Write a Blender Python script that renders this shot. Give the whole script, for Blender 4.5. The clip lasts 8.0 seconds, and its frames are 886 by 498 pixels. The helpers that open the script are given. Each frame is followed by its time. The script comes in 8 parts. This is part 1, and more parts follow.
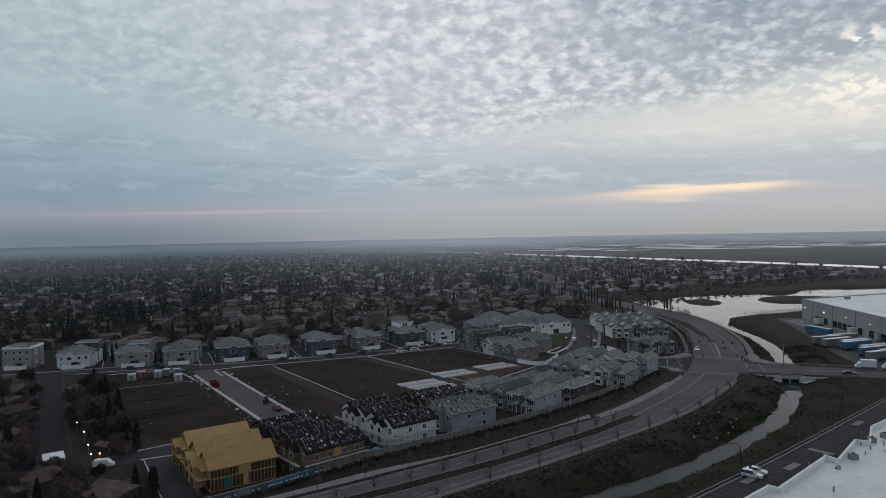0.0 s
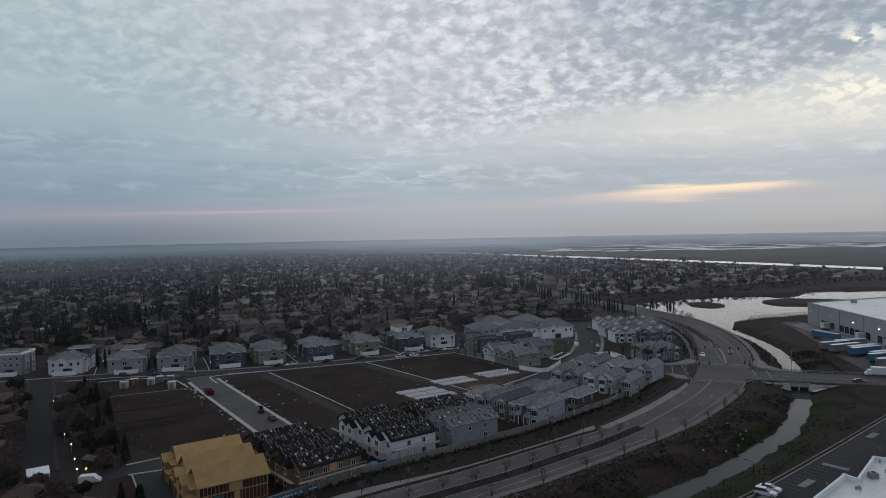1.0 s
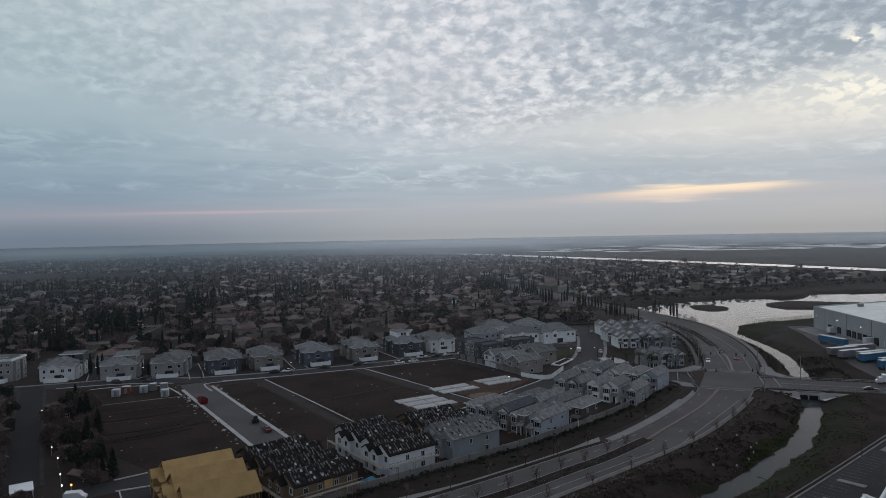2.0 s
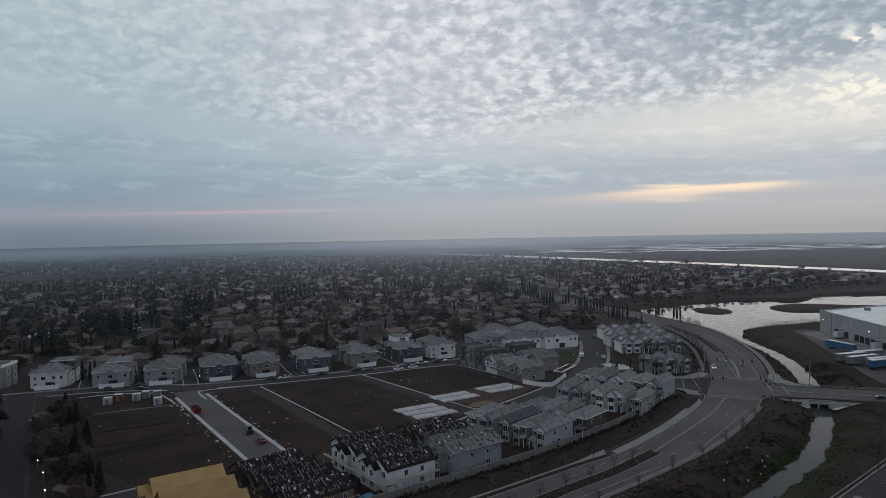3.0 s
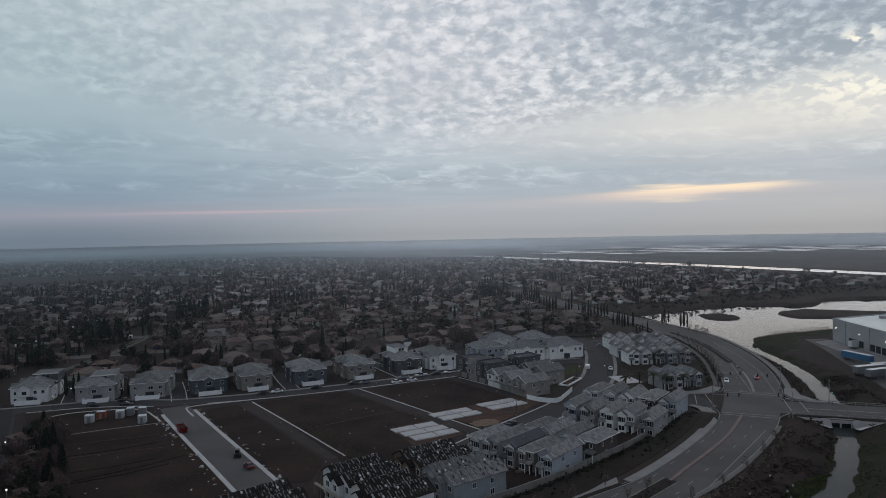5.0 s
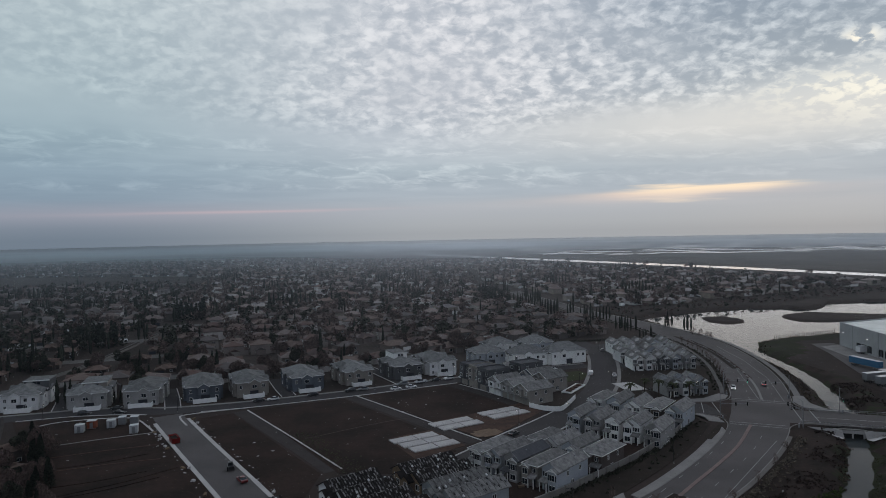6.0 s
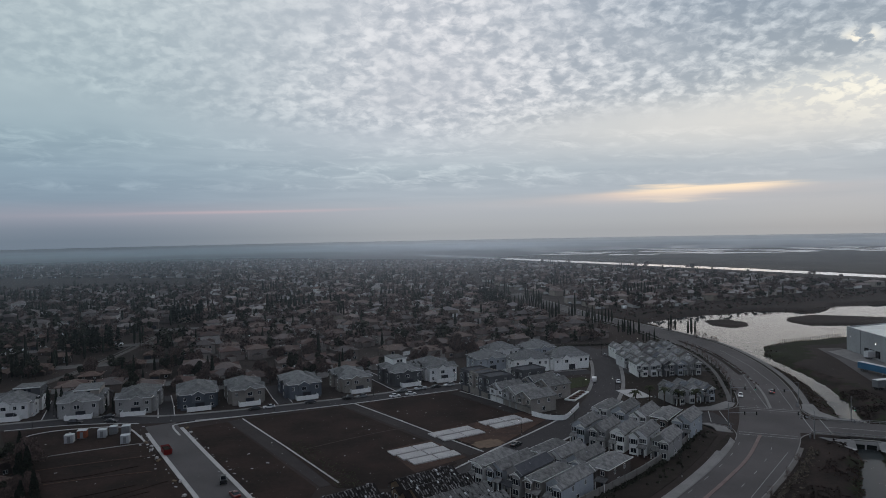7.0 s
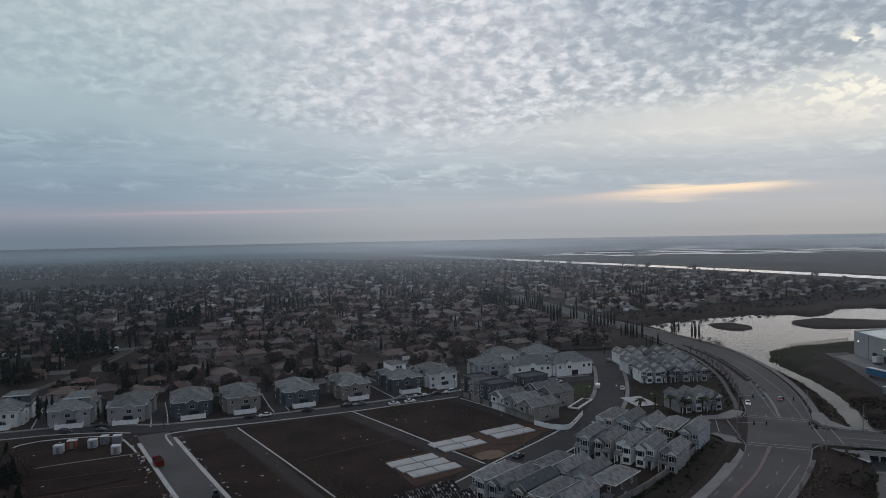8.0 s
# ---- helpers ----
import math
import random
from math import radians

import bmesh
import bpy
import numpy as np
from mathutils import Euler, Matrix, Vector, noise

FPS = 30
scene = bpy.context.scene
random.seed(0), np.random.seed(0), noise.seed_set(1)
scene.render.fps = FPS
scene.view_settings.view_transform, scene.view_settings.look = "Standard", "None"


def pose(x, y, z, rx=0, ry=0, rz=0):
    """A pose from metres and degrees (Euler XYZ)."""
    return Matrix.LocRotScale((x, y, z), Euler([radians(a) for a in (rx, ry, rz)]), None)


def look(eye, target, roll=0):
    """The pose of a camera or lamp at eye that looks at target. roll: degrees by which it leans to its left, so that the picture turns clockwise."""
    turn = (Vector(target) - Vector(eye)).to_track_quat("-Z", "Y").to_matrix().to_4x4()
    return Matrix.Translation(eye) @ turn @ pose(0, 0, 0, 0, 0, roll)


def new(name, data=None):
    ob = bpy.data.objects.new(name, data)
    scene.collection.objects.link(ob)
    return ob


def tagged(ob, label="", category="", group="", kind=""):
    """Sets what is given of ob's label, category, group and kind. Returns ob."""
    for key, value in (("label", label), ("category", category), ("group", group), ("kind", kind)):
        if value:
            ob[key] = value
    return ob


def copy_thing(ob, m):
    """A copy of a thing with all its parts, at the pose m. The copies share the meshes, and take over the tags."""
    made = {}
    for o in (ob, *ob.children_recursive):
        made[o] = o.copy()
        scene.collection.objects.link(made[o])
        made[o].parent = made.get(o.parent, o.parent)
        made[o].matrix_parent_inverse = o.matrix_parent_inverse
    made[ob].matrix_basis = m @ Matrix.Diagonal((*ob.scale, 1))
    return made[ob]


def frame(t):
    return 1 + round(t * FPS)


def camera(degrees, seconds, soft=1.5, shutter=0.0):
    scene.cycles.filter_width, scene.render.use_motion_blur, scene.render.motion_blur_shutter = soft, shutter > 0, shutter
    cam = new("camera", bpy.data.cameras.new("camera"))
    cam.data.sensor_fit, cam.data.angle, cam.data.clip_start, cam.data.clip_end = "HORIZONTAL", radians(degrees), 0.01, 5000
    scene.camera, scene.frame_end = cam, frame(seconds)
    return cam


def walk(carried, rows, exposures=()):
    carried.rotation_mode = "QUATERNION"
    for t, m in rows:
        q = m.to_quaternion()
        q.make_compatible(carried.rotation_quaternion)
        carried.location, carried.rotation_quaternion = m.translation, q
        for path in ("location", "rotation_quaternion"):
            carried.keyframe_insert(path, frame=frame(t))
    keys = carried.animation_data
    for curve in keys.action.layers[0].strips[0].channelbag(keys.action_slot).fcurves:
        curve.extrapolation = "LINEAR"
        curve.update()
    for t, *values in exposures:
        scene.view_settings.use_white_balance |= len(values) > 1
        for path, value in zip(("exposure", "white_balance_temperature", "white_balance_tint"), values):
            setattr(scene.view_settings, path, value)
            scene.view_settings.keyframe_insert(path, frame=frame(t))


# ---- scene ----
cam = camera(68.0, 8.0, 0.75)
# the eye climbs and glides ahead at an even pace and keeps its bearing
EYE = [(t, 0.069 * t - 0.0086 * t * t, 6.378 * t - 0.0008 * t * t, 57.0 + 1.563 * t - 0.005 * t * t) for t in (0.0, 2.0, 4.0, 6.0, 8.0)]
walk(cam, [(t, pose(x, y, z, 90 - 1.382, 0, 0) @ pose(0, 0, 0, 0, 0, -1.1126)) for t, x, y, z in EYE])

# ---- light: an overcast winter dusk, thin cloud deck with a low sun behind it ----
SUN_AZ, SUN_EL = 0.56, 0.17


class Graph:
    """Short hand for node trees."""

    def __init__(self, tree):
        self.t = tree
        tree.nodes.clear()

    def add(self, kind, **inputs):
        n = self.t.nodes.new(kind)
        for k, v in inputs.items():
            self.plug(n, k, v)
        return n

    def plug(self, n, key, v):
        key = int(key[1:]) if key[0] == "i" and key[1:].isdigit() else key
        if isinstance(v, bpy.types.NodeSocket):
            self.t.links.new(v, n.inputs[key])
        else:
            n.inputs[key].default_value = v

    def m(self, op, a, b=0.0, c=None):
        n = self.t.nodes.new("ShaderNodeMath")
        n.operation = op
        for k, v in enumerate((a, b) if c is None else (a, b, c)):
            self.plug(n, "i%d" % k, v)
        return n.outputs[0]

    def step(self, v, lo, hi, to0=0.0, to1=1.0):
        n = self.t.nodes.new("ShaderNodeMapRange")
        n.interpolation_type = "SMOOTHSTEP"
        for k, x in enumerate((v, lo, hi, to0, to1)):
            self.plug(n, "i%d" % k, x)
        return n.outputs[0]

    def mix(self, f, a, b, how="MIX"):
        n = self.t.nodes.new("ShaderNodeMix")
        n.data_type, n.blend_type = "RGBA", how
        self.plug(n, "i0", f), self.plug(n, "i6", a), self.plug(n, "i7", b)
        return n.outputs[2]

    def ramp(self, f, stops):
        n = self.t.nodes.new("ShaderNodeValToRGB")
        e = n.color_ramp.elements
        while len(e) < len(stops):
            e.new(0.5)
        for k, (at, col) in enumerate(stops):
            e[k].position, e[k].color = at, (*col, 1)
        self.plug(n, "i0", f)
        return n.outputs[0]

    def noise(self, vec, scale, detail=3.0, rough=0.5, dist=0.0):
        n = self.add("ShaderNodeTexNoise", Vector=vec, Scale=scale, Detail=detail, Roughness=rough, Distortion=dist)
        return n.outputs["Fac"]


def srgb(r, g, b):
    """Linear colour of 8-bit values."""
    return tuple((c / 255 / 12.92) if c <= 10 else ((c / 255 + 0.055) / 1.055) ** 2.4 for c in (r, g, b))


def make_world():
    w = bpy.data.worlds.new("sky")
    scene.world = w
    w.use_nodes = True
    g = Graph(w.node_tree)
    way = g.add("ShaderNodeTexCoord").outputs["Generated"]
    sep = g.add("ShaderNodeSeparateXYZ", Vector=way)
    x, y, z = sep.outputs
    el = g.m("ARCSINE", z)
    az = g.m("ARCTAN2", x, y)
    side = g.m("DIVIDE", g.m("SINE", az), 0.53)
    f = g.m("DIVIDE", el, 1.0)
    at = lambda rows: [(e / 1.0, srgb(*c)) for e, c in rows]
    mid = g.ramp(f, at([(0.0, (156, 161, 167)), (0.012, (163, 168, 174)), (0.035, (169, 175, 183)), (0.06, (166, 177, 188)), (0.095, (169, 182, 192)),
                        (0.145, (188, 196, 205)), (0.2, (200, 204, 211)), (0.33, (202, 206, 213)), (0.5, (178, 187, 197)), (1.0, (172, 181, 193))]))
    left = g.ramp(f, at([(0.0, (112, 125, 139)), (0.015, (123, 134, 148)), (0.032, (142, 149, 163)), (0.055, (134, 152, 168)), (0.09, (140, 160, 175)),
                         (0.14, (152, 172, 183)), (0.2, (168, 185, 193)), (0.33, (182, 195, 201)), (0.5, (170, 184, 194)), (1.0, (170, 180, 192))]))
    right = g.ramp(f, at([(0.0, (147, 155, 163)), (0.015, (157, 165, 173)), (0.035, (164, 171, 180)), (0.06, (158, 171, 184)), (0.09, (163, 176, 188)),
                          (0.14, (196, 200, 203)), (0.19, (184, 194, 202)), (0.33, (152, 168, 184)), (0.5, (168, 180, 192)), (1.0, (170, 180, 192))]))
    base = g.mix(g.step(side, 0.0, -1.0), g.mix(g.step(side, 0.0, 1.0), mid, right), left)
    # a thin clear-sky share behind the deck
    sky = g.add("ShaderNodeTexSky")
    sky.sky_type, sky.sun_disc, sky.sun_elevation, sky.sun_rotation = "NISHITA", False, SUN_EL, SUN_AZ
    base = g.mix(0.03, base, g.mix(1.0, sky.outputs[0], (0.03, 0.03, 0.03, 1), "MULTIPLY"))
    # the deck seen in perspective: ripples of altocumulus
    over = g.m("ADD", g.m("MAXIMUM", z, 0.0), 0.38)
    plane = g.add("ShaderNodeCombineXYZ", X=g.m("DIVIDE", x, over), Y=g.m("DIVIDE", y, over)).outputs[0]
    shift = g.add("ShaderNodeTexNoise", Vector=plane, Scale=30.0, Detail=2.0)
    warp = g.add("ShaderNodeVectorMath", i0=shift.outputs["Color"], i1=(0.03, 0.03, 0.0))
    warp.operation = "MULTIPLY"
    bent = g.add("ShaderNodeVectorMath", i0=plane, i1=warp.outputs[0])
    puff = g.add("ShaderNodeTexVoronoi", Vector=bent.outputs[0], Scale=36.0)
    puff.feature = "SMOOTH_F1"
    puff.inputs["Smoothness"].default_value = 0.9
    cells = g.noise(bent.outputs[0], 17.0, 5.0, 0.6)
    curds = g.noise(bent.outputs[0], 40.0, 4.0, 0.6)
    broad = g.noise(plane, 3.4, 3.0, 0.55)
    lump = g.m("ADD", g.m("MULTIPLY", g.step(puff.outputs["Distance"], 0.75, 0.05), 0.30), g.m("MULTIPLY", g.step(cells, 0.28, 0.72), 0.42))
    lump = g.m("ADD", lump, g.m("MULTIPLY", g.step(curds, 0.28, 0.72), 0.28))
    lump = g.m("SUBTRACT", lump, g.m("MULTIPLY", g.m("MULTIPLY", g.step(side, 0.1, 0.9), g.step(el, 0.16, 0.22)), 0.10))
    lump = g.m("SUBTRACT", g.step(lump, 0.14, 0.88), 0.48)
    edge = g.m("ADD", 0.138, g.m("MULTIPLY", g.m("MULTIPLY", az, az), 0.20))
    rise = g.m("SUBTRACT", g.m("ADD", el, g.m("MULTIPLY", g.m("SUBTRACT", broad, 0.5), 0.07)), edge)
    amp = g.m("MULTIPLY", g.step(rise, -0.012, 0.035), g.step(side, -1.1, 0.9, 0.42, 1.2))
    amp = g.m("MULTIPLY", amp, g.step(broad, 0.3, 0.62, 0.65, 1.2))
    # flat streaks and fine ripples lower down
    flat = g.add("ShaderNodeCombineXYZ", X=g.m("MULTIPLY", az, 5.0), Y=g.m("MULTIPLY", g.m("ADD", el, g.m("MULTIPLY", az, 0.012)), 70.0)).outputs[0]
    streak = g.m("SUBTRACT", g.noise(flat, 1.0, 4.0, 0.55, 0.4), 0.5)
    low = g.m("MULTIPLY", g.step(el, 0.02, 0.06), g.step(el, 0.17, 0.1))
    fleck = g.add("ShaderNodeCombineXYZ", X=g.m("MULTIPLY", az, 20.0), Y=g.m("MULTIPLY", g.m("ADD", el, g.m("MULTIPLY", az, 0.05)), 80.0)).outputs[0]
    ripple = g.m("SUBTRACT", g.step(g.noise(fleck, 1.0, 4.0, 0.62, 0.6), 0.42, 0.72), 0.12)
    band = g.m("MULTIPLY", g.step(el, 0.06, 0.075), g.step(el, 0.155, 0.125))
    patch = g.step(g.noise(flat, 0.28, 2.0), 0.36, 0.58)
    light = g.m("ADD", 1.0, g.m("MULTIPLY", g.m("MULTIPLY", lump, amp), 0.62))
    light = g.m("ADD", light, g.m("MULTIPLY", g.m("MULTIPLY", streak, low), 0.34))
    light = g.m("ADD", light, g.m("MULTIPLY", g.m("MULTIPLY", ripple, g.m("MULTIPLY", band, patch)), 0.42))
    light = g.m("ADD", light, g.m("MULTIPLY", g.m("SUBTRACT", broad, 0.5), g.m("MULTIPLY", g.step(el, 0.05, 0.15), 0.34)))
    cool = g.m("ADD", 1.0, g.m("MULTIPLY", g.m("SUBTRACT", light, 1.0), 0.72))
    deck = g.mix(1.0, base, g.add("ShaderNodeCombineXYZ", X=light, Y=g.m("MULTIPLY", g.m("ADD", light, cool), 0.5), Z=cool).outputs[0], "MULTIPLY")

    def glow(a0, e0, wa, we, tilt=0.0, ragged=0.0, crisp=0.0):
        da = g.m("DIVIDE", g.m("SUBTRACT", az, a0), wa)
        e = g.m("SUBTRACT", g.m("SUBTRACT", el, e0), g.m("MULTIPLY", g.m("SUBTRACT", az, a0), tilt))
        if ragged:
            e = g.m("ADD", e, g.m("MULTIPLY", streak, ragged))
        de = g.m("DIVIDE", e, we)
        if crisp:
            de = g.m("MULTIPLY", de, g.step(e, -0.001, 0.002, 1.0, crisp))
        r = g.m("ADD", g.m("MULTIPLY", da, da), g.m("MULTIPLY", de, de))
        return g.m("POWER", 2.718, g.m("MULTIPLY", r, -1.0))

    warm = (*srgb(255, 230, 198), 1)
    gap = g.step(glow(0.388, 0.0575, 0.125, 0.0150, 0.016, 0.034, 2.0), 0.2, 0.9)
    tail = g.m("MULTIPLY", glow(0.30, 0.0525, 0.075, 0.0060, 0.016, 0.006, 1.7), 0.8)
    deck = g.mix(tail, deck, (*srgb(240, 214, 192), 1))
    deck = g.mix(gap, deck, warm)
    deck = g.mix(g.m("MULTIPLY", glow(0.34, 0.049, 0.22, 0.009, 0.02, 0.004, 1.6), 0.5), deck, (*srgb(206, 192, 188), 1))
    sun = g.m("MULTIPLY", glow(0.585, 0.168, 0.12, 0.032, -0.05, 0.02), g.step(lump, -0.35, 0.25, 0.15, 1.0))
    deck = g.mix(g.m("MULTIPLY", glow(0.567, 0.236, 0.02, 0.009), g.step(lump, -0.3, 0.2)), deck, (*srgb(255, 248, 230), 1))
    deck = g.mix(sun, deck, (*srgb(255, 250, 232), 1))
    deck = g.mix(g.m("MULTIPLY", glow(0.42, 0.15, 0.30, 0.035), 0.5), deck, (*srgb(222, 220, 214), 1))
    deck = g.mix(g.m("MULTIPLY", glow(-0.29, 0.0365, 0.16, 0.0022, 0.012, 0.004), 0.5), deck, (*srgb(205, 180, 184), 1))
    deck = g.mix(g.m("MULTIPLY", glow(-0.40, 0.036, 0.25, 0.012), 0.2), deck, (*srgb(172, 164, 174), 1))
    # a broad brightness round the hidden sun
    deck = g.mix(g.m("MULTIPLY", glow(0.55, 0.16, 0.5, 0.2), 0.12), deck, (*srgb(240, 232, 222), 1))
    # the eastern half of the sky, behind the eye, is already dim
    dim = g.step(y, -0.9, 0.0, 0.8, 1.0)
    deck = g.mix(1.0, deck, g.add("ShaderNodeCombineXYZ", X=g.m("MULTIPLY", dim, g.step(y, -0.5, 0.3, 0.99, 1.0)), Y=g.m("MULTIPLY", dim, g.step(y, -0.5, 0.3, 0.975, 1.0)), Z=g.m("MULTIPLY", dim, g.step(y, -0.5, 0.3, 1.05, 1.0))).outputs[0], "MULTIPLY")
    back = g.add("ShaderNodeBackground", Color=deck, Strength=1.05)
    out = g.add("ShaderNodeOutputWorld")
    g.t.links.new(back.outputs[0], out.inputs[0])


make_world()
sun = new("sun", bpy.data.lights.new("sun", "SUN"))
sun.data.energy, sun.data.angle, sun.data.color = 0.5, radians(60), (1.0, 0.92, 0.90)
sun.matrix_world = look((900 * math.sin(SUN_AZ), 900 * math.cos(SUN_AZ), 260), (0, 0, 0))


# ---- materials ----
def material(name, col, col2=None, rough=0.85, scale=1.0, fine=None, bump=0.0, metal=0.0, spread=0.0, world=False, island=False, spec=0.06, stops=None, wave=0.0):
    """Two colours mixed by stains and grain; spread: how far each piece differs; stops: colours chosen piece by piece."""
    m = bpy.data.materials.new(name)
    m.use_nodes = True
    g = Graph(m.node_tree)
    col2 = col2 or tuple(c * 0.75 for c in col)
    geo = g.add("ShaderNodeNewGeometry")
    vec = geo.outputs["Position"] if world else g.add("ShaderNodeTexCoord").outputs["Object"]
    big = g.noise(vec, scale, 4.0, 0.6)
    small = g.noise(vec, fine or scale * 9, 3.0, 0.6)
    f = g.m("ADD", g.m("MULTIPLY", g.step(big, 0.3, 0.7), 0.65), g.m("MULTIPLY", g.step(small, 0.25, 0.75), 0.35))
    pick = geo.outputs["Random Per Island"] if island else g.add("ShaderNodeObjectInfo").outputs["Random"]
    if stops:
        n = g.ramp(pick, [(k / len(stops), c) for k, c in enumerate(stops)])
        n.node.color_ramp.interpolation = "CONSTANT"
        c = g.mix(g.m("MULTIPLY", f, 0.32), n, (*(x * 0.45 for x in col2), 1))
    else:
        c = g.mix(f, (*col, 1), (*col2, 1))
    if spread:
        k = g.step(pick, 0.0, 1.0, 1 - spread, 1 + spread)
        c = g.mix(1.0, c, g.add("ShaderNodeCombineXYZ", X=k, Y=k, Z=k).outputs[0], "MULTIPLY")
    b = g.add("ShaderNodeBsdfPrincipled", Roughness=rough, Metallic=metal)
    g.plug(b, "Base Color", c)
    g.plug(b, "Specular IOR Level", spec)
    height = small
    if wave:
        wv = g.add("ShaderNodeTexWave", Vector=vec, Scale=wave, Distortion=0.5)
        wv.bands_direction = "Z"
        height = g.m("ADD", g.m("MULTIPLY", small, 0.4), wv.outputs["Fac"])
    if bump:
        bn = g.add("ShaderNodeBump", Strength=bump, Distance=0.1, Height=height)
        g.plug(b, "Normal", bn.outputs[0])
    out = g.add("ShaderNodeOutputMaterial")
    g.t.links.new(b.outputs[0], out.inputs[0])
    return m


def glass_material(name, col):
    return material(name, col, tuple(c * 0.6 for c in col), rough=0.08, scale=0.3, spec=0.6)


def lit_material(name, col, power):
    m = bpy.data.materials.new(name)
    m.use_nodes = True
    g = Graph(m.node_tree)
    e = g.add("ShaderNodeEmission", Color=(*col, 1), Strength=power)
    out = g.add("ShaderNodeOutputMaterial")
    g.t.links.new(e.outputs[0], out.inputs[0])
    return m


def water_material(ior=1.08, chop=0.01):
    m = bpy.data.materials.new("water")
    m.use_nodes = True
    g = Graph(m.node_tree)
    pos = g.add("ShaderNodeNewGeometry").outputs["Position"]
    stretch = g.add("ShaderNodeMapping", Vector=pos, Scale=(0.25, 0.9, 1.0)).outputs[0]
    bn = g.add("ShaderNodeBump", Strength=chop, Distance=0.06, Height=g.noise(stretch, 0.5, 3.0, 0.6))
    wind = g.step(g.noise(pos, 0.02, 3.0), 0.4, 0.65, 0.03, 0.10)
    b = g.add("ShaderNodeBsdfPrincipled", Roughness=wind, IOR=ior, Normal=bn.outputs[0])
    g.plug(b, "Base Color", (0.035, 0.04, 0.04, 1))
    out = g.add("ShaderNodeOutputMaterial")
    g.t.links.new(b.outputs[0], out.inputs[0])
    return m


HAZE_LAYERS = 2


def haze_sheet_material():
    """Stand-in for aerial haze: sheet opacity and tint are set by distance."""
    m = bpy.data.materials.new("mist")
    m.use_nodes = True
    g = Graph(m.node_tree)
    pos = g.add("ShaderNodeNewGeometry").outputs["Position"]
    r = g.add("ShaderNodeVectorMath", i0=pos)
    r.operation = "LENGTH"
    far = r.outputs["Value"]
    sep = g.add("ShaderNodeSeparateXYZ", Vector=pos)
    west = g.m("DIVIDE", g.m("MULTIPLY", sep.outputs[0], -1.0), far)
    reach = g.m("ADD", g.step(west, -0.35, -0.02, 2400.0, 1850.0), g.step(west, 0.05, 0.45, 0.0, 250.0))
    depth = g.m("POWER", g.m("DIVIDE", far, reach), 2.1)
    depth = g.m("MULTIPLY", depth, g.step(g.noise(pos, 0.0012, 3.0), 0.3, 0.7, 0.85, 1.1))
    a = g.m("SUBTRACT", 1.0, g.m("POWER", 2.718, g.m("DIVIDE", depth, -float(HAZE_LAYERS))))
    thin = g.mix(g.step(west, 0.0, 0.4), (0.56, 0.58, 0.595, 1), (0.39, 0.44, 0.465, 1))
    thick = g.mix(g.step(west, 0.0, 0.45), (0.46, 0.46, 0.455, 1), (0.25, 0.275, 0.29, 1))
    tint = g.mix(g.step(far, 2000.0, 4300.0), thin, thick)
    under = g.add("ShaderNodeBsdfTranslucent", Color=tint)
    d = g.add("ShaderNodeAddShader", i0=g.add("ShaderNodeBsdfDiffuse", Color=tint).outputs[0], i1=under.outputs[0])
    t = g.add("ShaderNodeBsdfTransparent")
    mx = g.add("ShaderNodeMixShader", i0=g.m("MINIMUM", a, 1.0 - 0.015 ** (1.0 / HAZE_LAYERS)))
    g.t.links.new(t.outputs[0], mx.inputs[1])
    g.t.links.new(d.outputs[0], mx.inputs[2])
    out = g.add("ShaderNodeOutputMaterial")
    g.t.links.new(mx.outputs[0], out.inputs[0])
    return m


BRUSH = material("dead_brush", (0.042, 0.029, 0.025), (0.0135, 0.011, 0.0095), scale=0.11, fine=0.8, world=True, rough=0.95, bump=0.8)
EARTH = material("earth", (0.048, 0.035, 0.031), (0.026, 0.022, 0.019), scale=0.03, fine=0.5, world=True, rough=0.95, bump=0.5)
LOT = material("graded_soil", (0.040, 0.0255, 0.021), (0.0145, 0.011, 0.0095), scale=0.06, fine=0.7, world=True, rough=0.95, bump=0.5)
LOAM = material("red_loam", (0.088, 0.053, 0.04), (0.04, 0.028, 0.024), scale=0.2, fine=1.5, world=True, rough=0.95, bump=0.5)
BARK = material("bark_mulch", (0.034, 0.026, 0.022), (0.02, 0.017, 0.014), scale=0.3, fine=3.0, world=True, rough=0.95, bump=0.5)
LAWN = material("winter_lawn", (0.034, 0.042, 0.019), (0.042, 0.041, 0.023), scale=0.1, fine=2.0, world=True, rough=0.95, bump=0.4)
BANK = material("bank_grass", (0.022, 0.0285, 0.0115), (0.02, 0.0165, 0.0135), scale=0.085, fine=1.2, world=True, rough=0.95, bump=0.5)
ASPHALT = material("asphalt", (0.106, 0.096, 0.094), (0.07, 0.064, 0.063), scale=0.05, fine=2.5, world=True, rough=0.8, bump=0.15)
OLDROAD = material("old_asphalt", (0.055, 0.05, 0.051), (0.04, 0.037, 0.038), scale=0.05, fine=2.5, world=True, rough=0.85, bump=0.15)
CONCRETE = material("concrete", (0.235, 0.222, 0.213), (0.165, 0.157, 0.15), scale=0.15, fine=2.0, world=True, rough=0.85, bump=0.1)
FOOTPATH = material("footpath_concrete", (0.185, 0.174, 0.167), (0.13, 0.123, 0.118), scale=0.15, fine=2.0, world=True, rough=0.85, bump=0.1)
YARD = material("yard_soil", (0.06, 0.047, 0.042), (0.026, 0.022, 0.019), scale=0.05, fine=0.35, world=True, rough=0.95, bump=0.4)
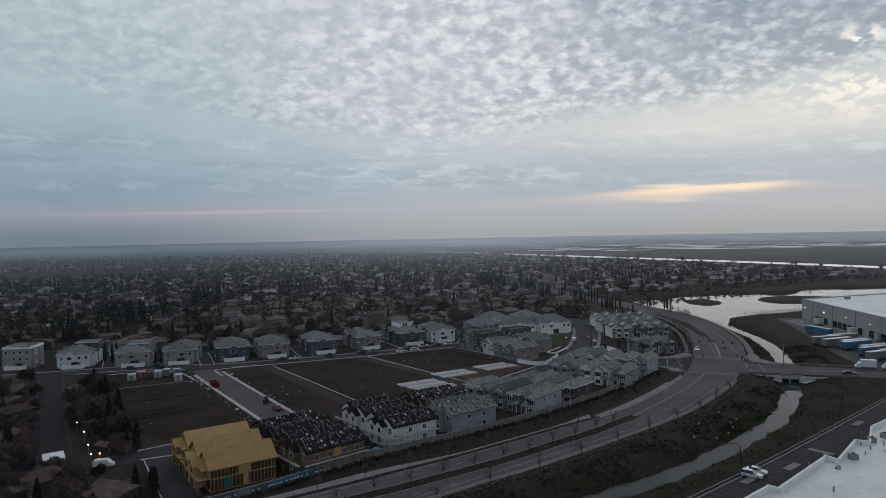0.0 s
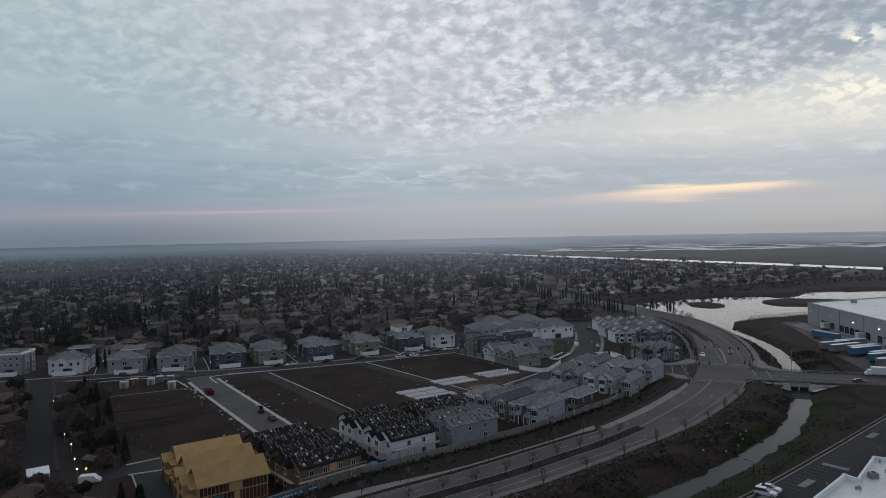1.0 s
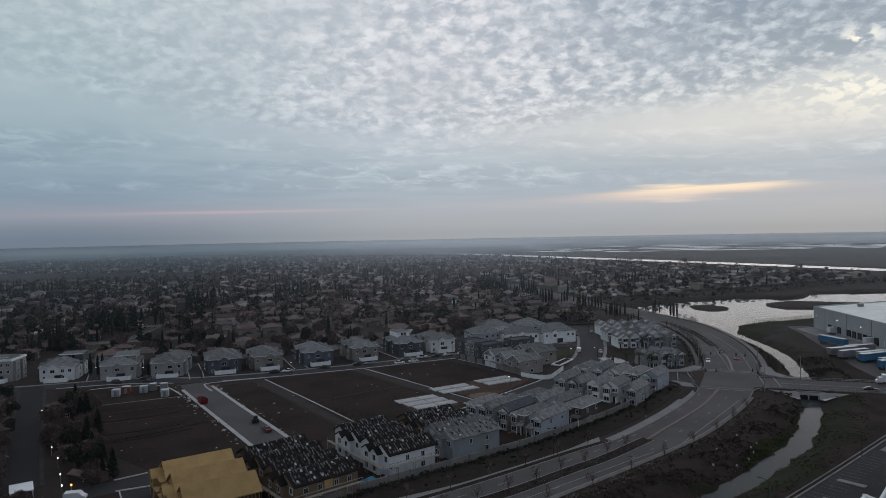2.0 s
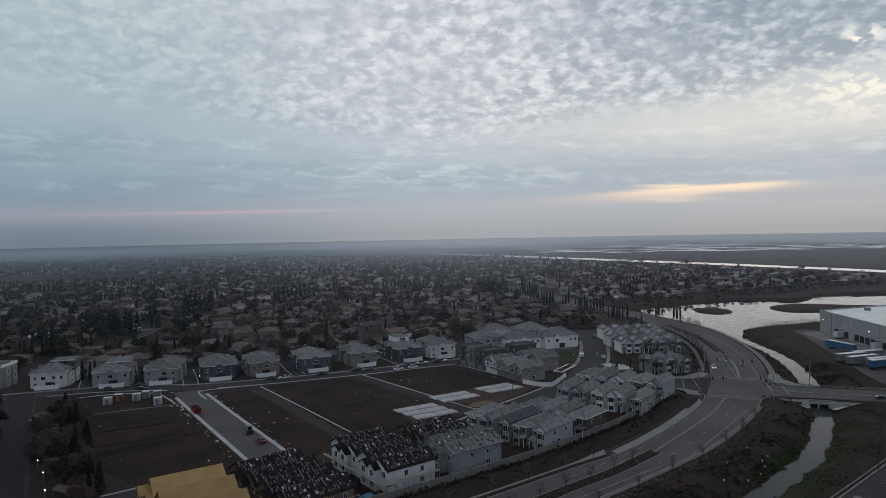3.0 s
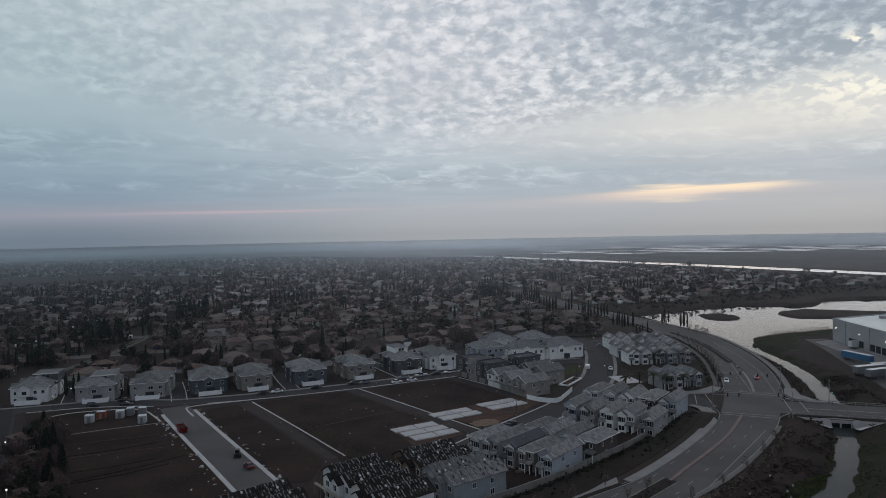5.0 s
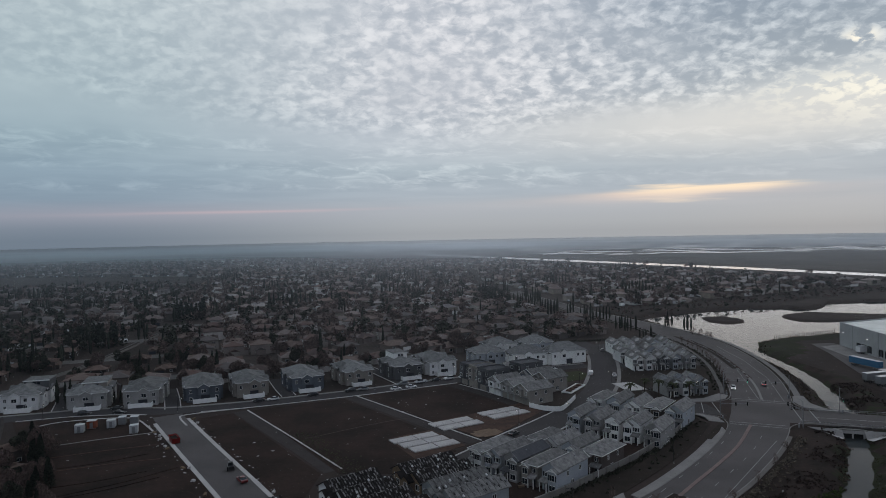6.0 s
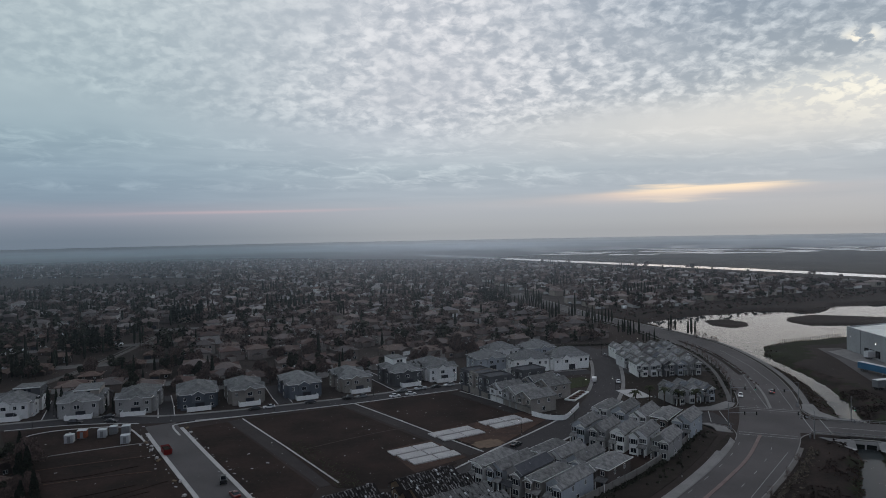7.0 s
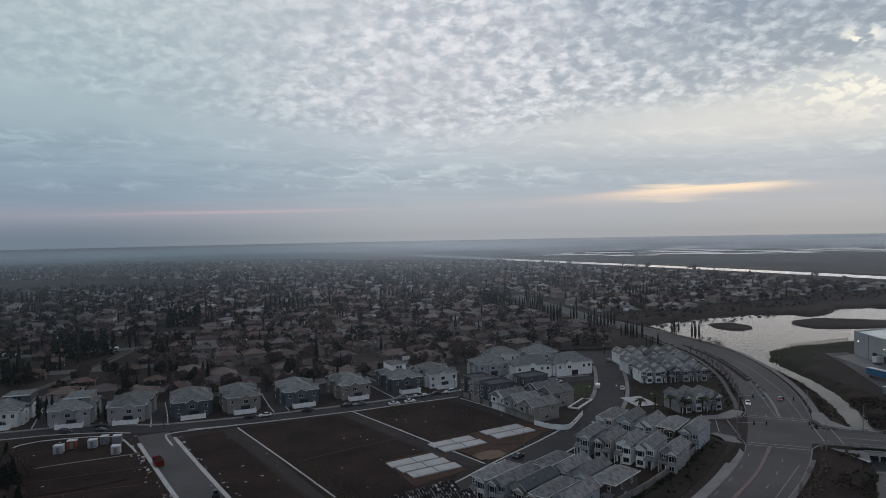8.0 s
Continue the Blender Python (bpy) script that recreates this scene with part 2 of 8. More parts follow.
# a darker concrete than CONCRETE and FOOTPATH
WALKDARK = material("darker_concrete", (0.13, 0.122, 0.117), (0.085, 0.08, 0.077), scale=0.15, fine=2.0, world=True, rough=0.85, bump=0.1)
PALE = material("pale_concrete", (0.45, 0.43, 0.42), (0.34, 0.325, 0.315), scale=0.2, fine=2.0, world=True, rough=0.8, bump=0.1)
REDPAVE = material("reddish_paving", (0.215, 0.158, 0.146), (0.15, 0.112, 0.104), scale=0.3, fine=3.0, world=True, rough=0.85, bump=0.1)
WORNPAINT = material("worn_bay_paint", (0.15, 0.148, 0.144), (0.09, 0.088, 0.086), scale=0.8, fine=6.0, world=True, rough=0.8)
PAINT = material("road_paint", (0.34, 0.335, 0.325), (0.2, 0.198, 0.19), scale=0.6, fine=6.0, world=True, rough=0.7)
BLOCK = material("block_wall", (0.20, 0.185, 0.17), (0.15, 0.14, 0.13), scale=0.3, fine=3.0, world=True, rough=0.9, bump=0.2)
WATER, WIDEWATER = water_material(), water_material(1.33, 0.03)
HAZE_SHEET = haze_sheet_material()
ROOF = material("grey_tile", (0.225, 0.22, 0.212), (0.078, 0.076, 0.076), scale=0.75, fine=3.2, rough=0.8, spread=0.22, bump=0.3, wave=1.5)
ROOFMD = material("slate_grey_tile", (0.195, 0.195, 0.19), (0.085, 0.086, 0.086), scale=0.75, fine=3.2, rough=0.8, spread=0.2, bump=0.3, wave=1.5)
ROOFDK = material("charcoal_tile", (0.09, 0.092, 0.1), (0.06, 0.062, 0.07), scale=0.5, fine=5.0, rough=0.8, spread=0.2, bump=0.3, wave=1.5)
FELT = material("roofing_felt", (0.013, 0.011, 0.011), (0.022, 0.018, 0.017), scale=0.5, fine=4.0, rough=0.9, bump=0.4)
WALLS = {
    "grey": material("grey_stucco", (0.31, 0.305, 0.302), (0.225, 0.22, 0.217), scale=0.25, fine=4.0, bump=0.15, spread=0.1),
    "pale": material("pale_stucco", (0.62, 0.62, 0.62), (0.5, 0.5, 0.495), scale=0.25, fine=4.0, bump=0.15, spread=0.08),
    "white": material("white_stucco", (0.76, 0.76, 0.74), (0.66, 0.66, 0.64), scale=0.25, fine=4.0, bump=0.15),
    "blue": material("slate_blue_siding", (0.10, 0.112, 0.132), (0.075, 0.085, 0.102), scale=0.25, fine=4.0, bump=0.15, spread=0.15),
    "dark": material("charcoal_siding", (0.088, 0.09, 0.095), (0.066, 0.068, 0.072), scale=0.25, fine=4.0, bump=0.15),
    "tan": material("taupe_stucco", (0.245, 0.225, 0.205), (0.18, 0.165, 0.15), scale=0.25, fine=4.0, bump=0.15, spread=0.1),
    "brown": material("dark_brown_siding", (0.085, 0.07, 0.064), (0.065, 0.054, 0.05), scale=0.25, fine=4.0, bump=0.15),
    "mist": material("blue_grey_siding", (0.36, 0.385, 0.41), (0.27, 0.292, 0.317), scale=0.25, fine=4.0, bump=0.15, spread=0.1),
    "wrap": material("house_wrap", (0.62, 0.63, 0.64), (0.5, 0.51, 0.52), scale=0.3, fine=3.0, bump=0.1),
    "render": material("grey_scratch_coat", (0.24, 0.26, 0.27), (0.19, 0.205, 0.215), scale=0.3, fine=3.0, bump=0.2),
}
TRIM = material("white_trim", (0.72, 0.72, 0.70), (0.6, 0.6, 0.58), scale=0.5, rough=0.6)
VINYL = material("white_vinyl", (0.78, 0.78, 0.77), (0.66, 0.66, 0.65), scale=0.5, rough=0.5)
PANE = glass_material("window_glass", (0.02, 0.024, 0.03))
DARKDOOR = material("dark_door", (0.04, 0.042, 0.05), scale=0.5, rough=0.5)
OSB = material("strand_board", (0.40, 0.262, 0.115), (0.29, 0.185, 0.08), scale=0.35, fine=5.0, rough=0.8, bump=0.1, spread=0.16)
STUD = material("framing_timber", (0.33, 0.21, 0.12), (0.24, 0.15, 0.085), scale=0.8, rough=0.8)
BROWNBOARD = material("brown_sheathing", (0.17, 0.125, 0.085), (0.11, 0.08, 0.058), scale=0.3, fine=3.0, rough=0.85)
# its dark colour stands for shade inside unfinished houses
SHADEIN = material("interior_shade", (0.07, 0.05, 0.035), scale=0.5)
SUBWALL = material("suburb_stucco", (0.3, 0.27, 0.23), (0.2, 0.17, 0.14), scale=0.3, stops=[(0.23, 0.195, 0.18), (0.16, 0.135, 0.124), (0.27, 0.24, 0.22), (0.12, 0.104, 0.1), (0.48, 0.45, 0.43), (0.18, 0.142, 0.125)])
# Dimmer copies of the suburb colours: the west side's darkness is put into them.
DIMWALL = material("dimmed_umber_stucco", (0.09, 0.073, 0.065), (0.06, 0.05, 0.046), scale=0.3, spread=0.3)
DIMROOF = material("dimmed_umber_tile", (0.115, 0.08, 0.066), (0.055, 0.04, 0.035), scale=0.4, fine=4.0, rough=0.9, bump=0.3, spread=0.35)
SUBROOF = material("suburb_tile", (0.14, 0.11, 0.09), (0.09, 0.07, 0.06), scale=0.4, rough=0.9, bump=0.3, stops=[(0.12, 0.088, 0.078), (0.08, 0.06, 0.056), (0.16, 0.122, 0.106), (0.11, 0.097, 0.094), (0.12, 0.08, 0.07), (0.165, 0.135, 0.125)])
# FARWALL and FARROOF: brightness raised in the colour to show through the haze
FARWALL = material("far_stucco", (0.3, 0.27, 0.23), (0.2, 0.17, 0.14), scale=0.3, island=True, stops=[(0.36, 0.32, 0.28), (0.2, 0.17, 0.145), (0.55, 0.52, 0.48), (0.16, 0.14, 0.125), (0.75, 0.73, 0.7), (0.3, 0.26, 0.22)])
# dimmer far set, again with the west side's darkness in its colour
DIMFARWALL = material("far_dimmed_stucco", (0.12, 0.1, 0.09), (0.08, 0.07, 0.062), scale=0.3, island=True, stops=[(0.14, 0.12, 0.112), (0.085, 0.072, 0.066), (0.3, 0.275, 0.26), (0.6, 0.58, 0.56), (0.12, 0.1, 0.094)])
DIMFARROOF = material("far_dimmed_tile", (0.1, 0.08, 0.075), (0.06, 0.05, 0.048), scale=0.4, rough=0.9, island=True, stops=[(0.105, 0.082, 0.077), (0.07, 0.056, 0.054), (0.15, 0.12, 0.11), (0.13, 0.115, 0.11), (0.2, 0.18, 0.17)])
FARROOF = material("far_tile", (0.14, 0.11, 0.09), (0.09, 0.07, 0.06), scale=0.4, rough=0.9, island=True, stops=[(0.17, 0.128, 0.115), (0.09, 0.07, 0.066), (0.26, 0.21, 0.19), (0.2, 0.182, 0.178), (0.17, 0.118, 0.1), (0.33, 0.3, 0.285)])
CYPRESS = material("cypress_green", (0.028, 0.032, 0.024), (0.019, 0.022, 0.017), scale=0.8, rough=0.9, island=True, spread=0.35)
LEAF = material("evergreen_leaf", (0.046, 0.047, 0.034), (0.03, 0.031, 0.024), scale=0.5, rough=0.9, island=True, spread=0.4)
TWIG = material("bare_twigs", (0.135, 0.098, 0.088), (0.075, 0.055, 0.05), scale=0.5, rough=0.95, island=True, spread=0.4)
TRUNK = material("tree_bark", (0.06, 0.045, 0.035), scale=1.0, rough=0.95)
METAL = material("galvanised_steel", (0.3, 0.3, 0.31), (0.22, 0.22, 0.23), scale=1.0, rough=0.5, metal=0.7)
BLACK = material("black_rubber", (0.02, 0.02, 0.02), scale=2.0, rough=0.8)
HEADLIT = lit_material("lit_headlamp", (1.0, 0.95, 0.88), 3.0)
LAMPLIT = lit_material("lit_lamp", (1.0, 0.93, 0.82), 7.0)
AMBERLIT = lit_material("amber_lamp", (1.0, 0.36, 0.08), 2.6)
REDLIT = lit_material("red_signal", (1.0, 0.06, 0.05), 3.0)
GREENLIT = lit_material("green_signal", (0.2, 1.0, 0.65), 3.0)


# ---- geometry helpers ----
def box(bm, x0, y0, z0, x1, y1, z1, m=None):
    v = [bm.verts.new(Vector(p) if m is None else m @ Vector(p)) for p in ((x0, y0, z0), (x1, y0, z0), (x1, y1, z0), (x0, y1, z0), (x0, y0, z1), (x1, y0, z1), (x1, y1, z1), (x0, y1, z1))]
    for q in ((3, 2, 1, 0), (4, 5, 6, 7), (0, 1, 5, 4), (1, 2, 6, 5), (2, 3, 7, 6), (3, 0, 4, 7)):
        bm.faces.new([v[k] for k in q])
    return bm


def boxes(*rows):
    bm = bmesh.new()
    for r in rows:
        box(bm, *r)
    return bm


def poly(bm, verts, faces):
    v = [bm.verts.new(p) for p in verts]
    for f in faces:
        bm.faces.new([v[k] for k in f])
    return bm


def slab(points, z0, z1):
    """A flat slab over a plan outline."""
    bm = bmesh.new()
    n = len(points)
    if sum(points[k][0] * points[(k + 1) % n][1] - points[(k + 1) % n][0] * points[k][1] for k in range(n)) < 0:
        points = points[::-1]
    low, top = [bm.verts.new((x, y, z0)) for x, y in points], [bm.verts.new((x, y, z1)) for x, y in points]
    bm.faces.new(top), bm.faces.new(low[::-1])
    for k in range(n):
        bm.faces.new((low[k], low[(k + 1) % n], top[(k + 1) % n], top[k]))
    bmesh.ops.triangulate(bm, faces=[f for f in bm.faces if len(f.verts) > 4])
    return bm


def tube(bm, a, b, r0, r1, n=8):
    a, b = Vector(a), Vector(b)
    q = (b - a).to_track_quat("Z", "Y")
    rings = [[bm.verts.new(p + q @ Vector((r * math.cos(k * math.tau / n), r * math.sin(k * math.tau / n), 0))) for k in range(n)] for p, r in ((a, r0), (b, r1))]
    for k in range(n):
        bm.faces.new((rings[0][k], rings[0][(k + 1) % n], rings[1][(k + 1) % n], rings[1][k]))
    bm.faces.new(rings[0][::-1]), bm.faces.new(rings[1])
    return bm


def to_mesh(name, bm, *mats):
    me = bpy.data.meshes.new(name)
    bm.to_mesh(me)
    bm.free()
    for m in mats:
        me.materials.append(m)
    return me


def part(name, bm, mat, parent, label="", m=None):
    """One mesh under a thing or a part."""
    me = bm if isinstance(bm, bpy.types.Mesh) else to_mesh(name, bm, mat)
    ob = new(name, me)
    ob.parent = parent
    if m is not None:
        ob.matrix_local = m
    return tagged(ob, label)


def thing(name, m, label, category, group="", bm=None, mat=None):
    ob = new(name, to_mesh(name, bm, mat) if bm else None)
    ob.matrix_basis = m
    return tagged(ob, label, category, group)


def setting(name, bm, mat, label, category):
    ob = new(name, to_mesh(name, bm, mat))
    return tagged(ob, label, category, kind="structure")


def arrays(name, verts, quads, tris, mats, slots=None):
    """A mesh from arrays; slots: the material of each face, quads first."""
    me = bpy.data.meshes.new(name)
    faces = [tuple(q) for q in quads.tolist()] if len(quads) else []
    faces += [tuple(q) for q in tris.tolist()] if len(tris) else []
    me.from_pydata(verts.tolist(), [], faces)
    for m in mats:
        me.materials.append(m)
    if slots is not None:
        me.polygons.foreach_set("material_index", np.asarray(slots, dtype=np.int32))
    me.update()
    return me


def curve(pts, step=3.0):
    """A smooth line through plan points, in even steps."""
    p = [np.array(q, float) for q in pts]
    p = [2 * p[0] - p[1]] + p + [2 * p[-1] - p[-2]]
    out = []
    for a, b, c, d in zip(p, p[1:], p[2:], p[3:]):
        for t in np.linspace(0, 1, 12, endpoint=False):
            out.append(0.5 * (2 * b + (c - a) * t + (2 * a - 5 * b + 4 * c - d) * t * t + (3 * b - a - 3 * c + d) * t ** 3))
    out.append(p[-2])
    out = np.array(out)
    run = np.concatenate([[0], np.cumsum(np.linalg.norm(np.diff(out, axis=0), axis=1))])
    s = np.linspace(0, run[-1], max(2, int(run[-1] / step) + 1))
    return np.stack([np.interp(s, run, out[:, 0]), np.interp(s, run, out[:, 1])], 1)


def beside(line, off):
    """The line moved sideways: positive to the port side."""
    d = np.gradient(line, axis=0)
    d /= np.linalg.norm(d, axis=1)[:, None]
    return line + np.stack([-d[:, 1], d[:, 0]], 1) * off


def match(line, n):
    run = np.concatenate([[0], np.cumsum(np.linalg.norm(np.diff(line, axis=0), axis=1))])
    s = np.linspace(0, run[-1], n)
    return np.stack([np.interp(s, run, line[:, 0]), np.interp(s, run, line[:, 1])], 1)


def strip(a, b, z0, z1):
    """A slab between two lines."""
    n = max(len(a), len(b))
    a, b = match(a, n), match(b, n)
    bm = bmesh.new()
    rows = [[bm.verts.new((x, y, z)) for x, y, z in ((a[k][0], a[k][1], z0), (b[k][0], b[k][1], z0), (b[k][0], b[k][1], z1), (a[k][0], a[k][1], z1))] for k in range(n)]
    for r, s in zip(rows, rows[1:]):
        for k in range(4):
            bm.faces.new((r[k], r[(k + 1) % 4], s[(k + 1) % 4], s[k]))
    bm.faces.new(rows[0][::-1]), bm.faces.new(rows[-1])
    bmesh.ops.recalc_face_normals(bm, faces=bm.faces)
    return bm


def ribbon(line, left, right, z0, z1):
    return strip(beside(line, left), beside(line, right), z0, z1)


def dashes(line, off, width, on, gap, z):
    """Painted dashes along a line."""
    bm = bmesh.new()
    q = match(beside(line, off), int(len(line) * 3))
    step = np.linalg.norm(q[1] - q[0])
    i, n, g = 0, max(1, int(on / step)), max(1, int(gap / step))
    while i + n < len(q):
        d = q[i + n] - q[i]
        d /= np.linalg.norm(d)
        s = np.array((-d[1], d[0])) * width / 2
        poly(bm, [(*(q[i] + s), z), (*(q[i] - s), z), (*(q[i + n] - s), z), (*(q[i + n] + s), z)], [(0, 1, 2, 3)])
        i += n + g
    bmesh.ops.recalc_face_normals(bm, faces=bm.faces)
    return bm


def dist_line(P, line):
    """Distance of points from a plan line."""
    best = np.full(P.shape[:-1], 1e9)
    for a, b in zip(line, line[1:]):
        d = b - a
        t = np.clip(((P - a) @ d) / max(1e-9, d @ d), 0, 1)
        best = np.minimum(best, np.linalg.norm(P - a - t[..., None] * d, axis=-1))
    return best


def inside(P, ring):
    x, y = P[..., 0], P[..., 1]
    hit = np.zeros(x.shape, bool)
    for (x0, y0), (x1, y1) in zip(ring, ring[1:] + ring[:1]):
        hit ^= ((y0 > y) != (y1 > y)) & (x < (x1 - x0) * (y - y0) / ((y1 - y0) or 1e-9) + x0)
    return hit


def wobble(x, y, size):
    """Smooth unevenness from a few crossing waves, -1 to 1."""
    a, b = x / size, y / size
    return (np.sin(a * 2.1 + 1.3 * np.sin(b * 1.7)) + np.sin(b * 2.7 + 1.1 * np.sin(a * 1.3 + 2)) + 0.6 * np.sin((a + b) * 4.3 + 1) + 0.4 * np.sin((a - b) * 7.1)) / 3


DUSTY = material("dusty_lane", (0.055, 0.047, 0.045), (0.036, 0.031, 0.03), scale=0.12, fine=1.5, world=True, rough=0.95)
GRIT = material("path_grit", (0.17, 0.155, 0.145), (0.11, 0.1, 0.094), scale=0.3, fine=3.0, world=True, rough=0.95)

# ---- plan lines (metres) ----
N_KERB = curve([(-150, 66), (-90, 106), (-32, 141.5), (-12, 155), (1.2, 163.8), (17, 175.5), (34.5, 189), (50.2, 200.7), (67, 218.5), (82, 237), (92, 252), (97, 262), (104, 276), (113.5, 298), (121, 320), (131.5, 360), (136.5, 402), (135, 440), (130, 482), (120, 525), (108, 570), (94, 640), (70, 760)])
S_KERB = curve([(-140, 52), (-80, 92), (-22, 127.5), (-1, 142.5), (8, 149.2), (22, 158.8), (38.7, 172), (48, 179.7), (71, 199.5), (87, 217), (101, 234.5), (112, 251), (120, 266), (129, 282), (137, 300), (145, 322.9), (151.5, 348), (157, 380), (159.5, 417), (155.5, 450), (146, 486), (132, 530), (118, 575), (104, 645), (80, 765)])
MEDIAN = curve([(-145, 59), (-85, 99), (-20.5, 140), (-11.6, 145.4), (1.1, 153.8), (15.4, 163.5), (32, 176.8), (42.4, 184.9), (57.8, 199.5)])
RED = curve([(57.4, 199.1), (65, 208), (75.5, 220), (88.5, 236), (102, 256.5)])
MEDIAN_N = curve([(121, 288), (128, 307), (133.5, 326), (139, 352), (144, 389), (144.5, 422)])
MEDIAN_FAR = curve([(137.6, 345), (143, 380), (144.8, 410), (143, 440)])
N_WALK = curve([(-150, 70), (-90, 110), (-38, 143), (-19, 156.3), (1.3, 167.6), (17, 179), (34.1, 192.4), (39.3, 197.6), (45.4, 203), (58, 216.5), (73.3, 235), (87, 255), (94, 266)])
FENCE = curve([(-75, 120), (-44.7, 143), (-33.9, 152.5), (-21.8, 163.5), (-13.6, 170.2), (-1, 178.8), (14.8, 190.3), (27.7, 200.5), (38.3, 210.3), (52.5, 223.8), (63.6, 236.1), (73, 247), (81.2, 259.5), (86, 269)])
EAST = curve([(104, 270), (122, 265.5), (140, 259), (170, 249), (215, 233), (300, 205), (420, 170)])
CREEK = curve([(-120, 40), (-60, 78), (0, 123), (36.6, 145.5), (58.8, 160), (73.5, 172.5), (86.5, 184.8), (102, 200.8), (111.8, 214.8), (125.5, 236), (134, 254), (146, 279), (158.8, 318), (165, 346), (167.5, 380), (170, 400)])
POND = [(149.2, 533), (169, 549), (202, 567), (228.6, 577), (256, 587.5), (280, 584), (291, 570), (311, 579), (337, 612), (383, 619), (430, 624), (520, 640), (560, 560), (470, 470), (330, 462), (247, 452), (204.4, 437), (186, 427), (176, 405), (166, 388), (158, 396), (157.6, 420), (158.5, 474), (156, 498)]
ISLANDS = [[(196, 540), (192, 520), (196.5, 505), (206, 503), (217, 509), (221, 525), (216, 540)], [(252, 527), (256.6, 507), (280, 503), (310, 503), (345, 512), (350, 530), (324, 540), (287, 557), (262, 545)]]
WATER_Z = -2.2


def ground_height(x, y):
    P = np.stack([x, y], -1)
    d = dist_line(P, CREEK) + 1.1 * wobble(x, y, 5.0) + 0.5 * wobble(x, y, 2.3)
    d = np.where(y > 262, d * 0.8, d)
    chan = -3.05 * (1 - np.clip((d - 1.2) / 7.2, 0, 1)) ** 1.25
    ring = [np.array(p, float) for p in POND + POND[:1]]
    e = dist_line(P, ring) * np.where(inside(P, POND), -1, 1) + 1.5 * wobble(x, y, 11.0)
    pond = -2.2 - np.clip(-e / 4, -1, 1) * 1.1
    pond = np.where(e > 4, -1.1 * np.clip(1 - (e - 4) / 9, 0, 1) ** 1.5, pond)
    for isl in ISLANDS:
        r = [np.array(p, float) for p in isl + isl[:1]]
        k = dist_line(P, r) * np.where(inside(P, isl), -1, 1) + 1.2 * wobble(x, y, 7.0)
        pond = np.maximum(pond, np.where(k < 3, -2.2 - np.clip(k / 3, -1, 1) * 1.0, -9))
    return np.minimum(chan, pond)


def steps(lo, hi, step, outer):
    return np.array(sorted([-v for v in outer if -v < lo - 20] + list(np.arange(lo, hi + step / 2, step)) + [v for v in outer if v > hi + 20]))


def make_ground():
    outer = [150, 220, 300, 420, 600, 850, 1200, 1700, 2400, 3300, 4600]
    xs, ys = steps(-140.0, 380.0, 2.0, outer), steps(70.0, 640.0, 2.5, outer)
    X, Y = np.meshgrid(xs, ys)
    Z = ground_height(X, Y)
    far = (X < -135) | (X > 376) | (Y < 72) | (Y > 636)
    Z = np.where(far & (Z > -2.0), 0.0, Z)
    nx, ny = len(xs), len(ys)
    idx = np.arange(nx * ny).reshape(ny, nx)
    q = np.stack([idx[:-1, :-1], idx[:-1, 1:], idx[1:, 1:], idx[1:, :-1]], -1).reshape(-1, 4)
    cx, cy = X[:-1, :-1].ravel() + 1.2, Y[:-1, :-1].ravel() + 1.5
    c = np.stack([cx, cy], -1)
    dc, dp = dist_line(c, CREEK), dist_line(c, [np.array(p, float) for p in POND + POND[:1]])
    # the bank on the far side of the creek and the pond's margin are grassed
    to_road = dist_line(c, S_KERB)
    w = wobble(cx, cy, 9.0) * 5
    green = ((dc < 12.5 + w) & (to_road > 26 + w)) | ((dp < 22 + w) & (cx > 160) & (cy < 480)) | (dc < 4.6 + 0.9 * w)
    homes = ((cy > 352 + 0.3 * cx) & (cx < 98) & (cx > -0.36 * cy) & (cy < 2300)) | ((cx >= 98) & (cy > 598 + 0.47 * (cx - 172)) & (cy < 1500) & (cx < 0.75 * cy))
    me = arrays("ground", np.stack([X.ravel(), Y.ravel(), Z.ravel()], -1), q, np.zeros((0, 3)), [EARTH, BANK, BRUSH, YARD], np.where(green, 1, np.where((dc < 34) & (cx < 175), 2, np.where(homes, 3, 0))))
    for p in me.polygons:
        p.use_smooth = True
    tagged(new("ground", me), "dark bare earth with dry winter grass", "ground", kind="structure")


make_ground()
setting("water", slab([(60, 120), (150, 195), (700, 380), (700, 700), (120, 700), (120, 480), (140, 300), (110, 250), (30, 170), (-130, 60), (-130, 20)], WATER_Z - 0.3, WATER_Z), WATER, "still grey pond and creek reflecting the sky", "water")

# open country beyond the town
# the plain's teal haze is put into the fields' pale green
HAZY_FIELD = material("hazy_winter_field", (0.085, 0.105, 0.09), (0.055, 0.068, 0.062), scale=0.004, fine=0.02, world=True, rough=0.95)
HEATH = material("marsh_heath", (0.085, 0.074, 0.062), (0.05, 0.046, 0.04), scale=0.006, fine=0.03, world=True, rough=0.95)
setting("field", slab([(-4550, 1300), (-2600, 1260), (-1500, 1600), (-700, 1850), (-330, 1960), (-150, 2290), (-440, 2850), (-950, 3450), (-1300, 4500), (-4550, 4500)], -0.5, 0.06), HAZY_FIELD, "winter fields beyond the town, distant haze put into their pale green", "field")
setting("field", slab([(860, 560), (620, 950), (530, 1100), (410, 1320), (195, 1710), (-85, 2225), (-365, 2760), (-860, 3340), (-1200, 4500), (4550, 4500), (4550, 300)], -0.5, 0.05), HEATH, "brown heath and marsh beyond the river", "field")
# far river and flooded marsh
RIVER = curve([(760, 480), (577, 893), (490, 1085), (376, 1302), (162, 1690), (-123, 2200), (-405, 2746), (-900, 3300)], 40)
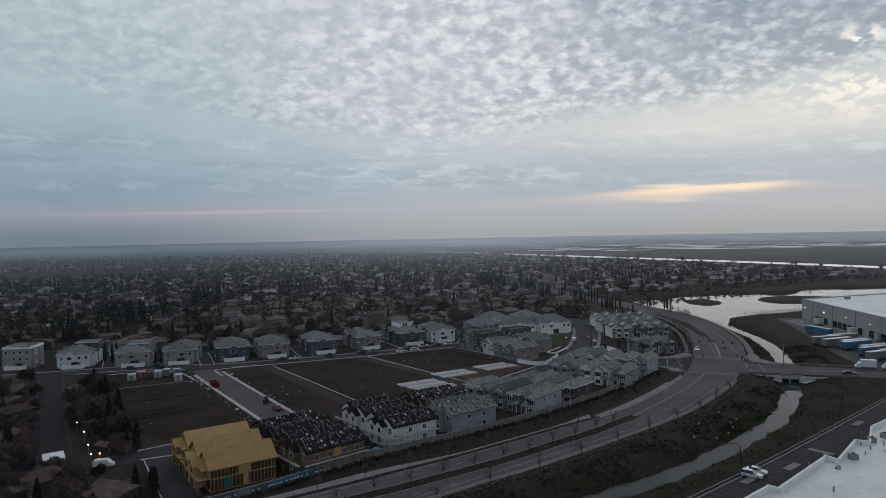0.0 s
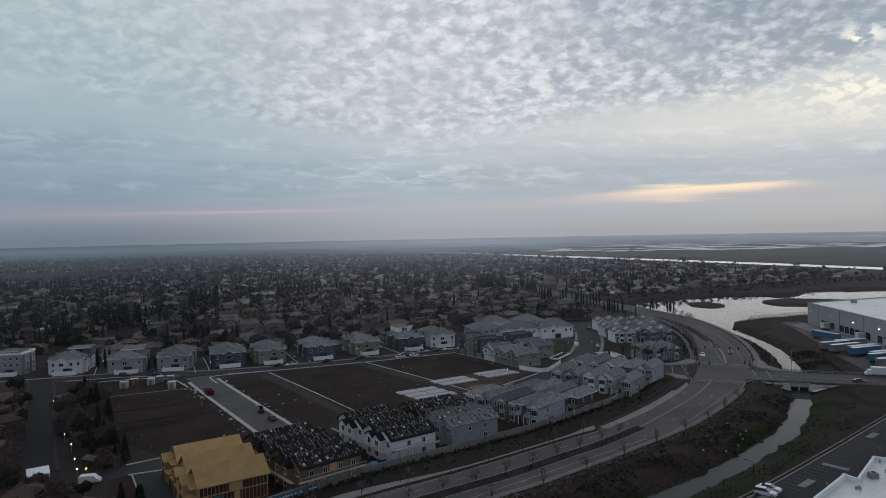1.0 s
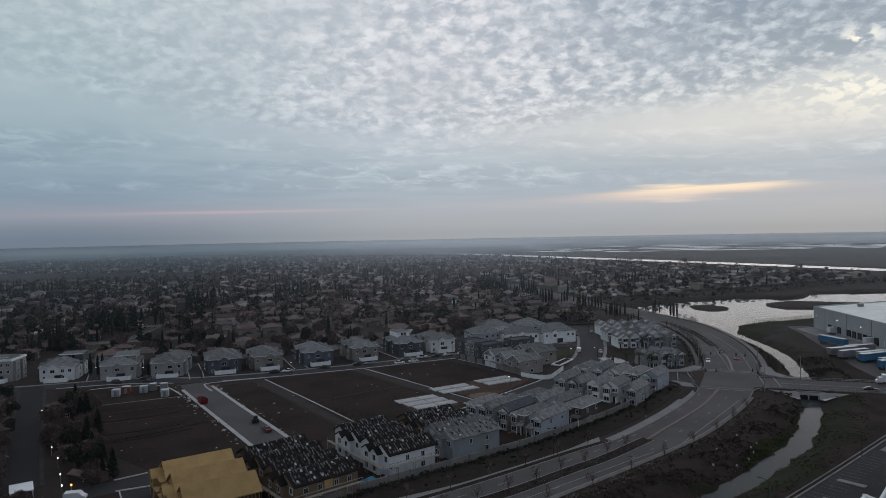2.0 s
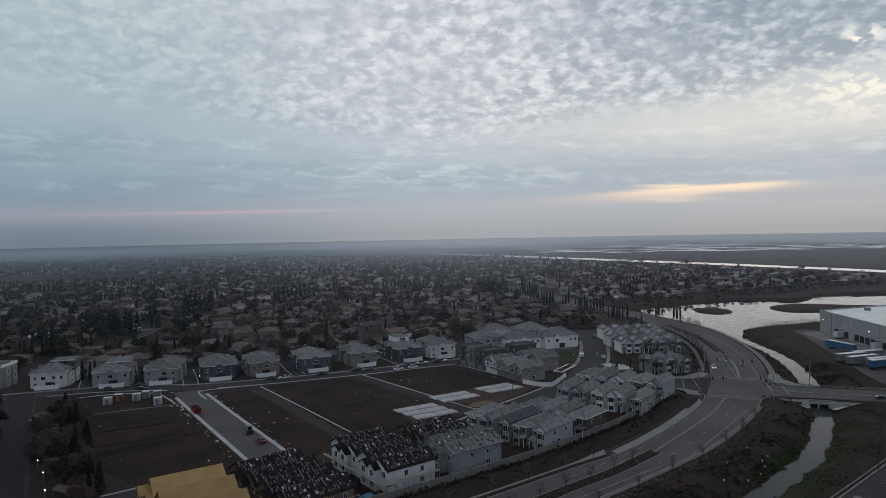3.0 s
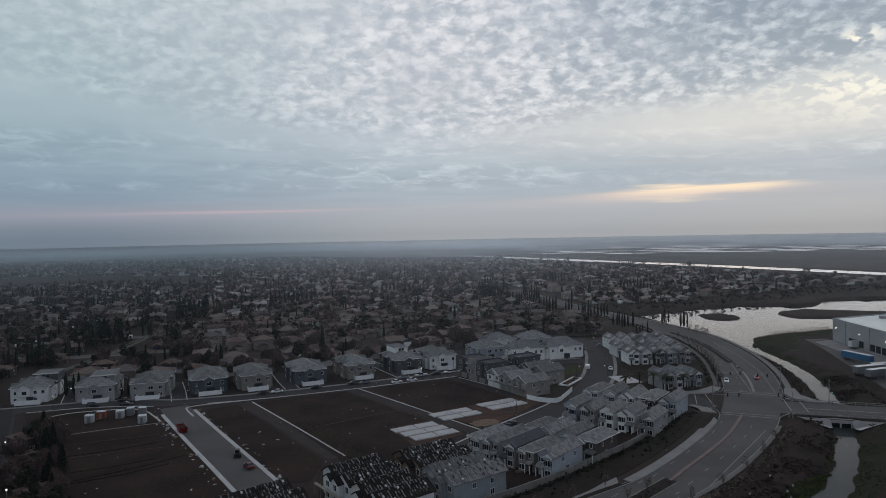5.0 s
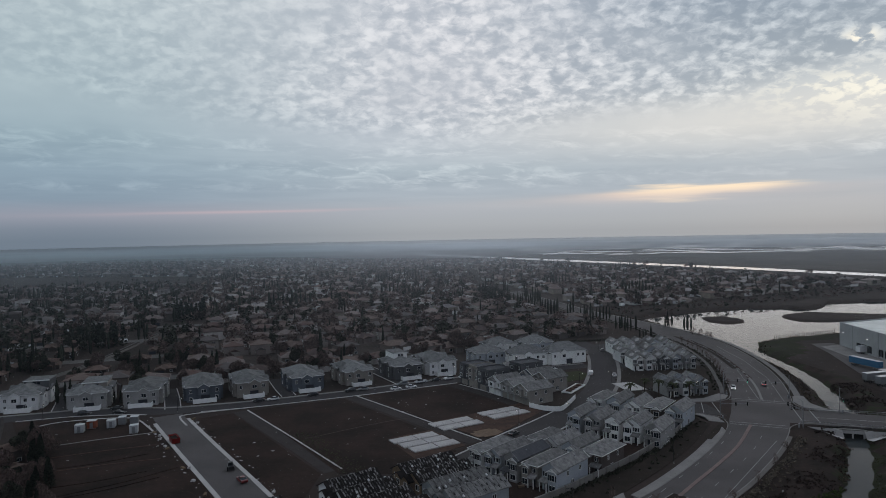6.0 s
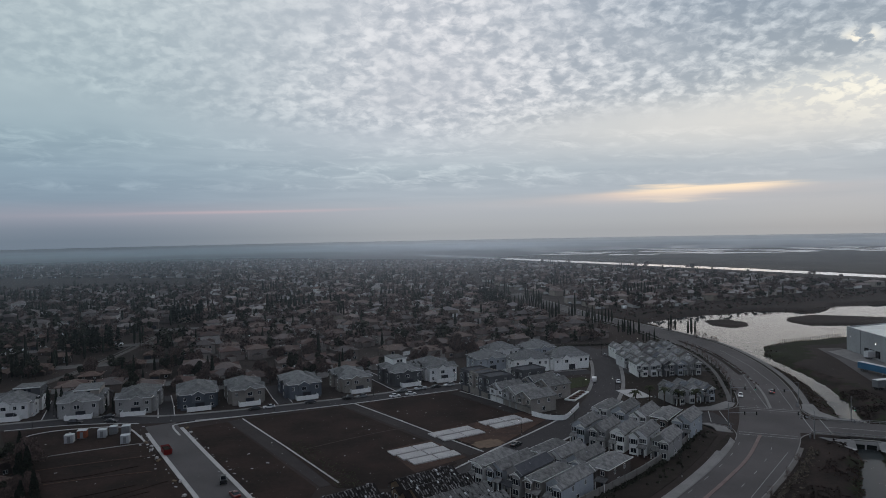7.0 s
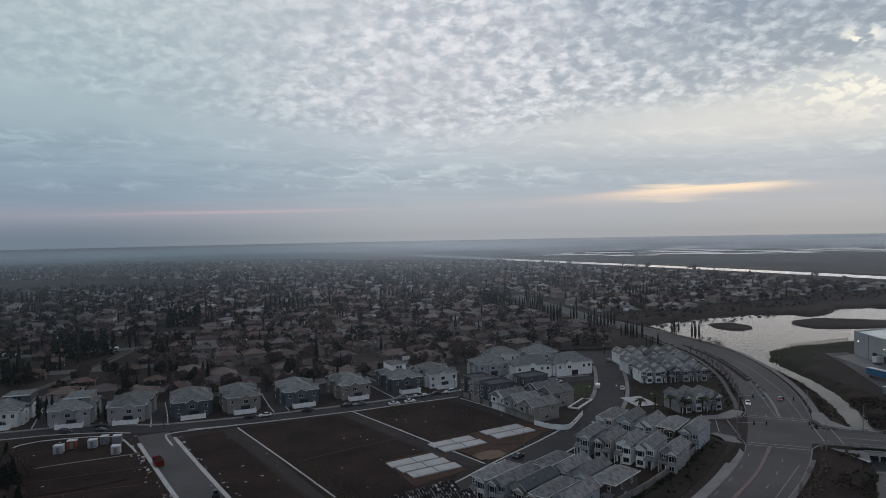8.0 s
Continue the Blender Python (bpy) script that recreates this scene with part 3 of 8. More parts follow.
w = np.interp(np.arange(len(RIVER)), [0, len(RIVER) * 0.5, len(RIVER)], [20, 30, 46])
RW = beside(RIVER, 1.0) - RIVER
setting("river", strip(RIVER + RW * w[:, None], RIVER - RW * w[:, None], -0.3, 0.25), WIDEWATER, "broad pale river beyond the houses", "river")


def marsh():
    bm = bmesh.new()
    rnd = random.Random(5)
    rows = [(y0 + rnd.uniform(-12, 12), x0) for y0 in (1790, 1850, 1900, 1990, 2040, 2150, 2320, 2390, 2560, 2800, 2900, 3300, 3700) for x0 in np.arange(-300, 2900, 110 + 0.02 * y0)]
    for k, (y, x) in enumerate(rows):
        x, y = x + rnd.uniform(-90, 90), y + rnd.uniform(-16, 16) + 0.06 * (900 - x)
        if x < np.interp(y, RIVER[:, 1], RIVER[:, 0]) + 240 + 0.25 * (y - 1700) or x > 0.8 * y or rnd.random() < 0.08:
            continue
        L, W = rnd.uniform(30, 120), rnd.uniform(22, 52) * y / 1900
        n = 14
        ring = []
        for j in range(n):
            a = j * math.tau / n
            r = rnd.uniform(0.55, 1.25)
            u, v = math.cos(a) * L * r, math.sin(a) * W * r
            ring.append((x + u * 0.98 + v * 0.2, y - u * 0.2 + v * 0.98, 0.25 + 0.004 * (k % 9)))
        bm.faces.new([bm.verts.new(p) for p in ring])
    ob = setting("marsh_water", bm, WIDEWATER, "scattered pools of flooded marsh catching the light", "water")
    tagged(ob, kind="stuff")


marsh()

# ---- roads ----
road = setting("road", strip(N_KERB, S_KERB, -0.4, 0.03), ASPHALT, "dark asphalt arterial road in a long bend", "road")
setting("road", ribbon(EAST, 8.6, -8.6, -0.4, 0.036), ASPHALT, "asphalt side road over the creek", "road")


def kerb(line, off, w=0.3, h=0.16, name="kerb"):
    setting(name, ribbon(line, off, off - w, -0.2, h), CONCRETE, "pale concrete kerb", "kerb")


def cut(line, a, b):
    """The stretch of a line between two plan points."""
    i, j = (int(np.argmin(np.linalg.norm(line - np.array(q), axis=1))) for q in (a, b))
    return line[min(i, j):max(i, j) + 1]


NK_W, NK_N = cut(N_KERB, (-150, 66), (92, 252)), cut(N_KERB, (113, 297), (70, 760))
SK_W, SK_N = cut(S_KERB, (-140, 52), (111, 249)), cut(S_KERB, (134, 292), (80, 765))
kerb(NK_W, 0.3), kerb(NK_N, 0.3), kerb(SK_W, 0.0), kerb(SK_N, 0.0)
# corner kerbs of the crossing
CORNERS = [curve([(92, 252), (95.3, 259), (95.8, 266), (91, 271.5)], 1.0), curve([(113, 297), (108.5, 290), (102, 287), (92, 287)], 1.0),
           curve([(111, 249), (113.5, 253), (118, 256.3), (123, 255.8), (137, 251.4)], 1.0), curve([(134, 292), (130.5, 284), (130, 277), (134, 270.8), (144, 266.6)], 1.0)]
for c in CORNERS:
    kerb(c, 0.2)
walk_w = setting("pavement", strip(beside(cut(N_KERB, (-150, 66), (46, 197)), 2.0), cut(N_WALK, (-150, 70), (44, 202)), -0.2, 0.15), CONCRETE, "pale concrete footpath beside the arterial road", "footpath")
BEND_A = match(beside(cut(N_KERB, (46.5, 197.3), (92, 252)), 0.35), 60)
BEND_B = match(cut(N_WALK, (44.3, 202), (92, 263)), 60)
setting("pavement", strip(BEND_A, BEND_A + (BEND_B - BEND_A) * 0.52, -0.2, 0.155), CONCRETE, "wide pale concrete footpath at the bend", "footpath")
setting("planting_strip", ribbon(cut(N_KERB, (-150, 66), (46, 197)), 1.98, 0.32, -0.2, 0.12), BARK, "narrow bark-covered planting strip", "planting")
setting("planting_strip", strip(cut(N_WALK, (-150, 70), (90, 259)), FENCE, -0.2, 0.1), BARK, "dark bark-covered verge before the block wall", "planting")
setting("pavement", ribbon(cut(SK_W, (-140, 52), (108, 244)), -0.32, -1.5, -0.4, 0.15), GRIT, "pale grit path along the creek side", "footpath")
setting("pavement", ribbon(NK_N, 4.0, 2.4, -0.2, 0.16), WALKDARK, "concrete footpath round the bend", "footpath")
setting("planting_strip", ribbon(NK_N, 2.18, 0.32, -0.2, 0.12), BARK, "bark planting strip beside the kerb", "planting")
setting("pavement", ribbon(SK_N, -1.6, -3.9, -0.3, 0.16), FOOTPATH, "concrete footpath beside the pond", "footpath")
setting("planting_strip", ribbon(SK_N, -0.32, -1.58, -0.3, 0.12), BARK, "bark planting strip beside the kerb", "planting")
setting("pavement", slab([(92.5, 287.2), (102, 287.2), (108, 290.5), (111.5, 296), (109, 299), (100, 292), (92, 291)], -0.2, 0.163), CONCRETE, "concrete corner with kerb ramp", "footpath")
setting("pavement", slab([(90, 262), (94.6, 259.5), (95, 266), (90.5, 271), (88, 271), (90.5, 266)], -0.2, 0.163), CONCRETE, "concrete corner with kerb ramp", "footpath")
setting("pavement", slab([(131, 284.5), (130.6, 277.5), (134.5, 271.6), (143, 268), (143, 270), (137.5, 274), (136, 282), (139, 292), (135, 292.5)], -0.3, 0.163), CONCRETE, "concrete corner with kerb ramp", "footpath")
setting("planting_strip", slab([(81.6, 242.9), (82.8, 242.0), (88.4, 249.6), (92.6, 256.6), (91.8, 257.6), (86.8, 251.2)], -0.2, 0.175), BARK, "dark planted bed in the footpath", "planting")
# planted median, then a reddish paved one
setting("median", ribbon(MEDIAN, 2.05, 1.8, -0.2, 0.17), CONCRETE, "concrete kerb of the planted median", "kerb")
setting("median", ribbon(MEDIAN, -1.8, -2.05, -0.2, 0.17), CONCRETE, "concrete kerb of the planted median", "kerb")
setting("median_planting", ribbon(MEDIAN, 1.79, -1.79, -0.2, 0.13), BARK, "bark-covered planted median", "planting")
setting("median_paved", ribbon(RED, 0.5, -0.5, -0.2, 0.17), REDPAVE, "narrow reddish paved median", "median")
setting("median_paved", ribbon(MEDIAN_N, 0.5, -0.5, -0.2, 0.17), CONCRETE, "narrow concrete median", "median")
setting("median_planting", ribbon(MEDIAN_FAR, 2.6, 0.7, -0.2, 0.14), BARK, "planted median beside the bend", "planting")
# lane paint
for line, off, on, gap in ((MEDIAN, 5.1, 3, 9), (MEDIAN, -5.1, 3, 9), (RED, 4.6, 3, 9), (RED, -4.6, 3, 9), (MEDIAN_N, 4.4, 3, 9), (MEDIAN_N, -4.4, 3, 9), (MEDIAN_N, 1.0, 60, 1), (MEDIAN_N, -7.6, 40, 1), (MEDIAN, 7.2, 80, 1), (MEDIAN, -6.6, 80, 1), (RED, -9.2, 60, 1), (EAST[8:], 0.2, 70, 1), (EAST[8:], -0.2, 70, 1)):
    setting("lane_line", dashes(line, off, 0.16, on, gap, 0.045), PAINT, "worn white lane line", "road marking")


def bar(a, b, w, z=0.046):
    a, b = np.array(a, float), np.array(b, float)
    d = (b - a) / np.linalg.norm(b - a)
    s = np.array((-d[1], d[0])) * w / 2
    bm = poly(bmesh.new(), [(*(a - s), z), (*(b - s), z), (*(b + s), z), (*(a + s), z)], [(0, 1, 2, 3)])
    setting("crossing_line", bm, PAINT, "white painted crossing line", "road marking")


for a, b in (((96, 258.5), (112, 252)), ((97, 260.8), (113, 254.6)), ((109, 289.6), (129, 281)), ((110, 291.8), (130, 283.4)), ((126.5, 276.5), (120.2, 257.2)), ((130.5, 272.5), (125.5, 256.6)), ((92.5, 272.3), (97, 286)), ((97.4, 268.5), (101, 285.8))):
    bar(a, b, 0.3)

# ---- the new quarter's streets and lots ----
TOP = curve([(-235, 262), (-190, 273), (-158, 282.5), (-141, 287.6), (-122, 289.3), (-108, 288.2), (-93, 291.5), (-75, 296.8), (-60, 302.5), (-45, 308.5), (-33, 313.5), (-20, 320), (3, 330.5), (22, 340), (45, 350.5), (70, 358)])
setting("road", ribbon(TOP, 4.4, -4.4, -0.3, 0.030), OLDROAD, "residential street of new asphalt", "road")
SIDE = curve([(-104.5, 282), (-99.3, 273.6), (-81.3, 246.6), (-63.3, 220.1), (-43.3, 190.6), (-37, 182)])
setting("road", ribbon(SIDE, 5.7, -4.6, -0.3, 0.042), ASPHALT, "new side street of dark asphalt", "road")
LOOP = curve([(78, 430), (82.5, 400), (81, 375), (72, 335), (62, 306), (50, 282), (36, 263), (20, 244), (6, 226), (-8, 210), (-24, 196)])
setting("road", ribbon(LOOP, 6.0, -6.0, -0.3, 0.037), OLDROAD, "curving new street", "road")
setting("road", strip(curve([(70, 300), (84, 288), (98, 284)]), curve([(60, 290), (80, 276), (99, 268)]), -0.3, 0.045), OLDROAD, "street mouth to the arterial road", "road")
LANES = [curve([(-78, 286), (-53, 251), (-32, 221)]), curve([(-39, 305), (-20, 281), (-0.5, 256), (9, 244)]), curve([(4, 322), (14, 309), (24, 294), (36, 277)])]
for ln in LANES:
    setting("road", ribbon(ln, 2.6, -2.6, -0.3, 0.047), DUSTY, "narrow paved lane between the lots", "road")
    setting("kerb", ribbon(ln, 3.05, 2.5, -0.2, 0.17), PALE, "pale new concrete kerb", "kerb")
for off in (5.6, -4.5):
    s = 1 if off > 0 else -1
    setting("pavement", ribbon(cut(SIDE, (-98, 274), (-44, 194)), off + 1.25 * s, off, -0.2, 0.16), PALE, "new pale concrete footpath", "footpath")
setting("pavement", ribbon(TOP, 6.2, 4.4, -0.2, 0.16), CONCRETE, "concrete footpath before the houses", "footpath")
setting("kerb", ribbon(cut(TOP, (-95, 291), (3, 330)), -4.4, -5.0, -0.2, 0.16), PALE, "pale concrete kerb of the bare lots", "kerb")
setting("kerb", ribbon(cut(TOP, (-158, 282), (-112, 288)), -4.4, -4.9, -0.2, 0.16), PALE, "pale concrete kerb of the bare lots", "kerb")
setting("pavement", ribbon(cut(LOOP, (82, 400), (50, 282)), 7.6, 6.0, -0.2, 0.16), CONCRETE, "curving concrete footpath", "footpath")
setting("pavement", ribbon(cut(LOOP, (82, 400), (66, 316)), -6.0, -7.6, -0.2, 0.16), CONCRETE, "curving concrete footpath", "footpath")
setting("kerb", ribbon(cut(LOOP, (47, 278), (-20, 200)), 6.6, 6.0, -0.2, 0.16), PALE, "pale concrete kerb", "kerb")
setting("kerb", ribbon(cut(LOOP, (47, 278), (-20, 200)), -6.0, -6.6, -0.2, 0.16), PALE, "pale concrete kerb", "kerb")
LOTS = [[(-91, 277), (-80, 283.5), (-56, 249), (-35, 219), (-36, 203), (-43, 202), (-69.5, 240)], [(-74, 287), (-41, 302), (-22, 277), (-4, 254), (3, 236), (-14, 218), (-30, 219), (-50, 250)], [(-33, 307), (-1, 322), (11, 307), (21, 292), (32, 276), (14, 250), (8, 250), (-15, 281)],
        [(-158, 276), (-125, 281), (-112, 278), (-105.5, 270), (-86, 242), (-62.5, 208), (-50, 190), (-70, 176), (-100, 200), (-125, 232)]]
for k, pts in enumerate(LOTS):
    setting("bare_lot", slab(pts, -0.3, 0.075), LOT, "bare graded building lot of dark brown soil", "lot")
setting("building_site", slab([(-60, 128), (-44, 142), (-22, 163), (0, 180), (14, 192), (34, 210), (52, 226), (80, 262), (84, 272), (60, 290), (44, 262), (20, 232), (-8, 198), (-34, 184), (-66, 184), (-84, 172), (-76, 150)], -0.3, 0.055), LOT, "brown churned soil of the building site", "lot")
for pts in ([(-145.3, 268.5), (-144.3, 272.3), (-138, 276.8), (-123.4, 280), (-114.5, 278.4), (-105.8, 269.0), (-98.0, 258.5)], [(-77, 291), (-90, 286.2), (-98, 282), (-97.6, 278), (-91.5, 268.5)]):
    setting("kerb", ribbon(curve(pts, 1.0), 0.35, -0.35, -0.2, 0.175), PALE, "pale kerb curving into the side street", "kerb")
setting("site_pad", slab([(-19, 249), (-5, 258), (6, 241), (-9, 229)], -0.2, 0.10), LOAM, "reddish pad of raised loam", "lot")
setting("site_pad", slab([(-5, 267), (9, 276), (30, 291), (36, 279), (18, 253), (10, 251)], -0.2, 0.10), LOAM, "reddish pad of raised loam", "lot")
setting("park_lawn", slab([(36, 333), (48, 341), (63, 346), (66, 340), (61, 328), (50, 323)], -0.2, 0.11), LAWN, "small green park lawn", "lawn")
setting("garden", slab([(75, 327), (72, 305), (76, 297), (92, 291), (104, 293), (112, 305), (121, 335), (126, 352), (86, 350)], -0.2, 0.09), BARK, "dark planted garden ground", "garden")
setting("forecourt", slab([(76, 398), (86, 349), (128, 354), (133, 400), (130, 420), (88, 418)], -0.2, 0.06), OLDROAD, "asphalt lanes between small houses", "road")
# see-through sheets added to imitate haze over the distant country
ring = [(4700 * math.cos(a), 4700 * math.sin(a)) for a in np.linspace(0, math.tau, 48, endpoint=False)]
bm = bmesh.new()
for k in range(HAZE_LAYERS):
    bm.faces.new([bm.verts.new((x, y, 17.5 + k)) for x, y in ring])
setting("mist", bm, HAZE_SHEET, "see-through sheets imitating distant haze over the plain", "mist")


# ---- things ----
def roof_gable(bm, x0, x1, y0, y1, z, rise, axis="y", over=0.45, th=0.22):
    """Two sloping slabs meeting in a ridge along axis."""
    if axis == "y":
        xm, s = (x0 + x1) / 2, rise / ((x1 - x0) / 2)
        for e, sg in ((x0 - over, 1), (x1 + over, -1)):
            ze = z - over * s
            pts = [(e, y0 - over, ze), (xm, y0 - over, z + rise), (xm, y1 + over, z + rise), (e, y1 + over, ze)]
            v = pts + [(a, b, c + th) for a, b, c in pts]
            poly(bm, v, [(0, 1, 2, 3), (7, 6, 5, 4), (0, 4, 5, 1), (1, 5, 6, 2), (2, 6, 7, 3), (3, 7, 4, 0)])
    else:
        ym, s = (y0 + y1) / 2, rise / ((y1 - y0) / 2)
        for e in (y0 - over, y1 + over):
            ze = z - over * s
            pts = [(x0 - over, e, ze), (x0 - over, ym, z + rise), (x1 + over, ym, z + rise), (x1 + over, e, ze)]
            v = pts + [(a, b, c + th) for a, b, c in pts]
            poly(bm, v, [(0, 1, 2, 3), (7, 6, 5, 4), (0, 4, 5, 1), (1, 5, 6, 2), (2, 6, 7, 3), (3, 7, 4, 0)])
    bmesh.ops.recalc_face_normals(bm, faces=bm.faces)
    return bm


def roof_hip(bm, x0, x1, y0, y1, z, rise, over=0.5, th=0.2, cut_back=1.0):
    """A hipped roof; the ridge runs along the longer side."""
    x0, x1, y0, y1 = x0 - over, x1 + over, y0 - over, y1 + over
    w, d = x1 - x0, y1 - y0
    if w < d:
        k = min(w / 2, d / 2 - 0.05) * cut_back
        r = [((x0 + x1) / 2, y0 + k, z + th + rise), ((x0 + x1) / 2, y1 - k, z + th + rise)]
        top = [(4, 5, 8), (5, 6, 9, 8), (6, 7, 9), (7, 4, 8, 9)]
    else:
        k = min(d / 2, w / 2 - 0.05) * cut_back
        r = [(x0 + k, (y0 + y1) / 2, z + th + rise), (x1 - k, (y0 + y1) / 2, z + th + rise)]
        top = [(4, 5, 9, 8), (5, 6, 9), (6, 7, 8, 9), (7, 4, 8)]
    b = [(x0, y0, z), (x1, y0, z), (x1, y1, z), (x0, y1, z)]
    poly(bm, b + [(a, c, e + th) for a, c, e in b] + r, [(3, 2, 1, 0), (0, 1, 5, 4), (1, 2, 6, 5), (2, 3, 7, 6), (3, 0, 4, 7)] + top)
    return bm


def gable_wall(bm, x0, x1, y0, y1, z, rise, axis="y"):
    """The triangular prism of wall under a gable roof."""
    if axis == "y":
        xm = (x0 + x1) / 2
        v = [(x0, y0, z), (x1, y0, z), (xm, y0, z + rise), (x0, y1, z), (x1, y1, z), (xm, y1, z + rise)]
    else:
        ym = (y0 + y1) / 2
        v = [(x0, y0, z), (x0, y1, z), (x0, ym, z + rise), (x1, y0, z), (x1, y1, z), (x1, ym, z + rise)]
    poly(bm, v, [(0, 1, 2), (5, 4, 3), (0, 2, 5, 3), (1, 4, 5, 2)])
    bmesh.ops.recalc_face_normals(bm, faces=bm.faces)
    return bm


def barge(x0, x1, y, z, rise, over=0.45, t=0.1, h=0.2):
    """Pale boards along a front gable's edges."""
    bm = bmesh.new()
    xm, s = (x0 + x1) / 2, rise / ((x1 - x0) / 2)
    for e in (x0 - over, x1 + over):
        ze = z - over * s
        lo, hi = [(e, y - over - t, ze), (xm, y - over - t, z + rise), (xm, y - over, z + rise), (e, y - over, ze)], h
        v = [(a, b, c - 0.04) for a, b, c in lo] + [(a, b, c + hi) for a, b, c in lo]
        poly(bm, v, [(3, 2, 1, 0), (4, 5, 6, 7), (0, 1, 5, 4), (1, 2, 6, 5), (2, 3, 7, 6), (3, 0, 4, 7)])
    bmesh.ops.recalc_face_normals(bm, faces=bm.faces)
    return bm


def fascia(x0, x1, y0, y1, z, over=0.5):
    """Pale gutter boards round the eaves of a hipped roof."""
    x0, x1, y0, y1 = x0 - over, x1 + over, y0 - over, y1 + over
    return boxes((x0 - 0.08, y0 - 0.08, z + 0.02, x1 + 0.08, y0, z + 0.24), (x0 - 0.08, y1, z + 0.02, x1 + 0.08, y1 + 0.08, z + 0.24), (x0 - 0.08, y0, z + 0.02, x0, y1, z + 0.24), (x1, y0, z + 0.02, x1 + 0.08, y1, z + 0.24))


RIDGE = material("ridge_tile", (0.26, 0.255, 0.25), (0.14, 0.138, 0.136), scale=1.5, fine=6.0, rough=0.85, spread=0.2)
WINDOWS = {}
SOLAR = glass_material("solar_glass", (0.03, 0.035, 0.05))


def window(parent, x, y, z, w, h, face, shutters=None):
    """A framed window whose outer wall face looks along face (degrees: 0 is -y, 90 is +x, 180 is +y, 270 is -x)."""
    key = (w, h)
    if key not in WINDOWS:
        f = boxes((-w / 2 - 0.06, -0.07, -0.06, -w / 2, 0.02, h + 0.06), (w / 2, -0.07, -0.06, w / 2 + 0.06, 0.02, h + 0.06), (-w / 2, -0.07, h, w / 2, 0.02, h + 0.06), (-w / 2, -0.09, -0.08, w / 2, 0.02, 0), (-0.025, -0.06, 0, 0.025, 0.02, h))
        WINDOWS[key] = (to_mesh("window", f, TRIM), to_mesh("pane", boxes((-w / 2, -0.03, 0, w / 2, 0.02, h)), PANE))
    m = pose(x, y, z, 0, 0, face)
    f = part("window", WINDOWS[key][0], None, parent, "", m)
    part("pane", WINDOWS[key][1], None, f)
    if shutters:
        k = ("s", w, h, shutters.name)
        if k not in WINDOWS:
            WINDOWS[k] = to_mesh("shutter", boxes((-0.19, -0.06, 0, 0.19, 0.02, h)), shutters)
        for s in (-1, 1):
            part("shutter", WINDOWS[k], None, parent, "", m @ pose(s * (w / 2 + 0.31), 0, 0))
    return f


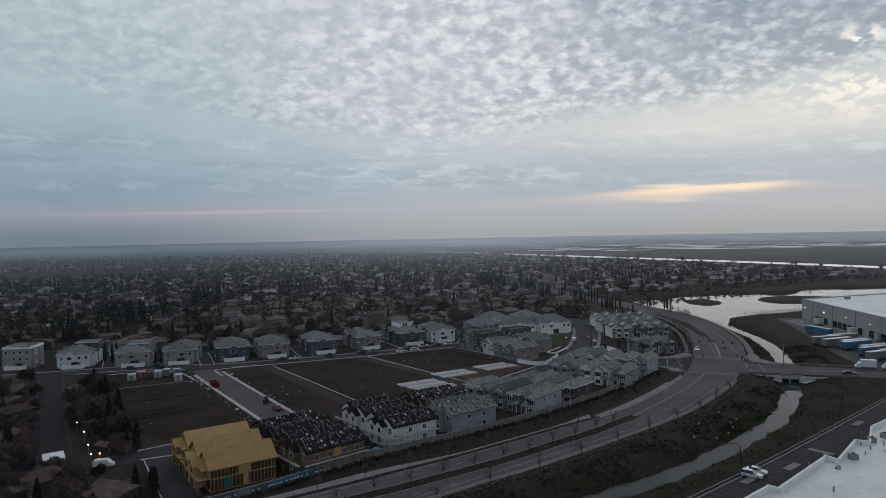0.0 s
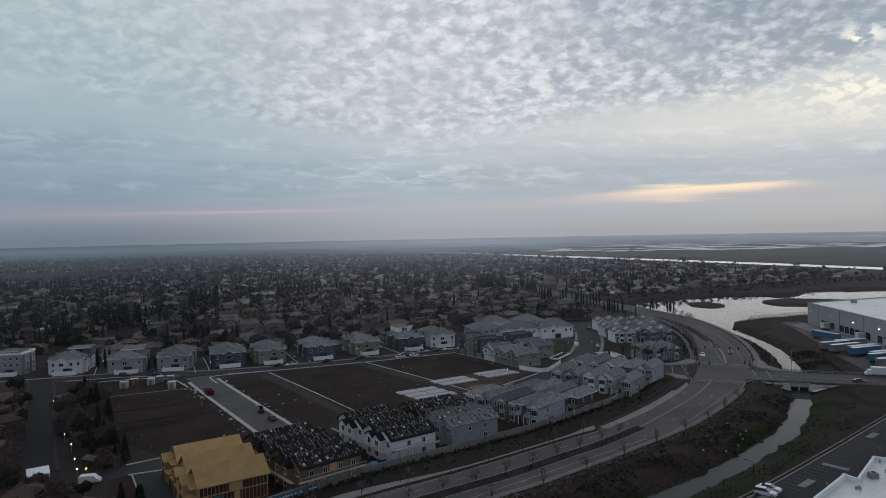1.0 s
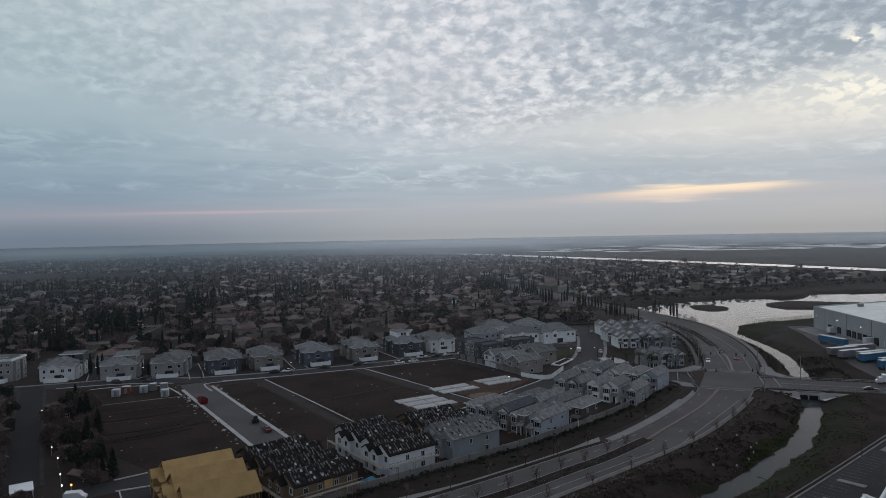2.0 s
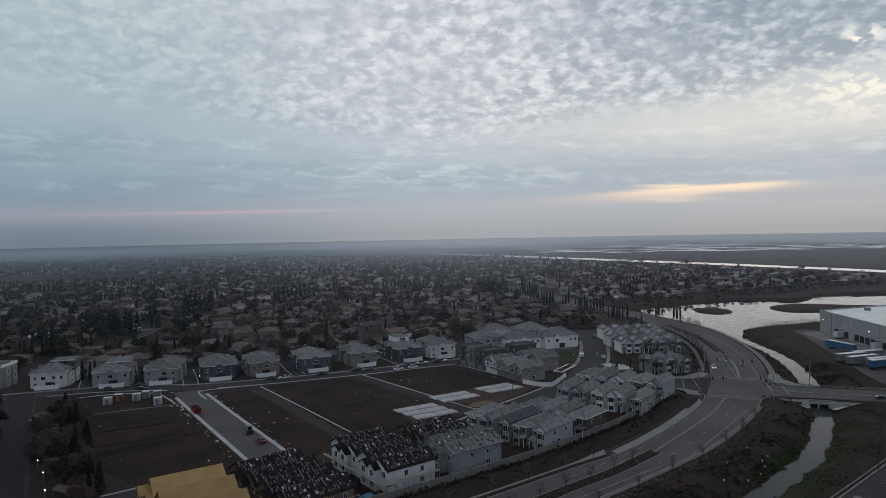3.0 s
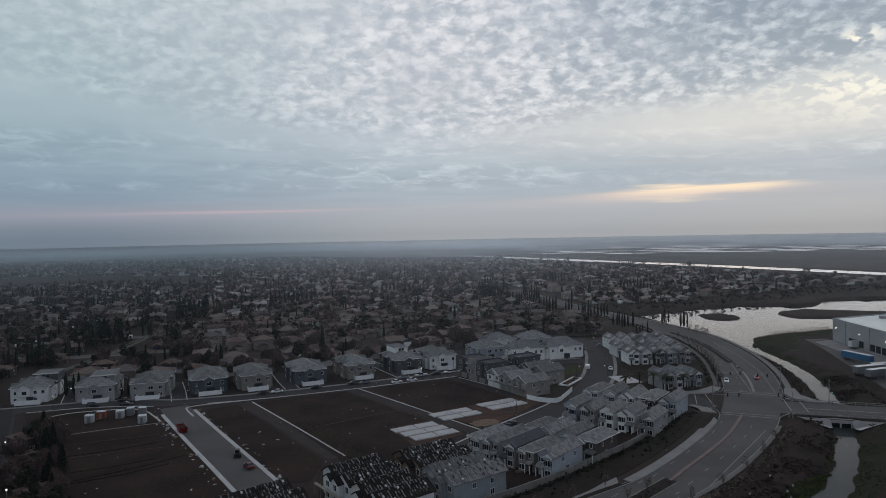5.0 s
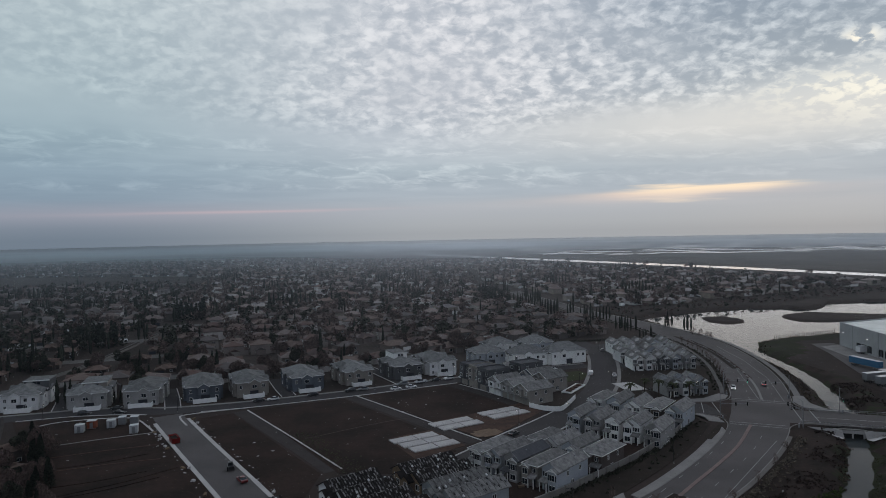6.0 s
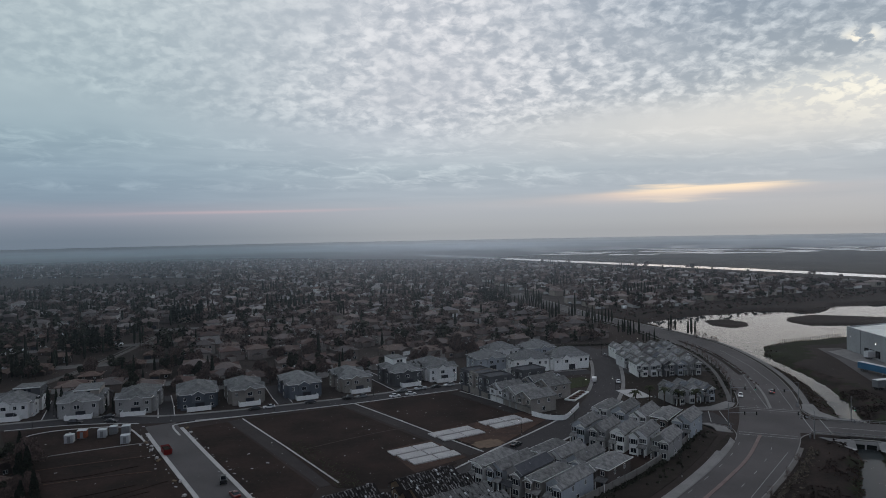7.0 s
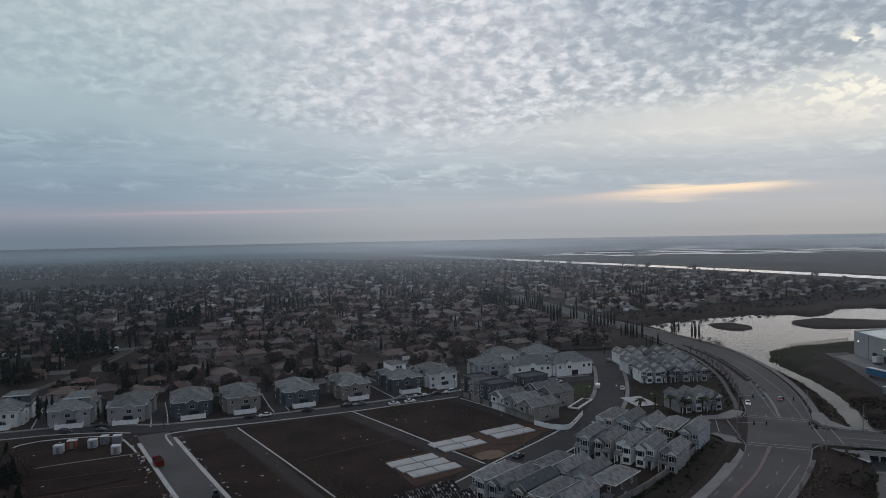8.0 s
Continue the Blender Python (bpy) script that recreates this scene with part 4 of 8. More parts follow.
def row_house(m, w, d, tone, tone2, kind, label, roof=ROOF, group="narrow new houses in rows", eave=5.7, seed=0, solar=False):
    """A narrow two-storey house; its front looks along -y, x runs from 0 to w."""
    rnd = random.Random(seed)
    h = thing("row_house", m, label, "house", group)
    rise = 0.34 * w if kind != "hip" else 0.30 * w
    bx0, bx1 = (0.0, w * 0.52) if seed % 2 else (w * 0.48, w)
    bay = 1.1
    wall = boxes((0, 0, -0.3, w, d, eave), (bx0, -bay, -0.3, bx1, 0.02, eave - 0.25))
    if kind != "hip":
        gable_wall(wall, 0, w, 0, d, eave, rise)
    gable_wall(wall, bx0, bx1, -bay, 0.4, eave - 0.25, (bx1 - bx0) * 0.34)
    part("wall", wall, WALLS[tone], h)
    r = bmesh.new()
    if kind == "hip":
        roof_hip(r, 0, w, 0, d, eave, rise)
    else:
        roof_gable(r, 0, w, 0, d, eave, rise, over=0.32)
    part("roof", r, roof, h)
    if kind != "hip":
        part("ridge_tiles", boxes((w / 2 - 0.16, -0.35, eave + rise + 0.14, w / 2 + 0.16, d + 0.35, eave + rise + 0.3)), RIDGE, h)
    part("bay_roof", roof_gable(bmesh.new(), bx0, bx1, -bay, d * 0.3, eave - 0.25, (bx1 - bx0) * 0.34, over=0.35), roof, h)
    part("barge_board", barge(bx0, bx1, -bay, eave - 0.25, (bx1 - bx0) * 0.34, 0.35), TRIM, h)
    if kind == "hip":
        part("gutter", fascia(0, w, 0, d, eave), TRIM, h)
    else:
        part("barge_board", barge(0, w, 0, eave, rise, 0.32), WALLS["grey"], h)
    # gable board in the second tone, porch, posts, door
    gb = gable_wall(bmesh.new(), bx0 + 0.25, bx1 - 0.25, -bay - 0.05, -bay, eave - 0.2, (bx1 - bx0 - 0.5) * 0.34)
    part("gable_board", gb, TRIM if tone in ("blue", "dark", "mist", "grey") else WALLS[tone2], h)
    px0, px1 = (bx1, w) if seed % 2 else (0, bx0)
    pr = bmesh.new()
    poly(pr, [(px0 - 0.1, -1.9, 2.5), (px1 + 0.2, -1.9, 2.5), (px1 + 0.2, 0, 3.2), (px0 - 0.1, 0, 3.2), (px0 - 0.1, -1.9, 2.68), (px1 + 0.2, -1.9, 2.68), (px1 + 0.2, 0, 3.38), (px0 - 0.1, 0, 3.38)],
         [(3, 2, 1, 0), (4, 5, 6, 7), (0, 1, 5, 4), (1, 2, 6, 5), (2, 3, 7, 6), (3, 0, 4, 7)])
    part("porch_roof", pr, roof, h)
    for x in (px0 + 0.25, px1 - 0.15):
        part("post", boxes((x - 0.1, -1.75, -0.2, x + 0.1, -1.55, 2.6)), TRIM, h)
    part("door", boxes(((px0 + px1) / 2 - 0.5, -0.05, 0.05, (px0 + px1) / 2 + 0.5, 0.03, 2.1)), DARKDOOR, h)
    sh = DARKDOOR if tone in ("pale", "white", "mist", "grey") else None
    window(h, (bx0 + bx1) / 2, -bay, 3.3, 1.5, 1.5, 0, sh)
    window(h, (bx0 + bx1) / 2, -bay, 0.7, 1.7, 1.4, 0)
    window(h, (px0 + px1) / 2, 0, 3.7, 0.9, 1.2, 0, sh)
    for y in (d * 0.3, d * 0.72):
        if rnd.random() < 0.8:
            window(h, w, y, 3.6, 0.8, 1.2, 90)
        window(h, 0, y, 3.6, 0.8, 1.2, 270)
    window(h, w, d * 0.45, 0.8, 1.2, 1.3, 90)
    part("garage_door", boxes((w / 2 - 2.3, d - 0.03, 0, w / 2 + 2.3, d + 0.06, 2.2)), TRIM, h)
    window(h, w * 0.3, d, 3.6, 1.2, 1.2, 180)
    if solar:
        for sg in (-1, 1):
            t = 0.52
            m_ = Matrix.Translation((w / 2 + sg * t * w / 2, d * 0.42, eave + rise * (1 - t) + 0.26)) @ Matrix.Rotation(math.atan(rise / (w / 2)) * sg, 4, "Y")
            part("solar_panel", box(bmesh.new(), -1.05, -2.2, 0, 1.05, 2.2, 0.06, m_), SOLAR, h, "glossy dark solar panel")
    # vents on the roof
    for k in range(2):
        vx, vy = w * 0.5 + rnd.choice((-1, 1)) * w * 0.22, d * rnd.uniform(0.3, 0.8)
        zz = eave + rise * 0.56
        part("roof_vent", boxes((vx - 0.16, vy - 0.16, zz, vx + 0.16, vy + 0.16, zz + 0.42)), METAL, h)
    return h


def place_row(ox, oy, deg, widths, gap, d, tones, kinds, seed, eave=5.7, roofs=(ROOF,)):
    """Houses side by side from the corner (ox, oy), going back along the row; deg: the way their depth runs."""
    a = radians(deg - 90)
    xa = Vector((math.cos(a), math.sin(a)))
    run = 0.0
    names = {"grey": "grey stucco", "pale": "pale grey stucco", "white": "white stucco", "blue": "slate-blue", "dark": "charcoal", "brown": "dark brown", "tan": "taupe stucco", "mist": "blue-grey"}
    for k, w in enumerate(widths):
        run += w
        o = Vector((ox, oy)) - xa * run
        tone = tones[k % len(tones)]
        kind = kinds[k % len(kinds)]
        row_house(pose(o.x + 0.6 * xa.x, o.y + 0.6 * xa.y, 0, 0, 0, deg - 90), w - 1.2, d, tone, "pale", kind, "new two-storey %s house with a grey tiled %s roof" % (names[tone], "hipped" if kind == "hip" else "gabled"), roofs[k % len(roofs)], seed=seed + k, eave=eave + 0.22 * ((seed + 2 * k) % 3 - 1), solar=seed >= 50)
        run += gap


place_row(28.5, 201.4, 47, [6.2, 5.4, 6.0, 5.6, 6.0], 0.35, 14.0, ["mist", "tan", "grey", "mist", "pale"], ["gable", "hip", "gable"], 10, roofs=(ROOF, ROOF, ROOFDK))
place_row(42.0, 212.8, 47, [7.4, 5.8, 5.8, 5.8], 0.35, 12.5, ["brown", "mist", "pale", "grey"], ["hip", "gable", "gable"], 21)
place_row(65.5, 234.6, 53, [6.3, 6.1, 6.0, 6.1, 6.0], 0.45, 12.0, ["grey", "pale", "white", "grey", "mist"], ["gable", "gable", "gable"], 30)
place_row(78.5, 252.6, 53, [6.6, 6.8, 6.5, 6.3, 6.1], 0.5, 13.0, ["mist", "brown", "white", "mist", "pale"], ["gable", "hip", "gable"], 41)
place_row(118.5, 347, 94, [6.0, 5.7, 5.7, 6.0, 6.0], 0.45, 10.5, ["grey", "mist", "dark", "pale", "white"], ["gable"], 50)
place_row(105, 300, 104, [5.9, 5.7, 5.7], 0.7, 10.0, ["mist", "pale", "grey"], ["gable"], 60)
place_row(121, 367, 96, [6.4, 6.4, 6.4, 6.4, 6.4], 0.6, 11.0, ["tan", "pale", "mist", "grey", "pale"], ["gable"], 70)
place_row(122, 389, 96, [6.0, 6.2, 6.2, 6.4, 6.4], 0.6, 11.0, ["pale", "mist", "tan", "pale", "white"], ["gable"], 80)


ROOM = {91: ("dark", 0.35, 1.05, 0.55, 0.98, 9.3), 92: ("tan", 0.3, 0.95, 0.3, 0.9, 9.0), 98: ("white", 0.25, 0.75, 0.45, 0.95, 10.2), 90: ("grey", 0.1, 0.8, 0.2, 0.9, 9.9)}


def court_building(m, w, d, tone, label, storeys=2, flat=False, fence=True, seed=0):
    """A larger new building on the street: its front looks along -y, x from 0 to w."""
    rnd = random.Random(seed)
    h = thing("court_house", m, label, "house", "new houses along the street")
    eave = 6.0 if storeys == 2 else 8.8
    wall = boxes((0, 0, -0.3, w, d, eave), (-1.2, d * 0.15, -0.3, 0.02, d * 0.4, eave - 0.4), (-1.2, d * 0.6, -0.3, 0.02, d * 0.85, eave - 0.4), (w - 0.02, d * 0.12, -0.3, w + 1.1, d * 0.42, eave - 0.4), (w - 0.02, d * 0.58, -0.3, w + 1.1, d * 0.84, eave - 0.4))
    part("wall", wall, WALLS[tone], h)
    if flat:
        part("parapet", boxes((-0.2, -0.2, eave, w + 0.2, 0.15, eave + 0.9), (-0.2, d - 0.15, eave, w + 0.2, d + 0.2, eave + 0.9), (-0.2, 0.15, eave, 0.15, d - 0.15, eave + 0.9), (w - 0.15, 0.15, eave, w + 0.2, d - 0.15, eave + 0.9)), TRIM, h)
        part("roof", boxes((0.15, 0.15, eave, w - 0.15, d - 0.15, eave + 0.25)), ROOFDK, h)
    else:
        part("roof", roof_hip(bmesh.new(), 0, w, 0, d, eave, w * 0.22), ROOFMD, h)
        part("gutter", fascia(0, w, 0, d, eave), WALLS["pale"], h)
        x2 = 0.3 if seed % 2 else w - 5.3
        part("rear_roof", roof_hip(boxes((x2 + 0.2, d * 0.45, eave, x2 + 4.8, d * 0.75, eave + 0.9)), x2, x2 + 5.0, d * 0.42, d * 0.78, eave + 0.8, 1.5, over=0.3), ROOFMD, h)
        for y0, y1 in ((d * 0.15, d * 0.4), (d * 0.6, d * 0.85)):
            part("side_roof", roof_gable(bmesh.new(), -1.2, w * 0.3, y0, y1, eave - 0.4, (y1 - y0) * 0.3, axis="x", over=0.35), ROOFMD, h)
            part("side_roof", roof_gable(bmesh.new(), w * 0.7, w + 1.1, y0 - 0.4, y1 - 0.4, eave - 0.4, (y1 - y0) * 0.3, axis="x", over=0.35), ROOFMD, h)
        x0 = w * rnd.uniform(0.2, 0.45)
        part("front_gable", gable_wall(boxes((x0, -0.6, 2.9, x0 + 4.2, 0.02, eave - 0.1)), x0, x0 + 4.2, -0.6, 1.0, eave - 0.1, 1.3), WALLS[tone], h)
        part("barge_board", barge(x0, x0 + 4.2, -0.6, eave - 0.1, 1.3, 0.35), WALLS["pale"], h)
        part("front_roof", roof_gable(bmesh.new(), x0, x0 + 4.2, -0.6, 4.0, eave - 0.1, 1.3, over=0.35), ROOFMD, h)
        window(h, x0 + 2.1, -0.6, 3.6, 1.7, 1.3, 0)
    for z in (0.8, 3.6, 6.5)[:storeys]:
        for x in (1.6, w * 0.36 + 0.7, w - 4.3, w - 1.5):
            if z > 1 or rnd.random() < 0.5:
                if flat or not (x0 - 1 < x < x0 + 5.2):
                    window(h, x, 0, z, 0.9 if x < w / 2 else 1.1, 1.3, 0)
        for y in (d * 0.27, d * 0.5, d * 0.72):
            window(h, w + (1.1 if abs(y - d * 0.5) > 1 else 0), y, z, 1.0, 1.3, 90)
            window(h, -(1.2 if abs(y - d * 0.5) > 1 else 0), y, z, 1.0, 1.3, 270)
    if seed in ROOM:
        tone2, x0_, x1_, y0_, y1_, top = ROOM[seed]
        r = part("roof_room", boxes((w * x0_, d * y0_, eave - 1.0, w * x1_, d * y1_, top)), WALLS[tone2], h, "flat-topped roof room")
        part("roof_edge", boxes((w * x0_ - 0.3, d * y0_ - 0.3, top, w * x1_ + 0.3, d * y1_ + 0.3, top + 0.25)), ROOFMD, r)
        part("roof_trim", boxes((w * x0_ - 0.35, d * y0_ - 0.36, top - 0.1, w * x1_ + 0.35, d * y0_ - 0.3, top + 0.3)), WALLS["pale"], r)
        for k in range(2):
            part("pane", boxes((w * (x0_ + x1_) / 2 - 1.3 + 1.5 * k, d * y0_ - 0.05, top - 1.5, w * (x0_ + x1_) / 2 - 0.2 + 1.5 * k, d * y0_ + 0.02, top - 0.4)), PANE, r)
    # flat slab on the wall; the porch's shade is put into its dark colour
    part("opening", boxes((w * 0.42, -0.04, 0.1, w * 0.42 + 3.4, 0.05, 2.5)), DARKDOOR, h, "dark slab for the shade of a porch opening")
    if fence:
        f = boxes((w * 0.18, -3.2, 0, w * 0.86, -3.1, 1.8), (w * 0.86 - 0.1, -3.1, 0, w * 0.86, -0.1, 1.8), (w * 0.18, -3.1, 0, w * 0.18 + 0.1, -0.1, 1.8))
        fe = tagged(new("garden_fence", to_mesh("garden_fence", f, VINYL)), "white vinyl fence round a small front yard", "fence", "white front fences")
        fe.matrix_basis = m
        n = max(3, int(w * 0.68 / 2.2))
        for k in range(n + 1):
            x = w * 0.18 + (w * 0.68) * k / n
            part("post", boxes((x - 0.08, -3.26, 0, x + 0.08, -3.04, 1.95)), VINYL, fe)
    return h


# name of the tone, plan of the first front corner, width, depth, turn of the front
COURT = [(-197.5, 292, 12.5, 12, 6, "grey", 3, True, 0), (-172.5, 291, 14, 21, 14, "pale", 2, False, 1), (-146.5, 291.5, 14.5, 21, 18, "grey", 2, False, 2), (-127.0, 296.0, 13.5, 21, 12, "grey", 2, False, 3), (-104, 300.5, 14, 22, 22, "blue", 2, False, 4), (-85.5, 306.5, 13, 22, 25, "tan", 2, False, 5),
         (-64.5, 314.5, 14, 22, 25, "blue", 2, False, 6), (-43.2, 324.2, 13.2, 22, 27, "tan", 2, False, 7), (-22.4, 334.3, 14.0, 22, 26, "dark", 2, False, 8), (-7, 342, 14.5, 22, 24, "pale", 2, False, 9)]
TONE = {"pale": "pale grey stucco", "white": "white stucco", "tan": "taupe stucco", "grey": "grey stucco", "blue": "slate-blue sided", "dark": "charcoal sided", "mist": "blue-grey"}
for x, y, w, d, deg, tone, st, flat, k in COURT:
    court_building(pose(x, y, 0, 0, 0, deg), w * 0.93, d, tone, "large %s new house with a %s" % (TONE[tone], "flat roof deck" if flat else "grey hipped tile roof"), st, flat, True, 90 + k)
for pts in ([(-18.4, 326.5), (-30, 348), (-41, 368)], [(-65, 309), (-71, 322), (-79, 341)], [(-106, 292), (-113, 308), (-121, 325)], [(-150, 292), (-156, 305), (-164, 322)]):
    ln = curve(pts, 2.0)
    setting("road", ribbon(ln, 2.7, -2.7, -0.2, 0.052), OLDROAD, "short paved court between the houses", "road")
    setting("kerb", ribbon(ln, 3.1, 2.7, -0.2, 0.15), PALE, "pale kerb of the court", "kerb")
    setting("kerb", ribbon(ln, -2.7, -3.1, -0.2, 0.15), PALE, "pale kerb of the court", "kerb")
for x, y, w, d, deg, tone, k in ((33.5, 358, 17, 12, 12, "white", 0), (53, 361, 19, 12, 20, "white", 1), (16, 362, 15, 14, 20, "mist", 2), (24, 384, 16, 13, 22, "pale", 3), (44, 388, 16, 13, 22, "mist", 4)):
    court_building(pose(x, y, 0, 0, 0, deg), w, d, tone, "long %s new house with a grey hipped roof" % TONE[tone], 2, False, False, 120 + k)


# ---- trees ----
def leaves(centres, size, rnd, squash=1.0, thin=1.0):
    """Small tilted leaf clumps round the given centres, as quads."""
    n = len(centres)
    a = rnd.normal(size=(n, 3))
    a /= np.linalg.norm(a, axis=1)[:, None]
    b = np.cross(a, rnd.normal(size=(n, 3)))
    b /= np.linalg.norm(b, axis=1)[:, None]
    s = size * rnd.uniform(0.6, 1.3, (n, 1))
    a, b = a * s * (1, 1, squash), b * s * thin * (1, 1, squash)
    v = np.stack([centres - a - b * 0.6, centres + a * 0.7 - b, centres + a + b * 0.7, centres - a * 0.6 + b], 1).reshape(-1, 3)
    return v, np.arange(n * 4).reshape(-1, 4)


def crown_points(kind, n, h, r, rnd):
    """Where the clumps of a crown lie: uneven, with gaps."""
    if kind == "cypress":
        t = rnd.uniform(0.04, 1, n) ** 0.85
        rad = r * np.sin(np.pi * np.clip(t, 0, 1) ** 0.62) ** 0.7 * rnd.uniform(0.55, 1.08, n)
        a = rnd.uniform(0, math.tau, n)
        return np.stack([rad * np.cos(a), rad * np.sin(a), h * t], 1)
    if kind == "conifer":
        t = rnd.uniform(0.03, 1, n) ** 0.8
        tier = 0.78 + 0.22 * np.abs(np.sin(t * 17 + 2 * np.sin(t * 9)))
        rad = r * (1 - t) ** 0.8 * tier * rnd.uniform(0.35, 1.1, n) + 0.08
        a = rnd.uniform(0, math.tau, n)
        return np.stack([rad * np.cos(a), rad * np.sin(a), h * t], 1)
    lobes = 6 if kind == "evergreen" else 8
    c = rnd.normal(size=(lobes, 3)) * (0.42, 0.42, 0.24) * np.array((r, r, h))
    c[:, 2] = np.abs(c[:, 2]) + h * 0.50
    k = rnd.integers(0, lobes, n)
    d = rnd.normal(size=(n, 3))
    d /= np.linalg.norm(d, axis=1)[:, None]
    p = c[k] + d * np.array((r, r, h * 0.42)) * 0.46 * rnd.uniform(0.45, 1.0, (n, 1)) ** 0.5
    p[:, 2] = np.maximum(p[:, 2], h * 0.22)
    return p


def spindle(h, r, rnd, rings=7, n=7):
    """A ragged slim column of foliage, as quads."""
    v, q = [], []
    for i in range(rings):
        t = i / (rings - 1)
        rad = r * (0.45 + 2.2 * t) * (1 - t) ** 0.55 if t < 0.25 else r * (1 - t ** 2.4) ** 0.75
        for k in range(n):
            a = k * math.tau / n + 0.3 * i
            s = rad * rnd.uniform(0.78, 1.15) + 0.03
            v.append((s * math.cos(a), s * math.sin(a), 0.25 + (h - 0.25) * t + (rnd.uniform(-0.25, 0.25) if 0 < i < rings - 1 else 0)))
    for i in range(rings - 1):
        for k in range(n):
            q.append((i * n + k, i * n + (k + 1) % n, (i + 1) * n + (k + 1) % n, (i + 1) * n + k))
    return np.array(v), np.array(q)


def tree_meshes(kind, seed, h, r, n, size):
    rnd = np.random.default_rng(seed)
    pr = random.Random(seed)
    tr = bmesh.new()
    slim = kind in ("cypress", "conifer")
    top = h * (0.9 if slim else 0.5)
    tube(tr, (0, 0, -0.3), (pr.uniform(-0.2, 0.2), pr.uniform(-0.2, 0.2), top), 0.03 * h * 0.6, 0.05 if slim else 0.012 * h, 6)
    if not slim:
        for k in range(7):
            a, t = k * 2.4 + pr.uniform(-0.4, 0.4), pr.uniform(0.24, 0.48)
            L = pr.uniform(0.6, 0.95) * r
            tube(tr, (0, 0, h * t), (math.cos(a) * L, math.sin(a) * L, h * (t + pr.uniform(0.25, 0.45))), 0.010 * h, 0.003 * h, 4)
    if kind == "bare":
        p = crown_points(kind, n, h, r, rnd)
        v, q = leaves(p, size * 1.5, rnd, 1.3, 0.10)
        mat = TWIG
    else:
        p = crown_points(kind, n, h, r, rnd)
        v, q = leaves(p, size, rnd, 1.6 if kind == "cypress" else 0.8, 0.75)
        if kind == "cypress":
            v2, q2 = spindle(h, r * 0.9, rnd, 12, 9)
            v, q = np.concatenate([v2, v]), np.concatenate([q2, q + len(v2)])
        mat = CYPRESS if slim else LEAF
    return to_mesh("trunk", tr, TRUNK), arrays("crown", v, q, np.zeros((0, 3)), [mat])


TREE_LABEL = {"conifer": "dark green conical conifer in a garden", "cypress": "tall narrow dark green Italian cypress", "evergreen": "rounded dark evergreen tree in a yard", "bare": "leafless brown winter tree with fine twigs", "young": "young leafless street tree with thin twigs"}
TREES = {k: [tree_meshes(k, 100 + j, h, r, n, s) for j in range(m)] for k, h, r, n, s, m in (("conifer", 12.5, 2.3, 1500, 0.26, 4), ("cypress", 12.5, 0.95, 420, 0.2, 4), ("evergreen", 8.5, 3.3, 1700, 0.30, 4), ("bare", 8.0, 3.4, 1500, 0.5, 5))}
TREES["young"] = [tree_meshes("bare", 140 + j, 4.6, 1.1, 60, 0.32) for j in range(3)]


def tree(kind, x, y, scale=1.0, turn=0.0, k=0, z=0.0, wide=1.0, group=""):
    t = thing({"cypress": "cypress_tree", "conifer": "conifer_tree"}.get(kind, "tree"), pose(x, y, z, 0, 0, turn), TREE_LABEL[kind], "tree", group)
    t.scale = (scale * wide, scale * wide, scale)
    a, b = TREES[kind][k % len(TREES[kind])]
    part("trunk", a, None, t), part("crown", b, None, t)
    return t


# ---- the older suburb ----
# darker asphalt and concrete for the western street
TAR = material("dark_tar", (0.036, 0.031, 0.032), (0.026, 0.023, 0.024), scale=0.05, fine=2.5, world=True, bump=0.15)
GREYWALK = material("dark_concrete", (0.052, 0.045, 0.043), (0.034, 0.03, 0.029), scale=0.2, fine=2.0, world=True)
LEFT_STREET = curve([(-172, 283), (-163, 270), (-141, 233), (-119, 196), (-103, 170)])
setting("road", ribbon(LEFT_STREET, 3.9, -3.9, -0.3, 0.034), TAR, "older residential street", "road")
setting("pavement", ribbon(LEFT_STREET, 4.9, 3.9, -0.2, 0.13), GREYWALK, "concrete footpath of the older street", "footpath")
setting("pavement", ribbon(LEFT_STREET, -3.9, -4.9, -0.2, 0.13), GREYWALK, "concrete footpath of the older street", "footpath")


